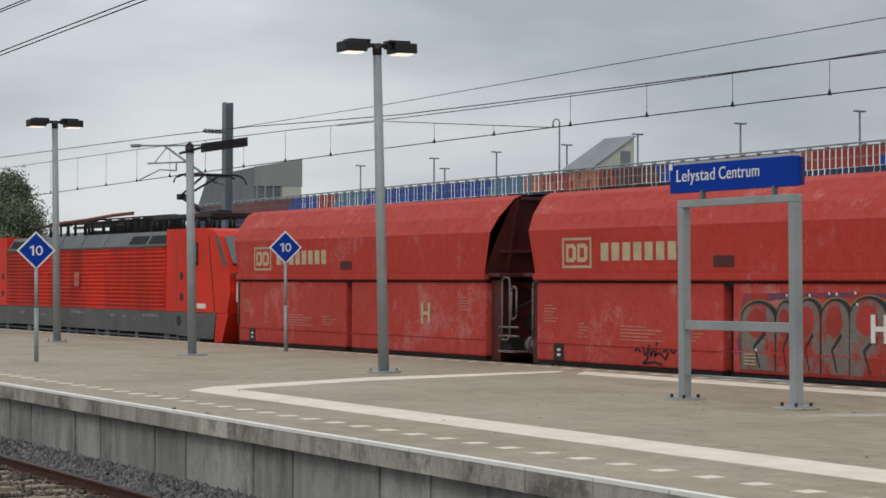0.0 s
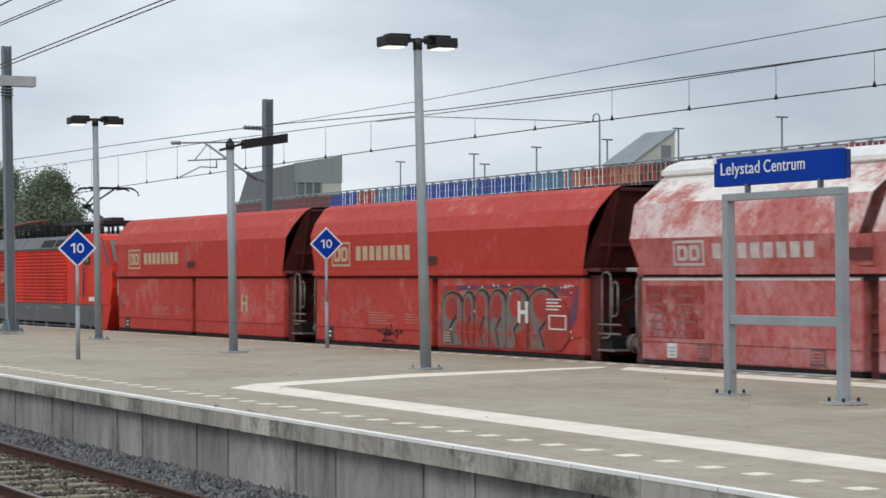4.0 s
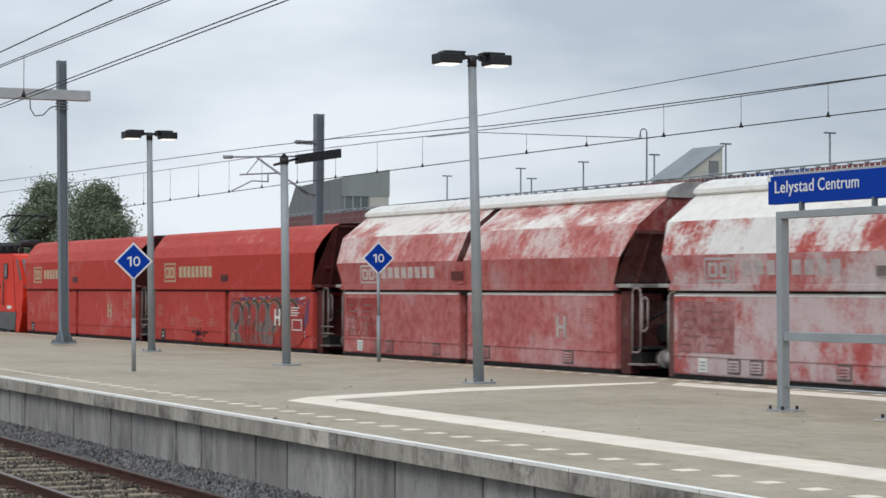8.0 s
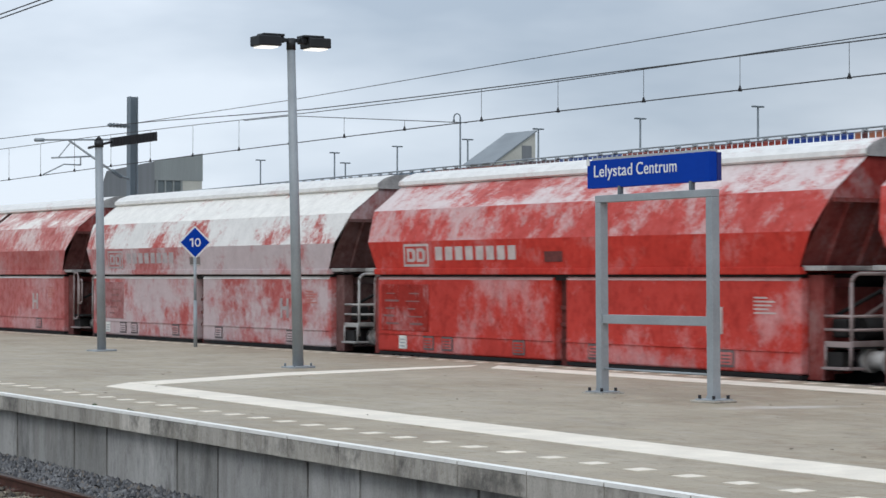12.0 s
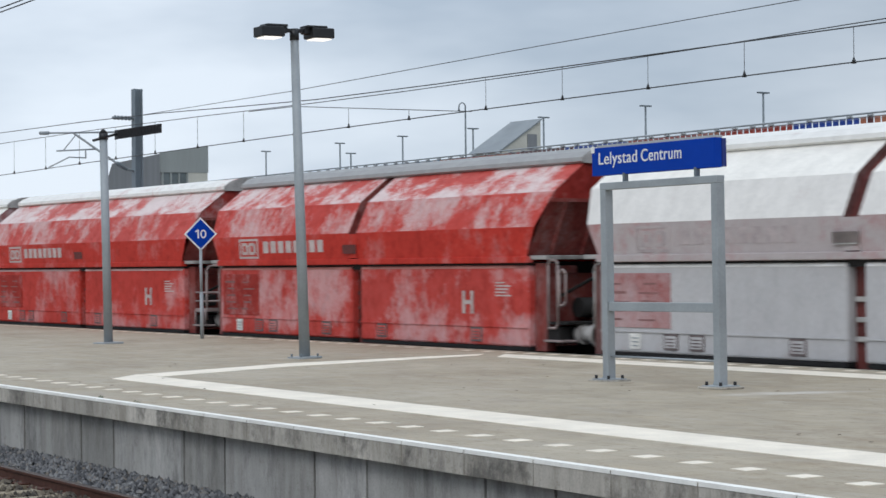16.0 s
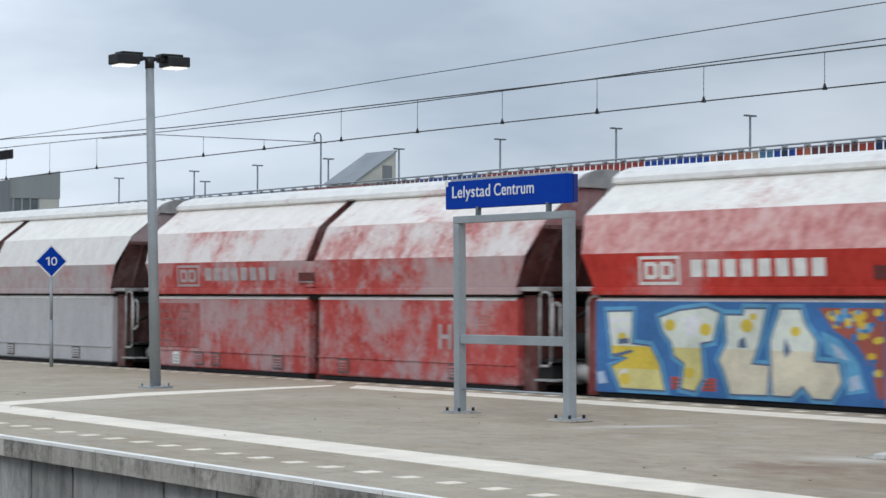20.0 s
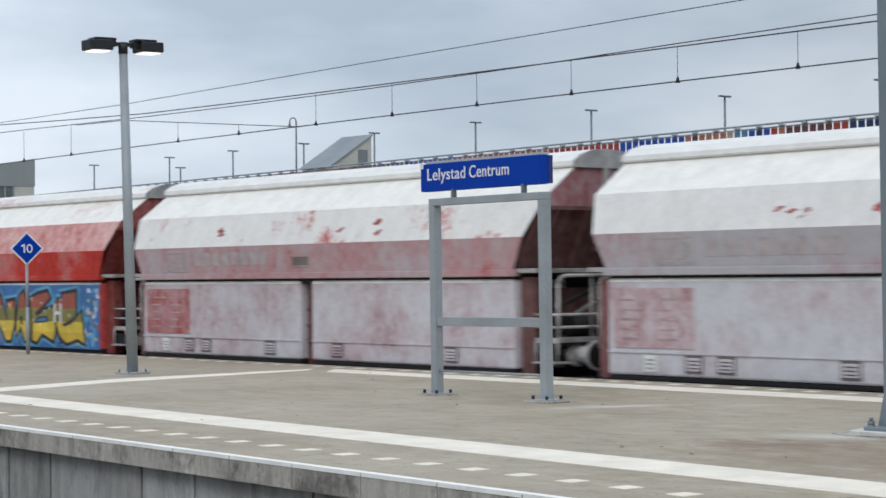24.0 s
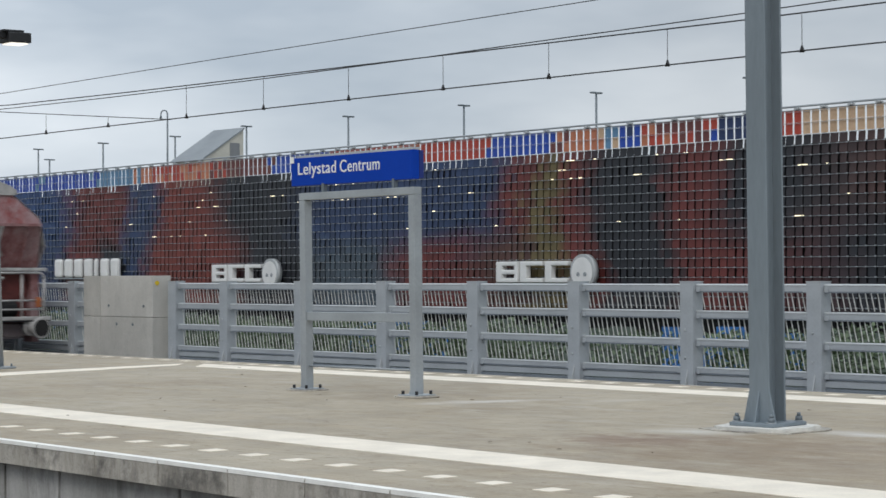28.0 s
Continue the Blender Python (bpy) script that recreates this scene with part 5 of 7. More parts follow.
def flat_mark(name, polys, face, lift, mat, parent, label="", step=0.0):
    """Thin painted shapes (x, z) on a hull whose side stands at y = face(z); step lays each a little over the one before."""
    bm = bmesh.new()
    for poly in polys:
        if len(poly) < 3:
            continue
        lift += step
        a = [bm.verts.new((x, face(z) - lift, z)) for x, z in poly]
        c = [bm.verts.new((x, face(z) - lift + 0.004, z)) for x, z in poly]
        k = len(poly)
        bm.faces.new(a)
        bm.faces.new(c[::-1])
        for i in range(k):
            bm.faces.new((a[i], c[i], c[(i + 1) % k], a[(i + 1) % k]))
    bmesh.ops.recalc_face_normals(bm, faces=bm.faces[:])
    bmesh.ops.triangulate(bm, faces=[f for f in bm.faces if len(f.verts) > 4])
    return part(name, bm, mat, parent, label)


def outline_mark(name, poly, w, face, lift, mat, parent):
    """One closed sprayed line of width w along the edge of a shape (x, z)."""
    poly = [p for i, p in enumerate(poly) if math.dist(p, poly[i - 1]) > 1e-3]
    bm = bmesh.new()
    loops, k = [], len(poly)
    for i, (x, z) in enumerate(poly):
        ax, az = x - poly[i - 1][0], z - poly[i - 1][1]
        bx, bz = poly[(i + 1) % k][0] - x, poly[(i + 1) % k][1] - z
        a, b = math.hypot(ax, az), math.hypot(bx, bz)
        u, v = -az / a - bz / b, ax / a + bx / b
        size = math.hypot(u, v)
        if size < 0.2:
            u, v, size = -az / a, ax / a, 1.0
        wide = w / 2 * min(1.5, 2 / max(size, 0.2))
        u, v = u / size * wide, v / size * wide
        ring = []
        for s_, back in ((1, 0), (-1, 0), (-1, 0.004), (1, 0.004)):
            zz = min(1.385, max(0.07, z + s_ * v))
            ring.append(bm.verts.new((x + s_ * u, face(zz) - lift + back, zz)))
        loops.append(ring)
    for p, q in zip(loops, loops[1:] + loops[:1]):
        for i in range(4):
            bm.faces.new((p[i], p[(i + 1) % 4], q[(i + 1) % 4], q[i]))
    bmesh.ops.recalc_face_normals(bm, faces=bm.faces[:])
    return part(name, bm, mat, parent)


def rect(x0, x1, z0, z1):
    return [(x0, z0), (x1, z0), (x1, z1), (x0, z1)]


def oval(x, z, rx, rz, n=14):
    return [(x + rx * math.cos(2 * math.pi * i / n), z + rz * math.sin(2 * math.pi * i / n)) for i in range(n)]


LOW_FACE = lambda z: -1.455


def hull_marks(ob, kind, mark):
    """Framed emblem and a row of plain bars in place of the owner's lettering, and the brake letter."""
    if kind == "covered":
        face, x0, x1, z0, z1, t0, t1, u0, u1 = (lambda z: -1.50 - 0.0625 * (z - 1.6)), 0.98, 1.80, 1.62, 2.03, 2.02, 4.55, 1.73, 1.97
    else:
        face, x0, x1, z0, z1, t0, t1, u0, u1 = (lambda z: -1.49 - 0.014 * (z - 1.64)), 0.86, 1.72, 1.68, 2.20, 2.0, 4.45, 1.80, 2.10
    t = 0.045
    frame_bits = [rect(x0, x1, z0, z0 + t), rect(x0, x1, z1 - t, z1), rect(x0, x0 + t, z0 + t, z1 - t), rect(x1 - t, x1, z0 + t, z1 - t)]
    em = flat_mark("emblem", frame_bits, face, 0.006, mark, ob, "pale framed emblem")
    w = (x1 - x0 - 0.26) / 2
    for i in range(2):
        a = x0 + 0.11 + i * (w + 0.04)
        h = z1 - z0
        flat_mark("emblem_block", [rect(a, a + 0.07, z0 + 0.2 * h, z1 - 0.2 * h), rect(a + 0.07, a + w - 0.05, z0 + 0.2 * h, z0 + 0.34 * h), rect(a + 0.07, a + w - 0.05, z1 - 0.34 * h, z1 - 0.2 * h), rect(a + w - 0.10, a + w, z0 + 0.27 * h, z1 - 0.27 * h)], face, 0.006, mark, em)
    step = (t1 - t0) / 8
    for i in range(8):
        a = t0 + step * i
        flat_mark("lettering_bar", [rect(a, a + step * 0.70, u0, u1)], face, 0.006, mark, ob, "pale bar in place of lettering")


def brake_letter(ob, x, z, size, mark):
    w = size * 0.86
    t = size * 0.22
    flat_mark("brake_letter", [rect(x, x + t, z, z + size), rect(x + w - t, x + w, z, z + size), rect(x + t, x + w - t, z + size * 0.41, z + size * 0.59)], LOW_FACE, 0.012, mark, ob, "white letter H")


def data_bars(ob, x, z, rows, w, mark):
    for k in range(rows):
        flat_mark("data_bar", [rect(x, x + w * (0.55 + 0.45 * ((k * 37) % 10) / 10), z - 0.055 * k, z - 0.055 * k + 0.025)], LOW_FACE, 0.006, mark, ob, "faded bar of small print")


RIDGE_W = plain("white_powder", (0.80, 0.79, 0.77), 0.9, 0, 1.5, 0.25, 30, 0.1)
RIDGE_P = plain("pink_powder", (0.60, 0.42, 0.40), 0.9, 0, 1.5, 0.3, 30, 0.1)
RIDGE_R = plain("worn_red_edge", (0.52, 0.22, 0.19), 0.9, 0, 1.5, 0.35, 30, 0.1)
RIDGE = {3: RIDGE_W, 4: RIDGE_W, 5: RIDGE_P, 6: RIDGE_R, 7: RIDGE_W, 8: RIDGE_W, 9: RIDGE_W, 10: RIDGE_W, 11: RIDGE_W}


def wagon(kind, idx, covers, joint=False, red=RED, mark=MARK, end=None):
    covered = kind == "covered"
    L1 = 5.43 if covered else 5.17
    G0 = 0.33 if covered else 0.24
    L2 = L1 + G0 + (5.41 if covered else 5.19)
    desc = "dusty red covered hopper wagon" if covered else "dull red open hopper wagon"
    ob = thing("hopper_wagon", desc + covers["say"], "freight wagon", None, "hopper wagons")
    DUSTS = {"side": (0.58, 0.555, 0.56) if idx == 4 else (0.46, 0.455, 0.475) if idx in (10, 11) else (0.47, 0.45, 0.45), "low": (0.60, 0.56, 0.57) if idx == 4 else (0.44, 0.40, 0.405) if idx == 8 else (0.64, 0.64, 0.67) if idx in (10, 11) else (0.66, 0.645, 0.655) if idx != 7 else (0.52, 0.52, 0.53), "slope": (0.62, 0.57, 0.56) if idx in (5, 6) else (0.79, 0.765, 0.73), "top": (0.74, 0.69, 0.67) if idx in (5, 6) else (0.88, 0.85, 0.79), "roof": (0.84, 0.825, 0.79) if idx != 6 else (0.38, 0.38, 0.38)}
    tail = idx == 11
    mats = [wagon_paint("wagon_paint", (0.38, 0.115, 0.115) if idx in (10, 11) and z == "low" else red, DUSTS[z], covers[z][0], covers[z][3], 2.2, idx * 7.3 + q, covers[z][1], covers[z][2], 0.32 if z == "slope" else 0.55, 0.3 if idx < 3 else 0.8, 1.0 if idx < 3 or idx == 7 else 1.3 if idx in (8, 10, 11) else 1.9 if z in ("low", "side") else 1.4) for q, z in enumerate(("side", "slope", "top", "roof", "low"))]
    SIDE, SLOPE, TOP, ROOF, LOW = mats
    END_SHADE_RED = end or END_SHADE_DIRT
    # covered ends: dirty red paint with the gap's shade mixed in
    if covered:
        END_SHADE_RED = wagon_paint("shaded_end_dirt", (0.21, 0.035, 0.032) if tail else (0.22, 0.024, 0.018) if idx in (5, 6, 9) else (0.12, 0.026, 0.022), (0.40, 0.345, 0.345) if tail else (0.30, 0.25, 0.24), 0.42 if tail else 0.18, 0.25 if idx in (4, 7, 10, 11) else 0.12, 2.4, idx * 2.9, 0.6, 0.06)
    hull_marks(ob, kind, mark)
    if idx not in (7, 10, 11):
        brake_letter(ob, L1 + G0 + (3.45 if covered else 2.87), 0.60 if covered else 0.63, 0.40, mark)
    if idx not in (7, 9, 10, 11):
        data_bars(ob, L2 - 0.95, 1.13, 5, 0.5, mark if idx in (5, 6) else MARK_F)
    if not covered:
        data_bars(ob, 0.25, 1.02, 6, 0.45, MARK_F)
        data_bars(ob, 1.3, 0.72, 5, 0.3, MARK_F)
        data_bars(ob, 2.5, 0.7, 5, 1.3, MARK_F)
        data_bars(ob, 4.1, 0.68, 4, 0.7, MARK_F)
        flat_mark("black_plate", [rect(0.55, 0.85, 0.08, 0.38)], LOW_FACE, 0.01, BLACK, ob, "small black plate")
        flat_mark("plate_print", [rect(0.66, 0.76, 0.16, 0.20), rect(0.66, 0.76, 0.25, 0.29)], LOW_FACE, 0.016, MARK_W, ob)
    elif idx != 9:
        pn = part("raised_panel", box(0.14, 1.72, -1.470, -1.452, 0.45, 1.30, 0.006), wagon_paint("wagon_panel", shade(red, 0.66), DUSTS["low"], covers["low"][0] * 0.55, 0.16 if idx == 7 else 0.5 if idx == 11 else 0.06 if idx == 10 else 0.25 if idx == 4 else covers["low"][3] * 0.35, 3.0, idx * 3.1, 0.55, 0.07), ob, "dirty raised panel")
        pr = random.Random(idx)
        for k in range(10):
            xa, za = 0.22 + 0.74 * (k % 2) + pr.uniform(0, 0.16), 0.56 + 0.14 * (k // 2)
            flat_mark("panel_bar", [rect(xa, xa + pr.uniform(0.25, 0.5), za, za + pr.uniform(0.018, 0.04))], lambda z: -1.47, 0.005, PANEL_BAR_P if idx in (10, 11) else PANEL_BAR, pn)
        flat_mark("label_plate", [rect(0.74, 1.0, 0.12, 0.36)], LOW_FACE, 0.012, MARK_W, ob, "white label plate")
        flat_mark("label_print", [rect(0.79, 0.95, 0.16 + 0.06 * k, 0.18 + 0.06 * k) for k in range(3)], LOW_FACE, 0.018, STEEL, ob)
    # lower discharge boxes
    for i, (a, b) in enumerate(((0, L1), (L1 + G0, L2))):
        bx = part("side_box", box(a, b, -1.455, -0.4, 0.06, 1.435, 0.035), LOW, ob)
        part("door_lip", box(a + 0.02, b - 0.02, -1.475 if idx != 9 else -1.460, -1.45, 0.38, 0.40), LOW, bx)
        if covered:
            part("powder_ridge", prism([(-1.462, 1.385), (-1.448, 1.425), (-1.415, 1.442), (-1.40, 1.43), (-1.44, 1.385)], a + 0.03, b - 0.03), RIDGE[idx], bx, "powder lying along the top edge")
        part("door_foot", box(a + 0.02, b - 0.02, -1.44, -0.5, 0.0, 0.055), UNDER, bx)
        for hx in (((a + 1.55, a + 2.15, a + 4.3) if i == 0 else (a + 0.6, a + 3.7)) if covered else ()):
            hatch = part("hatch", box(hx, hx + 0.34, -1.470, -1.452, 0.12, 0.37, 0.005), HATCH, bx, "small framed hatch")
            part("hatch_lid", box(hx + 0.035, hx + 0.305, -1.476, -1.469, 0.155, 0.335, 0.003), LOW, hatch)
            for j in range(3):
                part("slot", box(hx + 0.07, hx + 0.27, -1.480, -1.475, 0.18 + 0.05 * j, 0.20 + 0.05 * j), HATCH, hatch)
        part("far_box", box(a, b, 0.4, 1.455, 0.06, 1.405, 0.035), LOW, ob)
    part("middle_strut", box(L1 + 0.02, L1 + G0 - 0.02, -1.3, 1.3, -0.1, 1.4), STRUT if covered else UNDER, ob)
    if covered:
        for z in (0.35, 0.62, 0.9):
            part("strut_bracket", box(L1 + 0.06, L1 + G0 - 0.06, -1.36, -1.299, z, z + 0.07, 0.01), BUFFER if covers["low"][0] > 0.8 else STRUT, ob)
    part("inner_hopper", box(0.15, L2 - 0.15, -0.39, 0.39, -0.1, 1.42), UNDER, ob)
    part("seam", box(0.02, L2 - 0.02, -1.42, 1.42, 1.38, 1.495), UNDER, ob, "dark seam above the boxes")
    # upper hull
    if covered:
        prof = [(-1.50, 1.475), (-1.50, 1.60), (-1.53, 2.08), (-1.26, 2.67), (-0.62, 3.16), (-0.58, 3.18)]
        zones = [0, 0, 1, 2, 2]
        out_most, cut = 0.46, 2.52
    else:
        prof = [(-1.48, 1.465), (-1.49, 1.64), (-1.50, 2.35), (-1.35, 2.64), (-1.08, 2.96), (-0.92, 3.04), (-0.3, 3.07)]
        zones = [0, 0, 1, 2, 2, 2]
        out_most, cut = 0.37, 2.98

    def lean(z):
        return out_most * min(1.0, max(0.0, (z - 1.6) / (cut - 1.6)))

    if joint:
        part("hull", shell(bmesh.new(), prof, 0.0, L1 + 0.02, zones, False, lean), [SIDE, SLOPE, TOP, END_SHADE_RED], ob)
        part("hull", shell(bmesh.new(), prof, L1 + 0.31, L2 + 0.03, zones, True, None, lean), [SIDE, SLOPE, TOP, END_SHADE_RED], ob)
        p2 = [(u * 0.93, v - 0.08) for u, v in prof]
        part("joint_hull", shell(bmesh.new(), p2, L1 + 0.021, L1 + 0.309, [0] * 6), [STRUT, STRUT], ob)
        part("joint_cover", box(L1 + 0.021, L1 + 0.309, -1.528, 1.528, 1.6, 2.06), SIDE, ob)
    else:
        part("hull", shell(bmesh.new(), prof, 0.0, L2 + 0.03, zones, True, lean, lean), [SIDE, SLOPE, TOP, END_SHADE_RED], ob)
    part("lip", box(-0.03, L2 + 0.06, -1.53, -1.40, 1.48, 1.585, 0.01), SIDE, ob)
    hull_face = (lambda z: -1.50 - 0.0625 * (z - 1.6)) if covered else (lambda z: -1.49 - 0.014 * (z - 1.64))
    # no hollow here: a flat mark's dark colour gives the recess its shade
    rec = flat_mark("lever_recess", [rect(L1 - 0.18, L1 + 0.32, 1.69, 1.86)], hull_face, 0.04 if joint else 0.006, END_SHADE_RED if not covered else HANDRAIL if covers["side"][0] > 0.6 else STRUT, ob, "lever recess drawn as a flat mark in shade colour")
    flat_mark("lever", [rect(L1 - 0.15, L1 + 0.30, 1.685, 1.705)], hull_face, 0.045 if joint else 0.012, BUFFER if covered and covers["side"][0] > 0.4 else STRUT, rec)
    if covered:
        cap = [(-0.64, 3.15), (-0.70, 3.18), (-0.69, 3.25), (-0.55, 3.35), (-0.3, 3.43), (0.0, 3.45)]
        part("roof", shell(bmesh.new(), cap, -0.47, L2 + 0.52, [0] * 6), [ROOF, BUFFER], ob, "rounded roof cover")
    # ends, their dark paint holding the shade of the wagon gaps
    for s, xe in ((1, L2 + 0.03), (-1, 0.0)):
        dark = END_SHADE_RED
        if s > 0:
            upper = clip_half([(u * 0.985, v - 0.01) for u, v in prof] + [(-u * 0.985, v - 0.01) for u, v in reversed(prof) if u != 0], 1, cut, False)
            wall_paint = wagon_paint("shaded_end_paint", shade(red, 0.6), DUSTS["side"], covers["slope"][0] * 0.7, covers["slope"][3] * 0.6, 2.6, idx * 1.7, 0.6, 0.06) if covered else dark
            if covered:
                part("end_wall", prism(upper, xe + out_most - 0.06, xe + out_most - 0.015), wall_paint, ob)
                part("gable_post", box(xe + out_most - 0.014, xe + out_most + 0.04, -0.05, 0.05, 2.5, 3.3), BUFFER, ob)
            bm = bmesh.new()
            w1, w2_ = (1.32, 1.49) if covered else (1.05, 1.48)
            q = [(xe + out_most - 0.03, -w1, cut), (xe + out_most - 0.03, w1, cut), (xe - 0.03, w2_, 1.6), (xe - 0.03, -w2_, 1.6)]
            va, vb = [bm.verts.new(p) for p in q], [bm.verts.new((p[0] - 0.05, p[1], p[2])) for p in q]
            bm.faces.new(va)
            bm.faces.new(vb[::-1])
            for i in range(4):
                bm.faces.new((va[i], vb[i], vb[(i + 1) % 4], va[(i + 1) % 4]))
            bmesh.ops.recalc_face_normals(bm, faces=bm.faces[:])
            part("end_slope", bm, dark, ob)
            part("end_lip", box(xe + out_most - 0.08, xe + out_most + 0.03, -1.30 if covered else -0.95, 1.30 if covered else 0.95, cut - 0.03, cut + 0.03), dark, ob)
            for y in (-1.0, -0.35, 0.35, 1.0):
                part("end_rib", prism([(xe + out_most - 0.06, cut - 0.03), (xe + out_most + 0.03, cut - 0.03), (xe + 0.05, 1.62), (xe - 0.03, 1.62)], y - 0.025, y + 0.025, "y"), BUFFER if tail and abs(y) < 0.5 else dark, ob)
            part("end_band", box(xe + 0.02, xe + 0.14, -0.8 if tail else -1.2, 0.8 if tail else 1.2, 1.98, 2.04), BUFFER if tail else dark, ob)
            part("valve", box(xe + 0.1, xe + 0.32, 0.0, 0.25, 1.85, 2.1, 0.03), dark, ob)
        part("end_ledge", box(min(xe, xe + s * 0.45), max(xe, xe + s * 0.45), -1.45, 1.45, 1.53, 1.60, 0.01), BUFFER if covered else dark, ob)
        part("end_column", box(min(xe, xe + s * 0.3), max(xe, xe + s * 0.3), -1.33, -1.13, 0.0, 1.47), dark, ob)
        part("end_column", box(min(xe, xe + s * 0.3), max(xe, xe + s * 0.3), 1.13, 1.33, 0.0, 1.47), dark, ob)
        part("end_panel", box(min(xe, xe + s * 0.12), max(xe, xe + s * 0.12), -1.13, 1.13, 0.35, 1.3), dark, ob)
        out = 0.62 if s > 0 else 0.06
        reach = 0.52 if s > 0 else 0.40
        part("headstock", box(min(xe, xe + s * out), max(xe, xe + s * out), -1.3, 1.3, 0.14, 0.40), UNDER if not tail else HATCH, ob)
        bz = 0.32 if tail else 0.285
        for y in (-0.87, 0.87):
            bf = part("buffer", rod((xe + s * out, y, bz), (xe + s * (out + reach), y, bz), 0.135, 16), BUFFER if covered else HANDRAIL, ob, "dusty steel buffer")
            part("buffer_collar", rod((xe + s * (out + 0.02), y, bz), (xe + s * (out + 0.16), y, bz), 0.175, 16), BUFFER if covered else HANDRAIL, bf)
            part("buffer_plate", rod((xe + s * (out + reach), y, bz), (xe + s * (out + reach + 0.05), y, bz), 0.23, 20, 0.215), BUFFER if covered else HANDRAIL, bf)
            part("buffer_face", rod((xe + s * (out + reach + 0.051), y, bz), (xe + s * (out + reach + 0.058), y, bz), 0.18, 18), UNDER, bf)
        part("coupling", add_path(bmesh.new(), [(xe + s * out, 0, 0.25), (xe + s * (out + 0.14), 0, 0.1), (xe + s * (out + 0.3), 0, 0.22)], 0.04), UNDER, ob)
        part("hose", add_path(bmesh.new(), [(xe + s * out, -0.45, 0.2), (xe + s * (out + 0.10), -0.45, -0.1), (xe + s * (out + 0.26), -0.45, -0.16), (xe + s * (out + 0.38), -0.45, 0.02)], 0.028), UNDER, ob)
    xe = L2 + 0.03
    pale = BUFFER if covered and idx not in (3, 5, 6) else HANDRAIL_L if covered else HANDRAIL
    part("handrail", add_path(bmesh.new(), [(-0.30, -1.34, 0.42), (-0.30, -1.34, 1.34), (-0.27, -1.34, 1.42), (-0.20, -1.34, 1.46), (-0.04, -1.34, 1.46)], 0.021), pale, ob, "bent steel handrail")
    part("air_tank", rod((xe + 0.35, -0.7, 0.72), (xe + 0.35, 0.7, 0.72), 0.17, 12), UNDER, ob)
    part("brake_pipe", add_path(bmesh.new(), [(xe + 0.2, -1.0, 0.9), (xe + 0.5, -0.4, 1.25), (xe + 0.6, 0.2, 0.6)], 0.03), UNDER, ob)
    part("step", box(xe + 0.34, xe + 0.86, -1.42, -1.1, 0.16, 0.195, 0.006), pale, ob)
    if covered and not joint:
        g = xe + 0.80
        part("end_platform", box(xe + 0.1, g + 0.04, -1.3, 1.3, 0.45, 0.49), UNDER, ob)
        part("platform_edge_bar", box(xe + 0.32, g + 0.04, -1.34, -1.30, 0.47, 0.55, 0.006), pale, ob)
        part("platform_edge_bar", box(g, g + 0.05, -1.32, 1.32, 0.48, 0.56, 0.01), pale, ob)
        part("end_rail", add_path(bmesh.new(), [(g, -1.30, 0.30), (g, -1.30, 1.37), (g + 0.01, -1.27, 1.45), (g + 0.03, -1.18, 1.49), (g + 0.03, 1.04, 1.49), (g + 0.01, 1.13, 1.45), (g, 1.16, 1.37), (g, 1.16, 0.45)], 0.026, 8), pale, ob, "pale bent guard rail")
        for z in (0.71, 0.90):
            part("end_rail", rod((g, -1.29, z), (g, 1.16, z), 0.022, 8), pale, ob)
            part("side_rail", rod((xe + 0.28, -1.31, z), (g, -1.31, z), 0.020, 8), pale, ob)
        for y in (-0.62, 0.62):
            part("rail_post", rod((g, y, 0.55), (g, y, 1.48), 0.024, 8), pale, ob)
        part("end_lever", rod((xe + 0.3, -0.5, 0.9), (xe + 0.6, 0.3, 1.4), 0.028, 8), pale, ob)
        part("brake_wheel", rod((xe + 0.62, -0.1, 0.80), (xe + 0.66, -0.1, 0.80), 0.22, 16), UNDER, ob)
        part("step_hanger", rod((xe + 0.36, -1.36, 0.18), (xe + 0.36, -1.36, 0.5), 0.02, 6), pale, ob)
        part("step_hanger", rod((xe + 0.84, -1.36, 0.18), (xe + 0.84, -1.36, 0.5), 0.02, 6), pale, ob)
        part("valve_box", box(xe + 0.32, xe + 0.6, -1.2, -0.95, 0.60, 0.86, 0.03), UNDER, ob)
    else:
        loop_paint = HANDRAIL if not covered else pale
        if covered:
            part("end_shelf", box(xe + 0.1, xe + 0.8, -1.3, 1.3, 0.45, 0.49), UNDER, ob)
        for x, y, z0, h, w in ((xe + 0.40, -1.36, 0.36, 1.52, 0.26), (xe + 0.68, -1.34, 0.74, 1.36, 0.17)):
            part("handrail", add_path(bmesh.new(), [(x, y, z0), (x, y, h - 0.08), (x + 0.03, y, h - 0.02), (x + 0.08, y, h), (x + w - 0.08, y, h), (x + w - 0.03, y, h - 0.02), (x + w, y, h - 0.08), (x + w, y, z0 + 0.1), (x + w - 0.06, y, z0 + 0.03), (x, y, z0 + 0.03)], 0.021), loop_paint, ob, "bent steel handrail")
        for z in (0.46, 0.62) if not covered else ():
            part("step_rail", rod((xe + 0.3, -1.36, z), (xe + 0.95, -1.36, z), 0.02), HANDRAIL, ob)
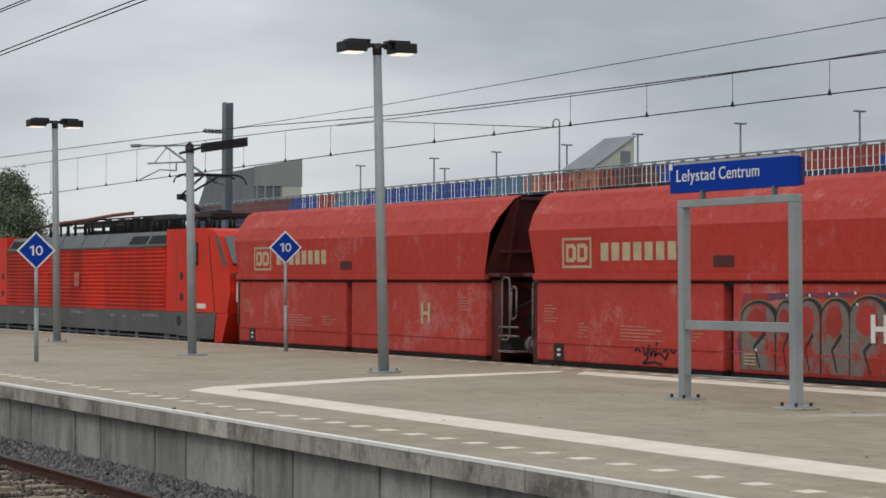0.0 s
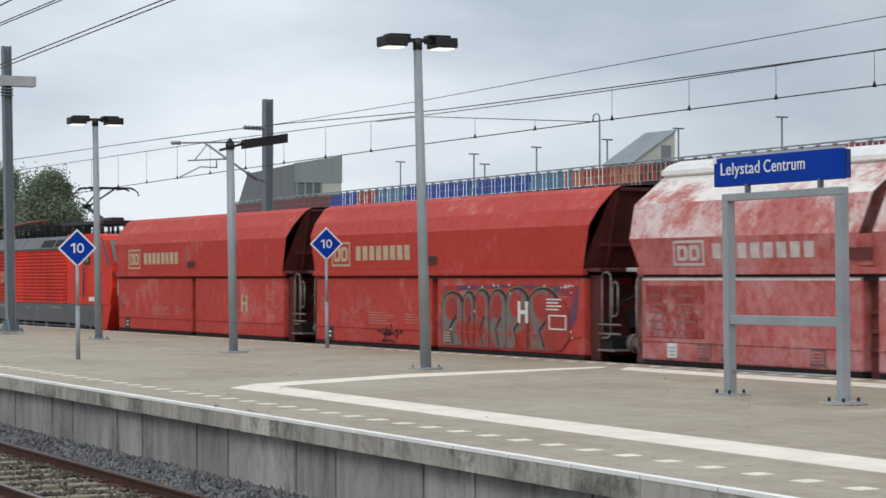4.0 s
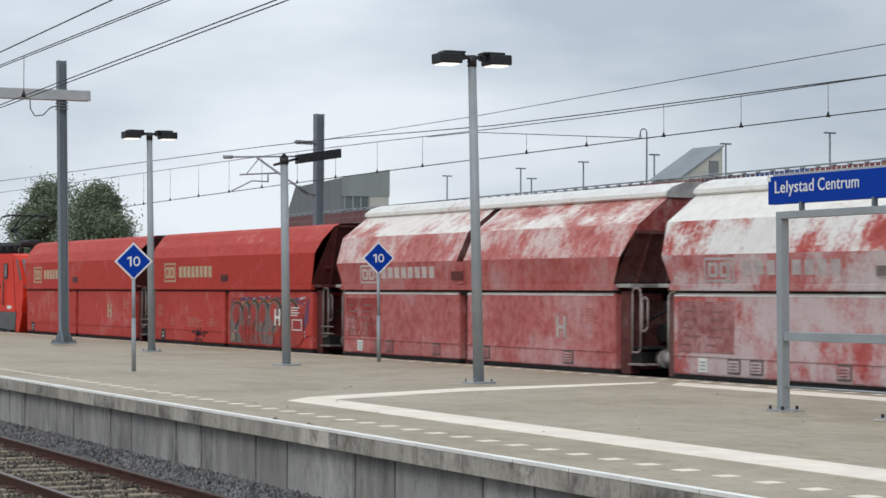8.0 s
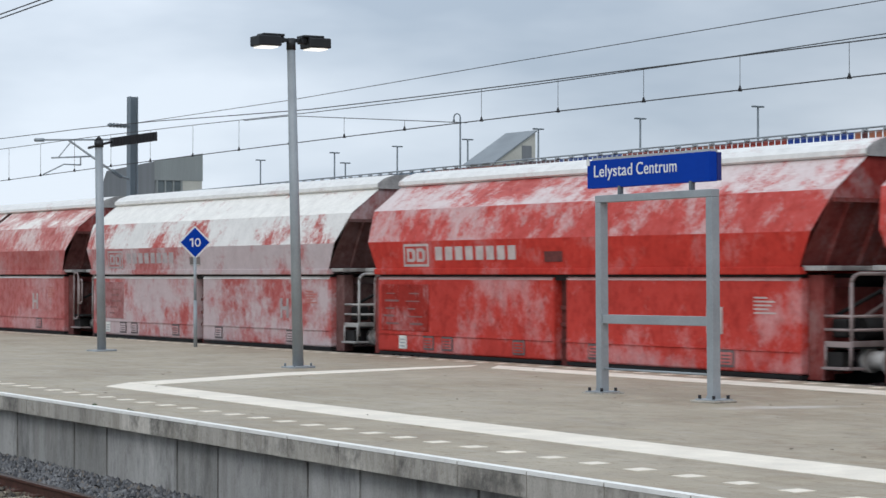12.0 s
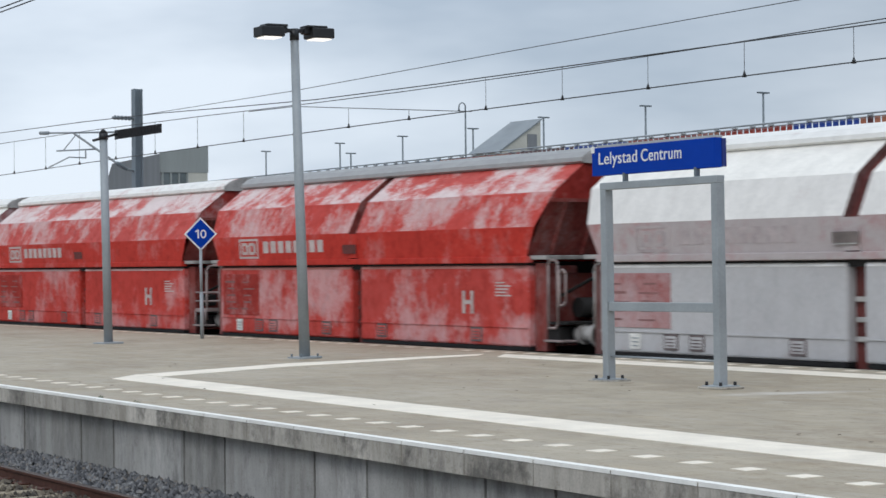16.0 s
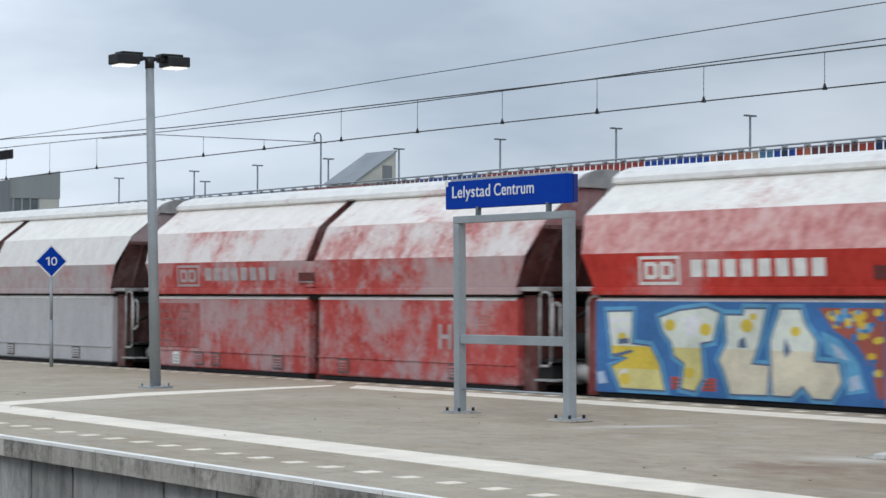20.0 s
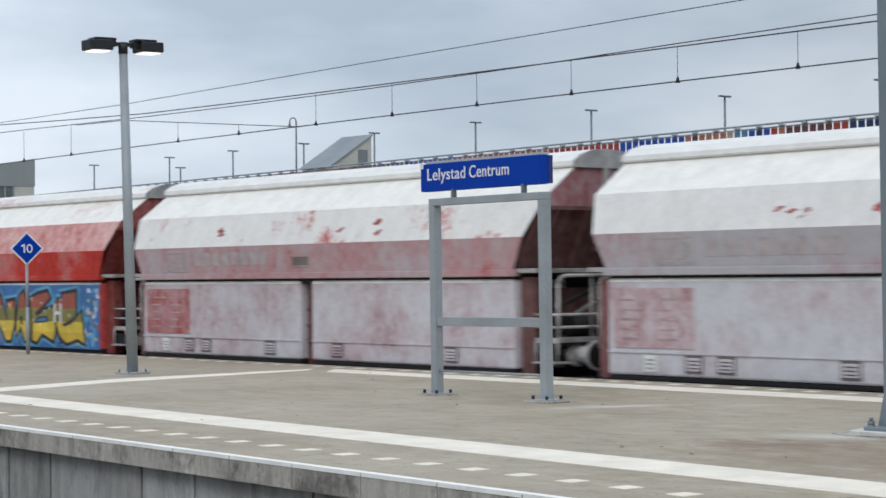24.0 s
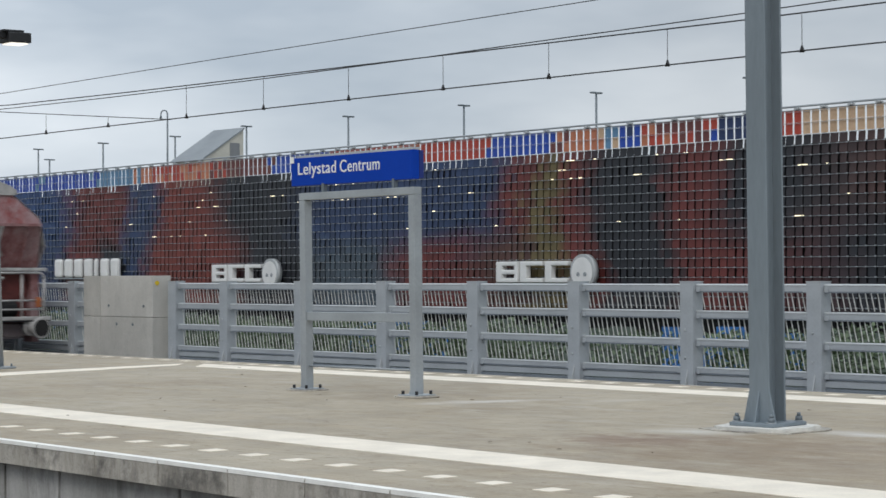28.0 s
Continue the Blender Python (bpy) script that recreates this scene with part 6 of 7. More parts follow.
    if idx in (10, 11):
        # scraped places where the red paint shows through the powder
        sr = random.Random(idx)
        for x, z, big in ((L1 - 2.1, 2.33, 1.0), (L1 - 1.75, 2.30, 0.7), (L1 - 0.35, 2.30, 1.3), (L1 - 0.15, 2.38, 0.8), (L1 + 2.0, 2.28, 0.6), (L1 + 2.5, 2.34, 0.7)) if idx == 11 else ((L1 - 2.6, 2.32, 1.1), (L1 + 1.2, 2.30, 0.8), (L1 + 2.2, 2.35, 1.2)):
            shards = []
            for _ in range(4):
                cx, cz = x + sr.gauss(0, 0.07 * big), z + sr.gauss(0, 0.045 * big)
                n_ = 7
                shards.append([(cx + big * sr.uniform(0.02, 0.09) * math.cos(6.283 * i / n_) + 0.05 * math.sin(6.283 * i / n_), cz + big * sr.uniform(0.012, 0.06) * math.sin(6.283 * i / n_)) for i in range(n_)])
            flat_mark("scrape", shards, lambda z: -1.53 + 0.4576 * (z - 2.08), 0.004, SCRAPE, ob, "scraped red patch", 0.0006)
    if tail:
        for y in (-0.95, 1.0):
            part("tail_board", box(g + 0.03, g + 0.05, y - 0.06, y + 0.06, 0.76, 0.97, 0.004), TAIL_BOARD, ob, "small orange tail board")
        part("inner_wall", box(xe + 0.13, xe + 0.16, -1.1, 1.1, 0.5, 1.5), STRUT, ob)
        # pale lever gear on the sloping end and a hood bracket on the gable
        part("gear_bar", rod((xe + 0.34, -0.55, 2.06), (xe + 0.34, 0.35, 2.06), 0.05, 8), BUFFER, ob)
        part("gear_arm", rod((xe + 0.30, -0.42, 2.42), (xe + 0.20, -0.15, 1.75), 0.045, 8), BUFFER, ob)
        part("gear_arm", rod((xe + 0.42, 0.05, 2.46), (xe + 0.26, 0.40, 1.85), 0.06, 8), BUFFER, ob)
        part("gable_bar", box(xe + 0.44, xe + 0.50, -0.22, 0.05, 2.98, 3.02), BUFFER, ob)
        part("gable_cap", box(xe + 0.44, xe + 0.54, -0.13, 0.13, 2.50, 2.62, 0.02), BUFFER, ob)
    return ob, L1, G0, L2


def shift_x(ob, off):
    MOVERS.append((ob, off))


# powder on each zone: (how much is hidden, how thick, how soft its rim, thin film over the paint)
COVERS = {
    1: dict(side=(0.0, 0.3, 0.05, 0.03), slope=(0.02, 0.3, 0.05, 0.04), top=(0.0, 0.3, 0.05, 0.04), roof=(0.1, 0.5, 0.05, 0), low=(0.06, 0.3, 0.06, 0.04), say=""),
    2: dict(side=(0.0, 0.3, 0.05, 0.03), slope=(0.02, 0.3, 0.05, 0.04), top=(0.0, 0.3, 0.05, 0.04), roof=(0.1, 0.5, 0.05, 0), low=(0.04, 0.3, 0.06, 0.04), say=" with grey graffiti on one box"),
    3: dict(side=(0.10, 0.5, 0.08, 0.24), slope=(0.24, 0.7, 0.04, 0.20), top=(0.66, 0.92, 0.035, 0.2), roof=(1.2, 1, 0.05, 0.4), low=(0.12, 0.45, 0.08, 0.20), say=" with patchy white powder"),
    4: dict(side=(0.72, 0.8, 0.04, 0.25), slope=(0.68, 1.0, 0.03, 0.10), top=(0.98, 1, 0.03, 0.3), roof=(1.2, 1, 0.05, 0.5), low=(0.50, 0.8, 0.05, 0.16), say=" with a white powdered top"),
    5: dict(side=(0.08, 0.35, 0.06, 0.02), slope=(0.34, 0.65, 0.04, 0.08), top=(0.55, 0.85, 0.035, 0.12), roof=(1.1, 1, 0.05, 0.3), low=(0.22, 0.40, 0.06, 0.03), say=" with patchy white powder"),
    6: dict(side=(0.08, 0.35, 0.06, 0.02), slope=(0.36, 0.65, 0.04, 0.05), top=(0.48, 0.82, 0.035, 0.07), roof=(1.3, 1.0, 0.06, 0.8), low=(0.40, 0.45, 0.05, 0.05), say=" with streaks of powder"),
    7: dict(side=(0.85, 0.9, 0.06, 0.4), slope=(1.25, 1, 0.05, 0.7), top=(1.3, 1, 0.05, 0.8), roof=(1.3, 1, 0.05, 0.8), low=(1.25, 0.97, 0.06, 0.6), say=" almost wholly white with powder"),
    8: dict(side=(0.58, 0.75, 0.035, 0.12), slope=(0.74, 0.9, 0.045, 0.30), top=(0.94, 0.92, 0.04, 0.45), roof=(1.2, 1, 0.05, 0.5), low=(0.56, 0.74, 0.04, 0.14), say=" with a white top and red boxes"),
    9: dict(side=(0.2, 0.4, 0.06, 0.03), slope=(0.12, 0.45, 0.10, 0.36), top=(1.05, 1, 0.05, 0.6), roof=(1.2, 1, 0.05, 0.5), low=(0.3, 0.4, 0.08, 0.08), say=" with bright graffiti on both boxes"),
    10: dict(side=(0.62, 0.8, 0.08, 0.40), slope=(1.04, 1, 0.02, 0.14), top=(1.15, 1, 0.02, 0.3), roof=(1.3, 1, 0.05, 0.8), low=(0.66, 0.9, 0.08, 0.50), say=" pale with powder"),
    11: dict(side=(1.0, 0.92, 0.06, 0.55), slope=(1.08, 1, 0.02, 0.2), top=(1.15, 1, 0.02, 0.3), roof=(1.3, 1, 0.05, 0.8), low=(0.76, 0.92, 0.08, 0.55), say=" white with powder, last of the train"),
}
OFFS = [0.0, 12.31, 24.64, 37.62, 50.55, 63.52, 76.64, 89.58, 102.55, 115.45, 128.69]
MARK_3 = plain("dusty_marking", (0.55, 0.46, 0.44), 0.8, 0, 5, 0.2, 30, 0)
MARK_4 = plain("grey_marking", (0.43, 0.37, 0.37), 0.8, 0, 5, 0.2, 30, 0)
FADED = {3: MARK_3, 4: MARK_4, 5: MARK_3, 6: MARK_3, 7: MARK_4, 8: MARK_4, 9: MARK_W, 10: MARK_4, 11: MARK_4}
WAGONS = {}
for i in range(1, 12):
    w = wagon("open" if i < 3 else "covered", i, COVERS[i], i in (3, 6, 7, 8), RED_A if i < 3 else RED if i < 5 else RED_B, MARK if i < 3 else FADED[i], END_SHADE_RED if i < 3 else (END_SHADE_DUST if i in (4, 7, 10, 11) else END_SHADE_DIRT))
    WAGONS[i] = w
    shift_x(w[0], OFFS[i - 1])

# locomotive, coupled ahead of the first wagon; x = 0 at its rear end
LOCO_RED = plain("loco_red", (0.72, 0.034, 0.014), 0.45, 0, 1.2, 0.12, 20, 0.03)
LOCO_RED.node_tree.nodes["Principled BSDF"].inputs["Specular IOR Level"].default_value = 0.2
LOCO_SIDE = plain("sooty_loco_red", (0.64, 0.036, 0.018), 0.5, 0, 1.1, 0.34, 14, 0.03, (1, 1, 0.22))
LOCO_SIDE.node_tree.nodes["Principled BSDF"].inputs["Specular IOR Level"].default_value = 0.2
RUSTY = plain("rusty_roof_bar", (0.20, 0.05, 0.035), 0.7, 0, 3, 0.3, 20, 0.1)
LOCO_GREY = plain("loco_grey", (0.115, 0.118, 0.122), 0.6, 0.1, 1.5, 0.2, 20, 0.05)
LOCO_PALE = plain("pale_scuff", (0.24, 0.24, 0.24), 0.7, 0, 6, 0.3, 30, 0)
LOCO_ROOF = plain("loco_roof", (0.16, 0.17, 0.175), 0.55, 0.2, 1.5, 0.2, 20, 0.05)


def locomotive():
    ob = thing("locomotive", "red electric locomotive with grey skirt and raised pantograph", "locomotive")
    part("skirt", prism([(-18.3, 0.17), (-15.2, 0.17), (-14.6, 0.155), (-3.6, 0.13), (-1.6, 0.06), (-0.9, 0.06), (-0.75, 0.68), (-18.5, 0.68)], -1.46, 1.46, "y"), LOCO_GREY, ob, "grey painted skirt")
    part("machine_room", box(-15.9, -3.73, -1.44, 1.44, 0.685, 2.315, 0.01), LOCO_SIDE, ob)
    for k in range(15):
        z = 0.78 + 0.1022 * k
        part("rib", prism([(-1.44, z), (-1.475, z + 0.03), (-1.475, z + 0.05), (-1.44, z + 0.075)], -15.85, -3.8), LOCO_SIDE, ob)
    part("roof", prism([(-1.44, 2.32), (-1.22, 2.685), (1.22, 2.685), (1.44, 2.32)], -15.9, -3.73), LOCO_ROOF, ob, "grey roof with vents")
    for x in (-15.7, -14.5, -6.3, -5.0):
        part("roof_vent", prism([(-1.422, 2.37), (-1.295, 2.585), (-1.27, 2.585), (-1.39, 2.37)], x, x + 1.12), UNDER, ob)
    for x in (-13.2, -11.5, -9.8, -8.1):
        part("roof_seam", prism([(-1.452, 2.322), (-1.235, 2.685), (-1.21, 2.685), (-1.43, 2.322)], x, x + 0.03), LOCO_GREY, ob)
    part("gutter", box(-15.9, -3.73, -1.48, -1.442, 2.29, 2.335), LOCO_GREY, ob)
    for s, xa, xb in ((1, -3.72, -0.55), (-1, -15.91, -18.5)):
        pr = [(xa, 0.69), (xb + s * 0.4, 0.69), (xb + s * 0.56, 1.2), (xb + s * 0.55, 1.62), (xb + s * 0.42, 1.78), (xb - s * 0.12, 2.50), (xb - s * 0.35, 2.63), (xb - s * 0.8, 2.70), (xa, 2.72)]
        bm = prism(pr, -1.45, 1.45, "y")
        cab = part("cab", bm, LOCO_RED, ob, "red driver's cab")
        part("windscreen", prism([(xb + s * 0.40, 1.83), (xb - s * 0.08, 2.47), (xb - s * 0.06, 2.49), (xb + s * 0.43, 1.85)], -1.3, 1.3, "y"), GLASS, cab)
        part("screen_frame", prism([(xb + s * 0.42, 1.79), (xb - s * 0.11, 2.50), (xb - s * 0.30, 2.50), (xb + s * 0.20, 1.79)], -1.458, -1.449, "y"), LOCO_GREY, cab)
        wx = xb - s * 1.62
        pane = part("side_window", box(min(wx - s * 0.06, wx + s * 0.36), max(wx - s * 0.06, wx + s * 0.36), -1.468, -1.44, 1.82, 2.37, 0.03), BLACK, cab, "dark side window")
        part("glass", box(min(wx + s * 0.05, wx + s * 0.31), max(wx + s * 0.05, wx + s * 0.31), -1.473, -1.467, 1.90, 2.32, 0.02), GLASS, pane)
        d0, d1 = sorted((wx - s * 0.95, wx - s * 0.2))
        for x in (d0, d1):
            part("door_seam", box(x - 0.012, x + 0.012, -1.455, -1.447, 0.76, 2.42), LOCO_GREY, cab)
        for z in (1.05, 1.56):
            part("handle_recess", rod((wx - s * 0.62, -1.44, z), (wx - s * 0.62, -1.462, z), 0.10, 14), BLACK, cab, "round black handle recess")
        part("grab_rail", rod((wx - s * 0.12, -1.48, 0.9), (wx - s * 0.12, -1.48, 1.75), 0.02), LOCO_GREY, cab)
        part("cab_edge", prism([(xb - s * 0.30, 0.70), (xb - s * 0.27, 0.70), (xb - s * 0.62, 2.5), (xb - s * 0.65, 2.5)], -1.462, -1.45, "y"), RED_DULL, cab)
    part("front_apron", prism([(-0.88, 0.0), (-0.45, 0.0), (-0.1, 0.685), (-0.74, 0.685)], -1.44, 1.44, "y"), LOCO_RED, ob)
    part("underside", box(-18.0, -1.2, -1.35, 1.35, -0.5, 0.095), UNDER, ob)
    part("buffer", rod((-0.2, -0.87, 0.26), (0.3, -0.87, 0.26), 0.16, 14), UNDER, ob)
    part("buffer", rod((-0.2, 0.87, 0.26), (0.3, 0.87, 0.26), 0.16, 14), UNDER, ob)
    part("name_bar", box(-5.22, -4.17, -1.470, -1.455, 0.53, 0.60), LOCO_PALE, ob)
    for x, w, z in ((-10.58, 1.3, 0.56), (-7.5, 0.4, 0.52), (-6.6, 0.3, 0.5), (-5.75, 0.1, 0.46), (-12.9, 0.5, 0.45), (-14.6, 0.4, 0.5)):
        part("scuff", prism([(x, z), (x + w * 0.4, z + 0.06), (x + w, z + 0.02), (x + w * 0.6, z - 0.03)], -1.468, -1.455, "y"), LOCO_PALE, ob)
    part("plate", box(-1.85, -1.35, -1.462, -1.448, 0.78, 0.90), MARK_W, ob, "white plate")
    part("emblem", box(-10.1, -9.72, -1.490, -1.47, 1.28, 1.66, 0.01), MARK_F, ob, "small faded emblem")
    part("emblem_bar", box(-10.03, -9.79, -1.494, -1.489, 1.44, 1.50), LOCO_RED, ob)
    part("skirt_hole", rod((-2.93, -1.45, 0.47), (-2.93, -1.472, 0.47), 0.13, 12), BLACK, ob)
    part("pale_box", box(0.02, 0.36, -1.3, -0.2, 0.95, 1.42, 0.02), MARK_W, ob, "pale box on the cab end")
    for x in (-15.0, -12.6, -4.6, -2.4):
        wh = part("wheel", rod((x, -0.70, -0.22), (x, -0.84, -0.22), 0.56, 22), UNDER, ob)
        part("axle_box", box(x - 0.18, x + 0.18, -1.36, -1.1, -0.32, -0.06, 0.03), STEEL_D, ob)
    for x in (-11.3, -9.0, -6.8):
        part("under_box", box(x, x + 1.5, -1.38, 1.38, -0.45, 0.08, 0.03), UNDER, ob)
    part("bogie_frame", box(-16.5, -13, -1.2, 1.2, -0.7, -0.05), UNDER, ob)
    part("bogie_frame", box(-5.8, -2.3, -1.2, 1.2, -0.7, -0.05), UNDER, ob)
    # running gear below the skirt: boxes, pipes and sand hoses
    for k, x in enumerate((-16.9, -16.1, -14.2, -13.3, -11.9, -10.9, -10.2, -8.7, -8.0, -7.1, -5.9, -4.0, -3.2, -2.0)):
        part("hanger", box(x, x + 0.12 + 0.1 * (k % 3), -1.40, -1.25, -0.3, 0.13, 0.01), STEEL_D if k % 2 else LOCO_PALE, ob)
    part("air_pipe", rod((-17.6, -1.38, 0.06), (-2.2, -1.38, 0.03), 0.025, 6), STEEL_D, ob)
    # roof gear
    rr = random.Random(3)
    for x in (-14.2, -13.0, -11.6, -10.2, -9.4, -8.6, -7.4, -6.6, -5.2, -4.2, -3.2):
        for y in (-0.6, 0.5):
            part("insulator", rod((x, y, 2.72), (x, y, 3.0 + rr.random() * 0.1), 0.06, 8, 0.04), UNDER, ob, "dark roof insulator")
    part("busbar", rod((-14.4, -0.6, 3.05), (-6.5, -0.6, 3.08), 0.03, 6), UNDER, ob)
    part("busbar", rod((-14.4, 0.5, 3.1), (-3.0, 0.5, 3.1), 0.03, 6), UNDER, ob)
    for x, w, h in ((-12.0, 0.3, 0.26), (-10.3, 0.25, 0.42), (-9.5, 0.5, 0.52), (-8.75, 0.3, 0.58), (-8.1, 0.2, 0.64), (-7.6, 0.22, 0.58), (-7.1, 0.16, 0.64), (-6.75, 0.2, 0.5)):
        part("roof_box", box(x, x + w * 0.8, -0.3, 0.25, 2.68, 2.66 + h * 0.82, 0.03), UNDER, ob)
    part("roof_beam", tube([(-13.5, -0.78, 3.0), (-13.0, -0.78, 3.10), (-11, -0.78, 3.14), (-9.0, -0.78, 3.22), (-7.6, -0.78, 3.24)], 0.05), RUSTY, ob, "rust-red roof conductor")
    part("roof_beam", rod((-13.3, 0.75, 3.05), (-4.0, 0.75, 3.10), 0.035, 6), UNDER, ob)
    for x in (-13.1, -11.9, -10.6, -9.2, -7.9):
        part("beam_post", rod((x, -0.78, 2.70), (x, -0.78, 3.10), 0.035, 6), UNDER, ob)
    for k in range(7):
        x = -13.6 + 1.05 * k
        part("cable_loop", tube([(x, -0.6, 3.05), (x + 0.25, -0.3, 3.17), (x + 0.5, 0.1, 3.2), (x + 0.8, 0.5, 3.1)], 0.02), UNDER, ob)
    for x in (-6.1, -5.3, -4.4, -3.5, -2.8):
        for y in (-0.7, 0.7):
            part("frame_foot", rod((x, y, 2.72), (x, y, 3.03), 0.055, 8, 0.04), BLACK, ob)
    pan = part("pantograph", box(-6.3, -2.6, -0.75, -0.66, 3.02, 3.12, 0.01), BLACK, ob, "raised black pantograph")
    part("base_beam", box(-6.3, -2.6, 0.66, 0.75, 3.02, 3.12, 0.01), BLACK, pan)
    for x in (-6.25, -4.6, -2.75):
        part("base_beam", box(x, x + 0.12, -0.66, 0.66, 3.03, 3.13, 0.01), BLACK, pan)
    part("spring_box", box(-4.6, -3.4, -0.2, 0.2, 3.06, 3.24, 0.04), BLACK, pan)
    for y in (-0.95, 0.95):
        part("horn", tube([(-4.35, y * 0.7, 4.15), (-4.35, y * 0.9, 4.12), (-4.35, y * 1.02, 4.03), (-4.35, y * 1.06, 3.92)], 0.02), BLACK, pan)
    part("head_link", rod((-4.6, -0.4, 4.1), (-4.1, -0.4, 4.1), 0.02, 6), BLACK, pan)
    part("head_link", rod((-4.6, 0.4, 4.1), (-4.1, 0.4, 4.1), 0.02, 6), BLACK, pan)
    part("lower_arm", rod((-4.3, 0, 3.1), (-6.15, 0, 3.64), 0.055), BLACK, pan)
    part("guide_rod", rod((-4.9, 0.12, 3.1), (-6.25, 0.05, 3.62), 0.025), BLACK, pan)
    part("knee", box(-6.25, -6.02, -0.12, 0.12, 3.57, 3.72, 0.03), BLACK, pan)
    for y in (-0.07, 0.07):
        part("upper_arm", rod((-6.1, y, 3.66), (-4.35, y * 3, 4.1), 0.028), BLACK, pan)
    part("contact_strip", add_path(bmesh.new(), [(-4.6, -0.80, 4.08), (-4.6, -0.65, 4.14), (-4.6, 0.65, 4.14), (-4.6, 0.80, 4.08)], 0.026), BLACK, pan)
    part("contact_strip", add_path(bmesh.new(), [(-4.1, -0.80, 4.08), (-4.1, -0.65, 4.14), (-4.1, 0.65, 4.14), (-4.1, 0.80, 4.08)], 0.026), BLACK, pan)
    folded = part("folded_pantograph", box(-15.9, -12.6, -0.7, -0.62, 3.0, 3.08, 0.01), BLACK, ob)
    part("folded_arm", rod((-15.8, -0.15, 3.14), (-12.9, -0.1, 3.2), 0.04, 8), BLACK, folded)
    part("folded_arm", rod((-15.8, 0.15, 3.16), (-12.9, 0.1, 3.18), 0.03, 8), BLACK, folded)
    part("folded_base", box(-15.9, -12.6, 0.62, 0.7, 3.0, 3.08, 0.01), BLACK, folded)
    for x in (-15.8, -14.3, -12.8):
        part("folded_foot", rod((x, -0.66, 2.70), (x, -0.66, 3.0), 0.05, 8, 0.035), BLACK, folded)
        part("folded_foot", rod((x, 0.66, 2.70), (x, 0.66, 3.0), 0.05, 8, 0.035), BLACK, folded)
    return ob


shift_x(locomotive(), -0.55)


# ---------------- graffiti ----------------
G = {k: plain("spray_" + k, c, 0.6, 0, 1.6, 0.22, 20, 0.02) for k, c in {
    "blue": (0.045, 0.16, 0.40), "sky": (0.12, 0.36, 0.58), "straw": (0.68, 0.60, 0.24), "sand": (0.68, 0.62, 0.47), "pale": (0.42, 0.52, 0.66), "cream": (0.70, 0.74, 0.66), "yellow": (0.70, 0.52, 0.06), "gold": (0.64, 0.42, 0.04), "olive": (0.25, 0.22, 0.06),
    "rust": (0.36, 0.09, 0.06), "ink": (0.02, 0.022, 0.03), "silver": (0.20, 0.185, 0.18), "purple": (0.15, 0.06, 0.12), "white": (0.72, 0.72, 0.74), "slate": (0.10, 0.15, 0.25), "red": (0.40, 0.035, 0.026)}.items()}
rg = random.Random(12)


def patchy_spray(name, over, under, cover):
    """Thin spray paint through which the wagon's own colour shows in uneven patches."""
    m, n, l, p = principled(name)
    big = noise_node(n, l, 1.9, 6, 0.66, (1, 1, 0.6), shift=4.0)
    fine = noise_node(n, l, 22, 4, 0.7)
    mask = ramp_node(n, l, big.outputs["Fac"], [(max(0.0, cover - 0.06), (0, 0, 0)), (min(1.0, cover + 0.06), (1, 1, 1))])
    tone = ramp_node(n, l, fine.outputs["Fac"], [(0.3, (0.78, 0.78, 0.78)), (0.7, (1.1, 1.1, 1.1))])
    l.new(mix_node(n, l, 1.0, mix_node(n, l, mask.outputs["Color"], over, under), tone.outputs["Color"], "MULTIPLY"), p.inputs["Base Color"])
    p.inputs["Roughness"].default_value = 0.6
    p.inputs["Specular IOR Level"].default_value = 0.2
    return m


G["silver"] = patchy_spray("spray_silver", (0.20, 0.175, 0.16), (0.40, 0.045, 0.032), 0.53)
G["purple"] = patchy_spray("spray_purple", (0.15, 0.07, 0.13), (0.44, 0.042, 0.03), 0.56)

# silver arches on the second open wagon
w2, a1, g0, a2 = WAGONS[2]
x0 = a1 + g0
W_ = a2 - x0


def on_box(poly, xa, wid, z0=0.10, z1=1.34):
    return [(xa + wid * u, z0 + (z1 - z0) * v) for u, v in poly]


def arch(c, half, top, low=0.02):
    pts_ = [(c - half, low), (c + half, low), (c + half, top - 0.22)]
    pts_ += [(c + half * math.cos(a), top - 0.22 + 0.22 * math.sin(a)) for a in [math.pi * i / 10 for i in range(1, 10)]]
    return pts_ + [(c - half, top - 0.22)]


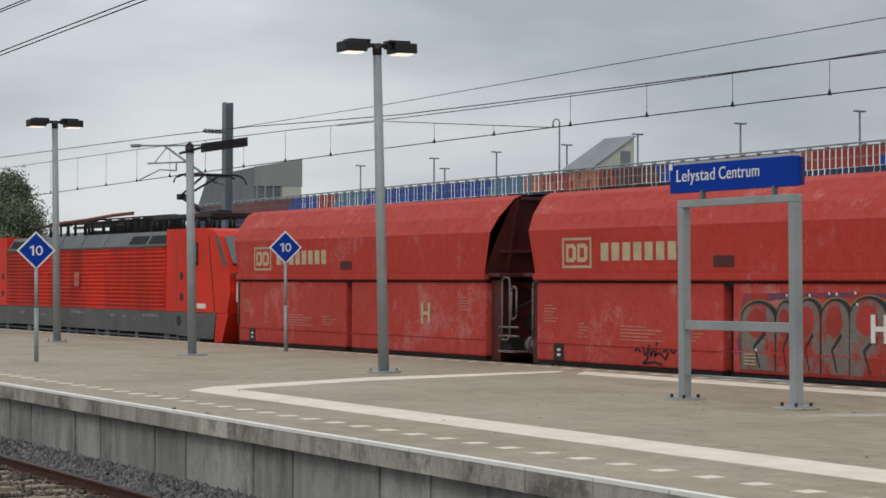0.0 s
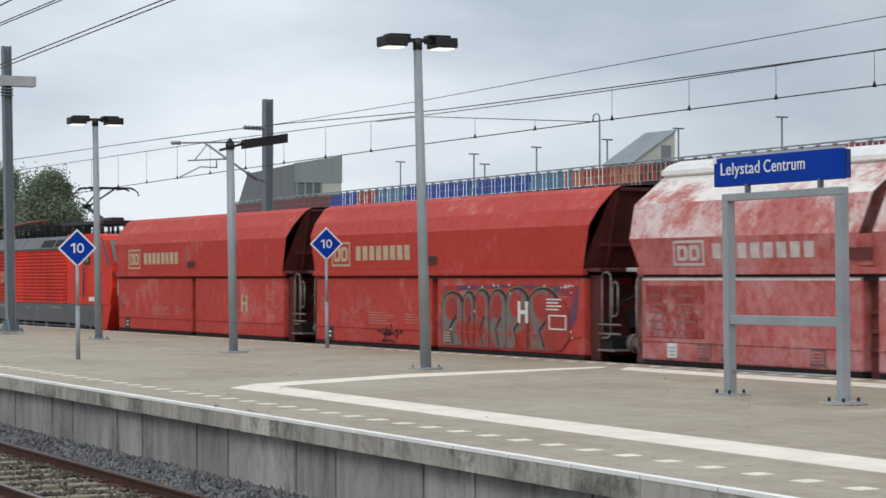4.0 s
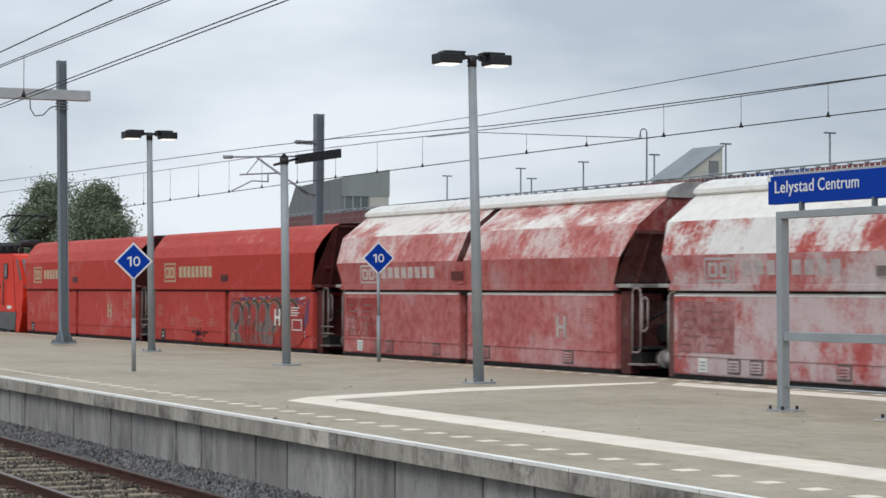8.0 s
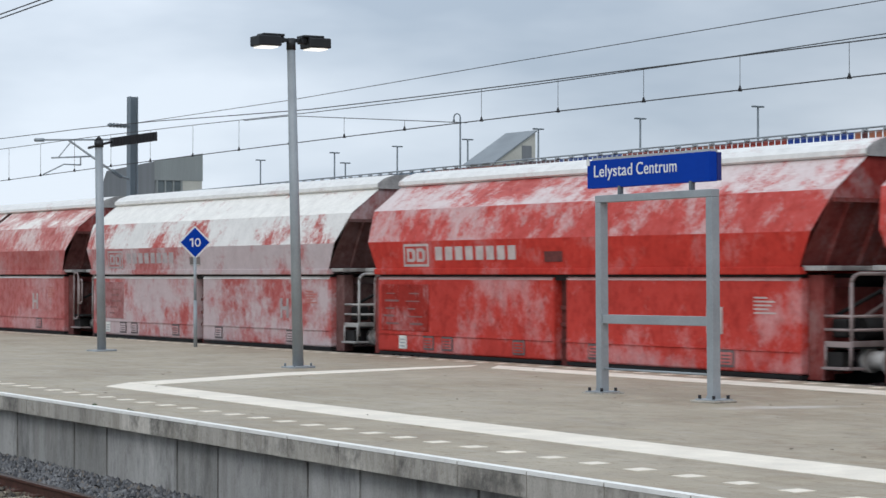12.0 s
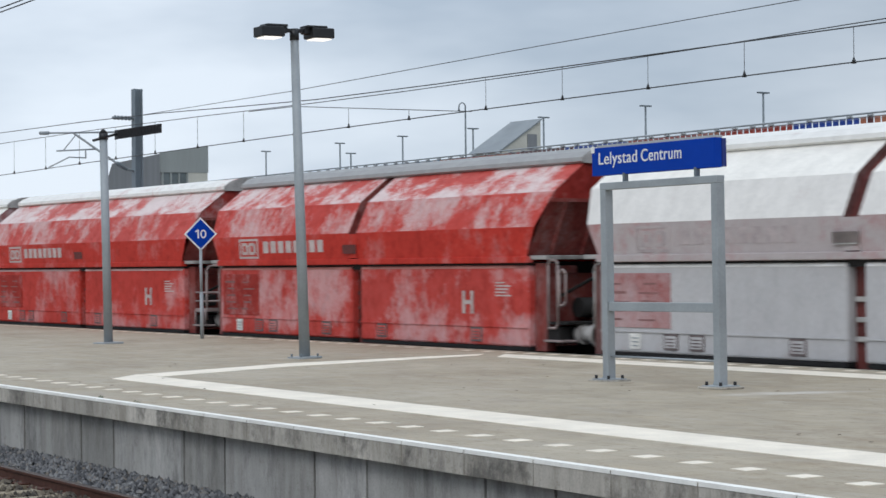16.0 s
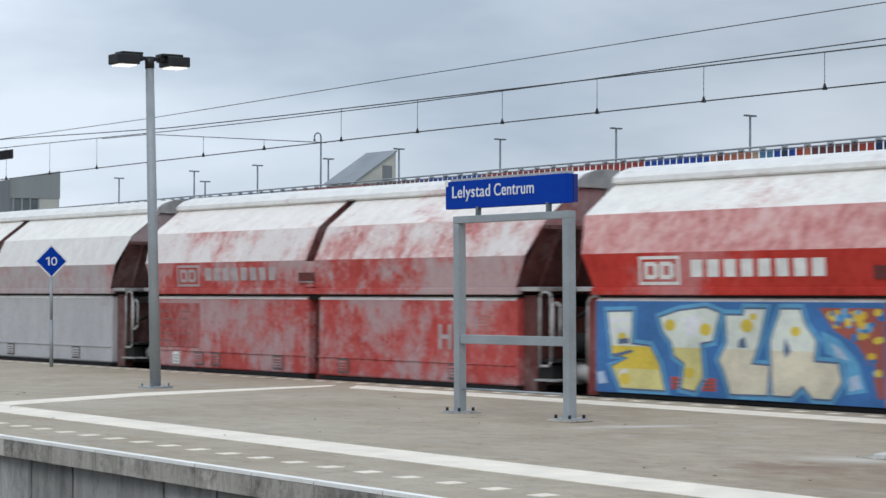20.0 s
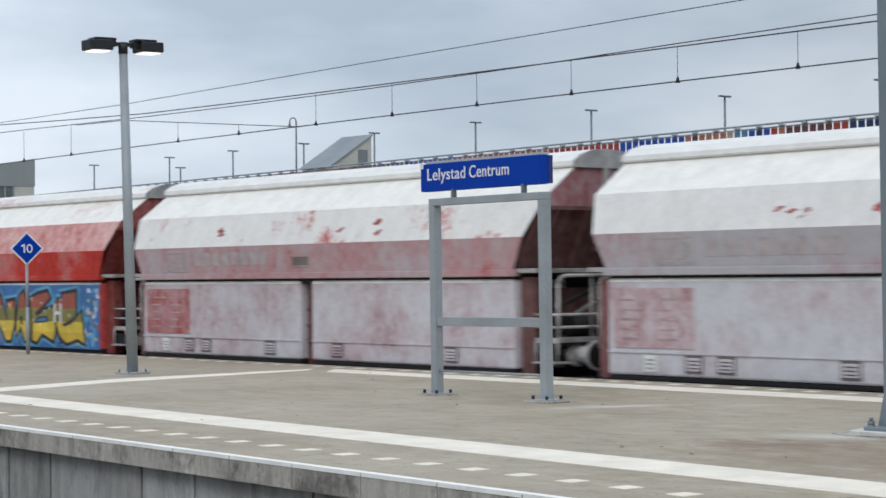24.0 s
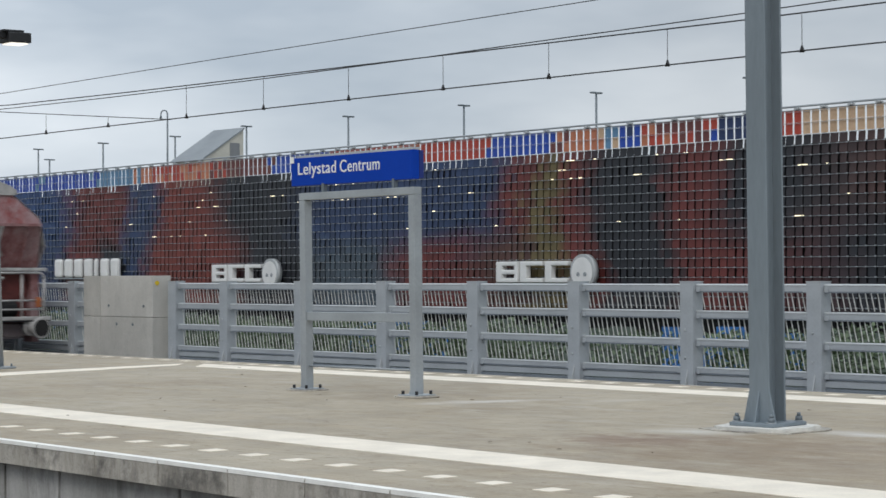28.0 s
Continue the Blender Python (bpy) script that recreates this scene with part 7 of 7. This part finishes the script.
piece = flat_mark("graffiti", [on_box([(0.02, 0.3), (0.04, 0.1), (0.07, 0.8), (0.2, 0.88), (0.6, 0.93), (0.8, 0.86), (0.93, 0.8), (0.9, 0.25), (0.96, 0.5), (0.97, 0.95), (0.5, 0.97), (0.05, 0.95)], x0, W_)], LOW_FACE, 0.006, G["purple"], w2, "purple and silver graffiti")
for c, hw, top in ((0.117, 0.074, 0.83), (0.237, 0.038, 0.84), (0.333, 0.049, 0.87), (0.445, 0.055, 0.87), (0.575, 0.070, 0.90), (0.745, 0.088, 0.90)):
    flat_mark("rim", [on_box(arch(c + 0.004, hw + 0.013, top + 0.05, 0.4), x0, W_)], LOW_FACE, 0.008, G["olive"], piece)
    flat_mark("outline", [on_box(arch(c + 0.006, hw + 0.011, top + 0.035), x0, W_)], LOW_FACE, 0.010, G["ink"], piece)
    flat_mark("fill", [on_box(arch(c, hw, top), x0, W_)], LOW_FACE, 0.014, G["silver"], piece)
    flat_mark("heart", [on_box(oval(c - 0.004, top - 0.24, hw * 0.62, 0.18), x0, W_)], LOW_FACE, 0.017, G["red"], piece)
    flat_mark("stroke", [on_box([(c + hw * 0.1, 0.05), (c + hw * 0.18, 0.05), (c - hw * 0.15, 0.3), (c + hw * 0.5, 0.46), (c + hw * 0.42, 0.50), (c - hw * 0.27, 0.31)], x0, W_)], LOW_FACE, 0.0235, G["ink"], piece)
for k in range(26):
    flat_mark("dot", [oval(x0 + W_ * rg.choice([rg.uniform(0.03, 0.95), rg.uniform(0.86, 0.96)]), 0.1 + 1.24 * (0.93 + 0.04 * rg.random() if k % 3 else rg.uniform(0.2, 0.9)), 0.02, 0.025, 7)], LOW_FACE, 0.0242, G["white"], piece)
flat_mark("clear_patch", [on_box([(0.78, 0.06), (0.86, 0.02), (0.92, 0.2), (0.91, 0.6), (0.88, 0.76), (0.8, 0.72), (0.77, 0.4)], x0, W_)], LOW_FACE, 0.0245, G["red"], piece)
flat_mark("frame_mark", [rect(x0 + W_ * 0.79, x0 + W_ * 0.90, 0.50, 0.525), rect(x0 + W_ * 0.79, x0 + W_ * 0.90, 0.74, 0.765), rect(x0 + W_ * 0.79, x0 + W_ * 0.797, 0.525, 0.74), rect(x0 + W_ * 0.893, x0 + W_ * 0.90, 0.525, 0.74)], LOW_FACE, 0.030, MARK_W, piece)
flat_mark("print_bars", [rect(x0 + W_ * 0.775, x0 + W_ * (0.85 + 0.02 * (k % 2)), 0.85 + 0.06 * k, 0.875 + 0.06 * k) for k in range(4)], LOW_FACE, 0.030, MARK_W, piece)
flat_mark("print_bars", [rect(x0 + W_ * 0.06, x0 + W_ * 0.11, 0.2 + 0.05 * k, 0.22 + 0.05 * k) for k in range(4)], LOW_FACE, 0.030, MARK, piece)
brake_letter(piece, x0 + 3.06, 0.60, 0.40, MARK_W)
for o in piece.children:
    if o.name.startswith("brake_letter"):
        o.location.y = -0.02
# a small black tag on its other box
for q in ([(2.90, 0.30), (2.96, 0.35), (3.04, 0.28)], [(3.10, 0.38), (3.16, 0.24), (3.24, 0.30), (3.26, 0.40), (3.22, 0.16), (3.12, 0.12)], [(3.30, 0.40), (3.32, 0.22), (3.40, 0.34), (3.44, 0.22)],
          [(3.48, 0.46), (3.46, 0.24), (3.56, 0.30), (3.62, 0.24)], [(3.66, 0.30), (3.72, 0.36), (3.78, 0.28), (3.72, 0.18), (3.64, 0.24)], [(3.84, 0.34), (3.92, 0.30), (3.98, 0.33)], [(3.12, 0.10), (3.40, 0.14), (3.62, 0.10)]):
    part("tag_stroke", tube([(x + 0.02, -1.462, z + 0.02) for x, z in q], 0.017), G["ink"], w2, "small black spray tag")

# bright lettering on the ninth wagon
w9, a1, g0, a2 = WAGONS[9]
one = flat_mark("graffiti", [on_box([(0.005, 0.0), (0.995, 0.0), (0.995, 1.0), (0.005, 1.0)], 0, a1, 0.065, 1.39)], LOW_FACE, 0.018, G["blue"], w9, "blue, cream and yellow graffiti")
shapes = [
    [(0.05, 0.92), (0.15, 0.93), (0.146, 0.55), (0.216, 0.53), (0.25, 0.33), (0.272, 0.02), (0.103, 0.02), (0.067, 0.28), (0.13, 0.38), (0.07, 0.41)],
    [(0.25, 0.86), (0.32, 0.94), (0.42, 0.98), (0.468, 0.92), (0.443, 0.6), (0.40, 0.57), (0.41, 0.2), (0.38, 0.03), (0.33, 0.06), (0.342, 0.34), (0.305, 0.42), (0.295, 0.57), (0.264, 0.69)],
    [(0.485, 0.9), (0.546, 0.9), (0.553, 0.97), (0.625, 0.97), (0.602, 0.6), (0.578, 0.37), (0.637, 0.36), (0.63, 0.03), (0.505, 0.02), (0.48, 0.28), (0.463, 0.4), (0.492, 0.59)],
    [(0.672, 0.97), (0.737, 0.97), (0.753, 0.8), (0.787, 0.64), (0.781, 0.42), (0.855, 0.41), (0.866, 0.21), (0.832, 0.02), (0.776, 0.02), (0.742, 0.15), (0.707, 0.03), (0.644, 0.03), (0.637, 0.63)]]
flat_mark("backing", [on_box([(0.794, 0.98), (0.99, 0.98), (0.99, 0.06), (0.974, 0.06), (0.953, 0.38), (0.91, 0.61), (0.844, 0.74)], 0, a1)], LOW_FACE, 0.021, G["rust"], one)
flat_mark("swath", [on_box([(0.742, 0.98), (0.81, 0.84), (0.855, 0.71), (0.931, 0.51), (0.974, 0.03), (0.844, 0.02), (0.866, 0.21), (0.855, 0.41), (0.794, 0.47), (0.79, 0.64)], 0, a1)], LOW_FACE, 0.0222, G["blue"], one)
flat_mark("gleam", [on_box([(0.80, 0.74), (0.855, 0.66), (0.915, 0.42), (0.94, 0.12), (0.88, 0.08), (0.875, 0.40), (0.815, 0.51)], 0, a1)], LOW_FACE, 0.0232, G["sky"], one)
flat_mark("gleam", [on_box([(0.83, 0.62), (0.862, 0.56), (0.885, 0.44), (0.85, 0.46)], 0, a1), on_box([(0.885, 0.26), (0.915, 0.30), (0.925, 0.16), (0.89, 0.12)], 0, a1), on_box([(0.01, 0.20), (0.035, 0.22), (0.05, 0.08), (0.015, 0.06)], 0, a1)], LOW_FACE, 0.0240, G["pale"], one)
for q in shapes:
    outline_mark("halo", on_box(q, 0, a1), 0.13, LOW_FACE, 0.0244, G["sky"], one)
for n_, q in enumerate(shapes):
    for lo, hi, col in ((0.0, 0.26, "straw" if n_ < 2 else "sand"), (0.26, 0.52, ("yellow", "straw", "sand", "sand")[n_]), (0.52, 1.0, "cream")):
        flat_mark("letter_shape", [on_box(clip_half(clip_half(q, 1, hi, True), 1, lo, False), 0, a1)], LOW_FACE, 0.028, G[col], one)
    outline_mark("outline", on_box(q, 0, a1), 0.028, LOW_FACE, 0.0295, G["slate"], one)
for u, v, r_ in ((0.29, 0.77, 0.020), (0.418, 0.73, 0.021), (0.561, 0.78, 0.022), (0.582, 0.88, 0.012), (0.721, 0.73, 0.016), (0.11, 0.62, 0.016), (0.36, 0.24, 0.018), (0.12, 0.14, 0.02)):
    flat_mark("accent", [on_box(oval(u, v, r_, r_ * 3.4, 10), 0, a1)], LOW_FACE, 0.0312, G["yellow"], one)
for q in ([(0.095, 0.60), (0.135, 0.61), (0.135, 0.55), (0.095, 0.54)], [(0.535, 0.62), (0.552, 0.66), (0.56, 0.54), (0.53, 0.54)], [(0.688, 0.66), (0.705, 0.52), (0.69, 0.44), (0.682, 0.52)], [(0.07, 0.42), (0.15, 0.48), (0.15, 0.45), (0.08, 0.38)]):
    flat_mark("hollow", [on_box(q, 0, a1)], LOW_FACE, 0.0318, G["slate"], one)
for q in ([(0.06, 0.84), (0.14, 0.86), (0.14, 0.80), (0.06, 0.78)], [(0.06, 0.72), (0.14, 0.74), (0.14, 0.69), (0.06, 0.67)], [(0.34, 0.86), (0.40, 0.90), (0.39, 0.66), (0.35, 0.64)], [(0.56, 0.94), (0.61, 0.95), (0.60, 0.90), (0.56, 0.89)], [(0.10, 0.22), (0.125, 0.26), (0.135, 0.12), (0.105, 0.10)]):
    flat_mark("mist", [on_box(q, 0, a1)], LOW_FACE, 0.0306, G["white"], one)
for k in range(46):
    u = rg.uniform(0.83, 0.985)
    v = rg.uniform(0.80, 0.95) if u < 0.9 else rg.uniform(0.66 if u < 0.95 else 0.3, 0.95)
    flat_mark("dot", [on_box(oval(u, v, rg.uniform(0.006, 0.014), rg.uniform(0.025, 0.055), 8), 0, a1)], LOW_FACE, 0.0252 + 0.00004 * k, G[rg.choice(["yellow", "sky", "blue", "gold"])], one)
two = flat_mark("graffiti", [on_box([(0.005, 0.0), (0.995, 0.0), (0.995, 1.0), (0.005, 1.0)], a1 + g0, a2 - a1 - g0, 0.065, 1.39)], LOW_FACE, 0.018, G["blue"], w9, "blue, rust and yellow graffiti")
shapes = [
    [(0.025, 0.09), (0.087, 0.64), (0.117, 0.90), (0.149, 0.95), (0.178, 0.85), (0.23, 0.44), (0.223, 0.77), (0.305, 0.8), (0.303, 0.38), (0.268, 0.05), (0.221, 0.04), (0.158, 0.33), (0.129, 0.04), (0.075, 0.05)],
    [(0.314, 0.12), (0.31, 0.45), (0.337, 0.86), (0.378, 0.96), (0.41, 0.77), (0.443, 0.58), (0.437, 0.13), (0.412, 0.04), (0.383, 0.06), (0.351, 0.29)],
    [(0.43, 0.82), (0.494, 0.9), (0.585, 0.95), (0.61, 0.81), (0.538, 0.64), (0.483, 0.53), (0.634, 0.69), (0.655, 0.47), (0.65, 0.22), (0.634, 0.06), (0.538, 0.18), (0.49, 0.03), (0.446, 0.07), (0.45, 0.36), (0.437, 0.58)],
    [(0.644, 0.7), (0.663, 0.81), (0.702, 0.81), (0.694, 0.9), (0.819, 0.95), (0.819, 0.55), (0.80, 0.48), (0.862, 0.62), (0.878, 0.24), (0.89, 0.03), (0.827, 0.11), (0.737, 0.03), (0.675, 0.16), (0.648, 0.4)]]
U0, UW = a1 + g0, a2 - a1 - g0
for q in shapes:
    outline_mark("halo", on_box(q, U0, UW), 0.20, LOW_FACE, 0.0190, G["sky"], two)
for q in shapes:
    for lo, hi, col in ((0.0, 0.24, "gold"), (0.24, 0.42, "yellow"), (0.42, 0.64, "olive"), (0.64, 1.0, "rust")):
        flat_mark("letter_shape", [on_box(clip_half(clip_half(q, 1, hi, True), 1, lo, False), U0, UW)], LOW_FACE, 0.026, G[col], two)
    outline_mark("outline", on_box(q, U0, UW), 0.075, LOW_FACE, 0.0272, G["ink"], two)
for q, col in (([(0.343, 0.49), (0.369, 0.50), (0.369, 0.36), (0.350, 0.35)], "ink"), ([(0.462, 0.38), (0.50, 0.49), (0.578, 0.52), (0.59, 0.41)], "ink"), ([(0.478, 0.41), (0.51, 0.46), (0.568, 0.485), (0.575, 0.43)], "blue"),
               ([(0.704, 0.38), (0.771, 0.45), (0.815, 0.53), (0.83, 0.51), (0.777, 0.39), (0.716, 0.33)], "ink"), ([(0.652, 0.29), (0.669, 0.27), (0.71, 0.06), (0.69, 0.04)], "ink"), ([(0.105, 0.66), (0.125, 0.72), (0.13, 0.52), (0.11, 0.50)], "straw"), ([(0.245, 0.70), (0.265, 0.74), (0.26, 0.60)], "straw")):
    flat_mark("hollow", [on_box(q, U0, UW)], LOW_FACE, 0.0292 if col != "blue" else 0.0300, G[col], two)
for k in range(42):
    u, v = rg.uniform(0.885, 0.985), rg.uniform(0.06, 0.94)
    col = rg.choice(["pale", "sky", "sky", "white", "blue"] if v > 0.42 or v < 0.3 else ["rust", "purple", "sky"])
    flat_mark("splash", [on_box([(u + rg.uniform(0.006, 0.016) * math.cos(a), v + rg.uniform(0.02, 0.07) * math.sin(a)) for a in [2 * math.pi * i / 8 for i in range(8)]], U0, UW)], LOW_FACE, 0.0205 + 0.00005 * k, G[col], two)
for k in range(34):
    u, v = rg.choice([rg.uniform(0.01, 0.08), rg.uniform(0.9, 0.98), rg.uniform(0.0, 0.99)]), rg.uniform(0.05, 0.97)
    flat_mark("dot", [on_box(oval(u, v, 0.008, 0.03, 7), a1 + g0, a2 - a1 - g0)], LOW_FACE, 0.021, G[rg.choice(["yellow", "sky", "white"])], two)
for k in range(14):
    u, v, r_ = rg.uniform(0.06, 0.87), rg.uniform(0.12, 0.92), rg.uniform(0.5, 1.0)
    flat_mark("highlight", [on_box([(u - 0.016 * r_, v - 0.008), (u + 0.016 * r_, v + 0.004), (u + 0.014 * r_, v + 0.02)], U0, UW), on_box([(u - 0.002, v - 0.05 * r_), (u + 0.003, v - 0.05 * r_), (u + 0.001, v + 0.06 * r_)], U0, UW)], LOW_FACE, 0.0302 + 0.0001 * k, G["white"], two)
for o in [c for c in w9.children if c.name.startswith(("brake_letter", "raised_panel", "label_p"))]:
    o.location.y = -0.026


def motions():
    for ob, off in MOVERS:
        walk(ob, [(t, pose(train_x(t) + off, TRACK_Y, 0)) for t in range(0, 29)])


motions()
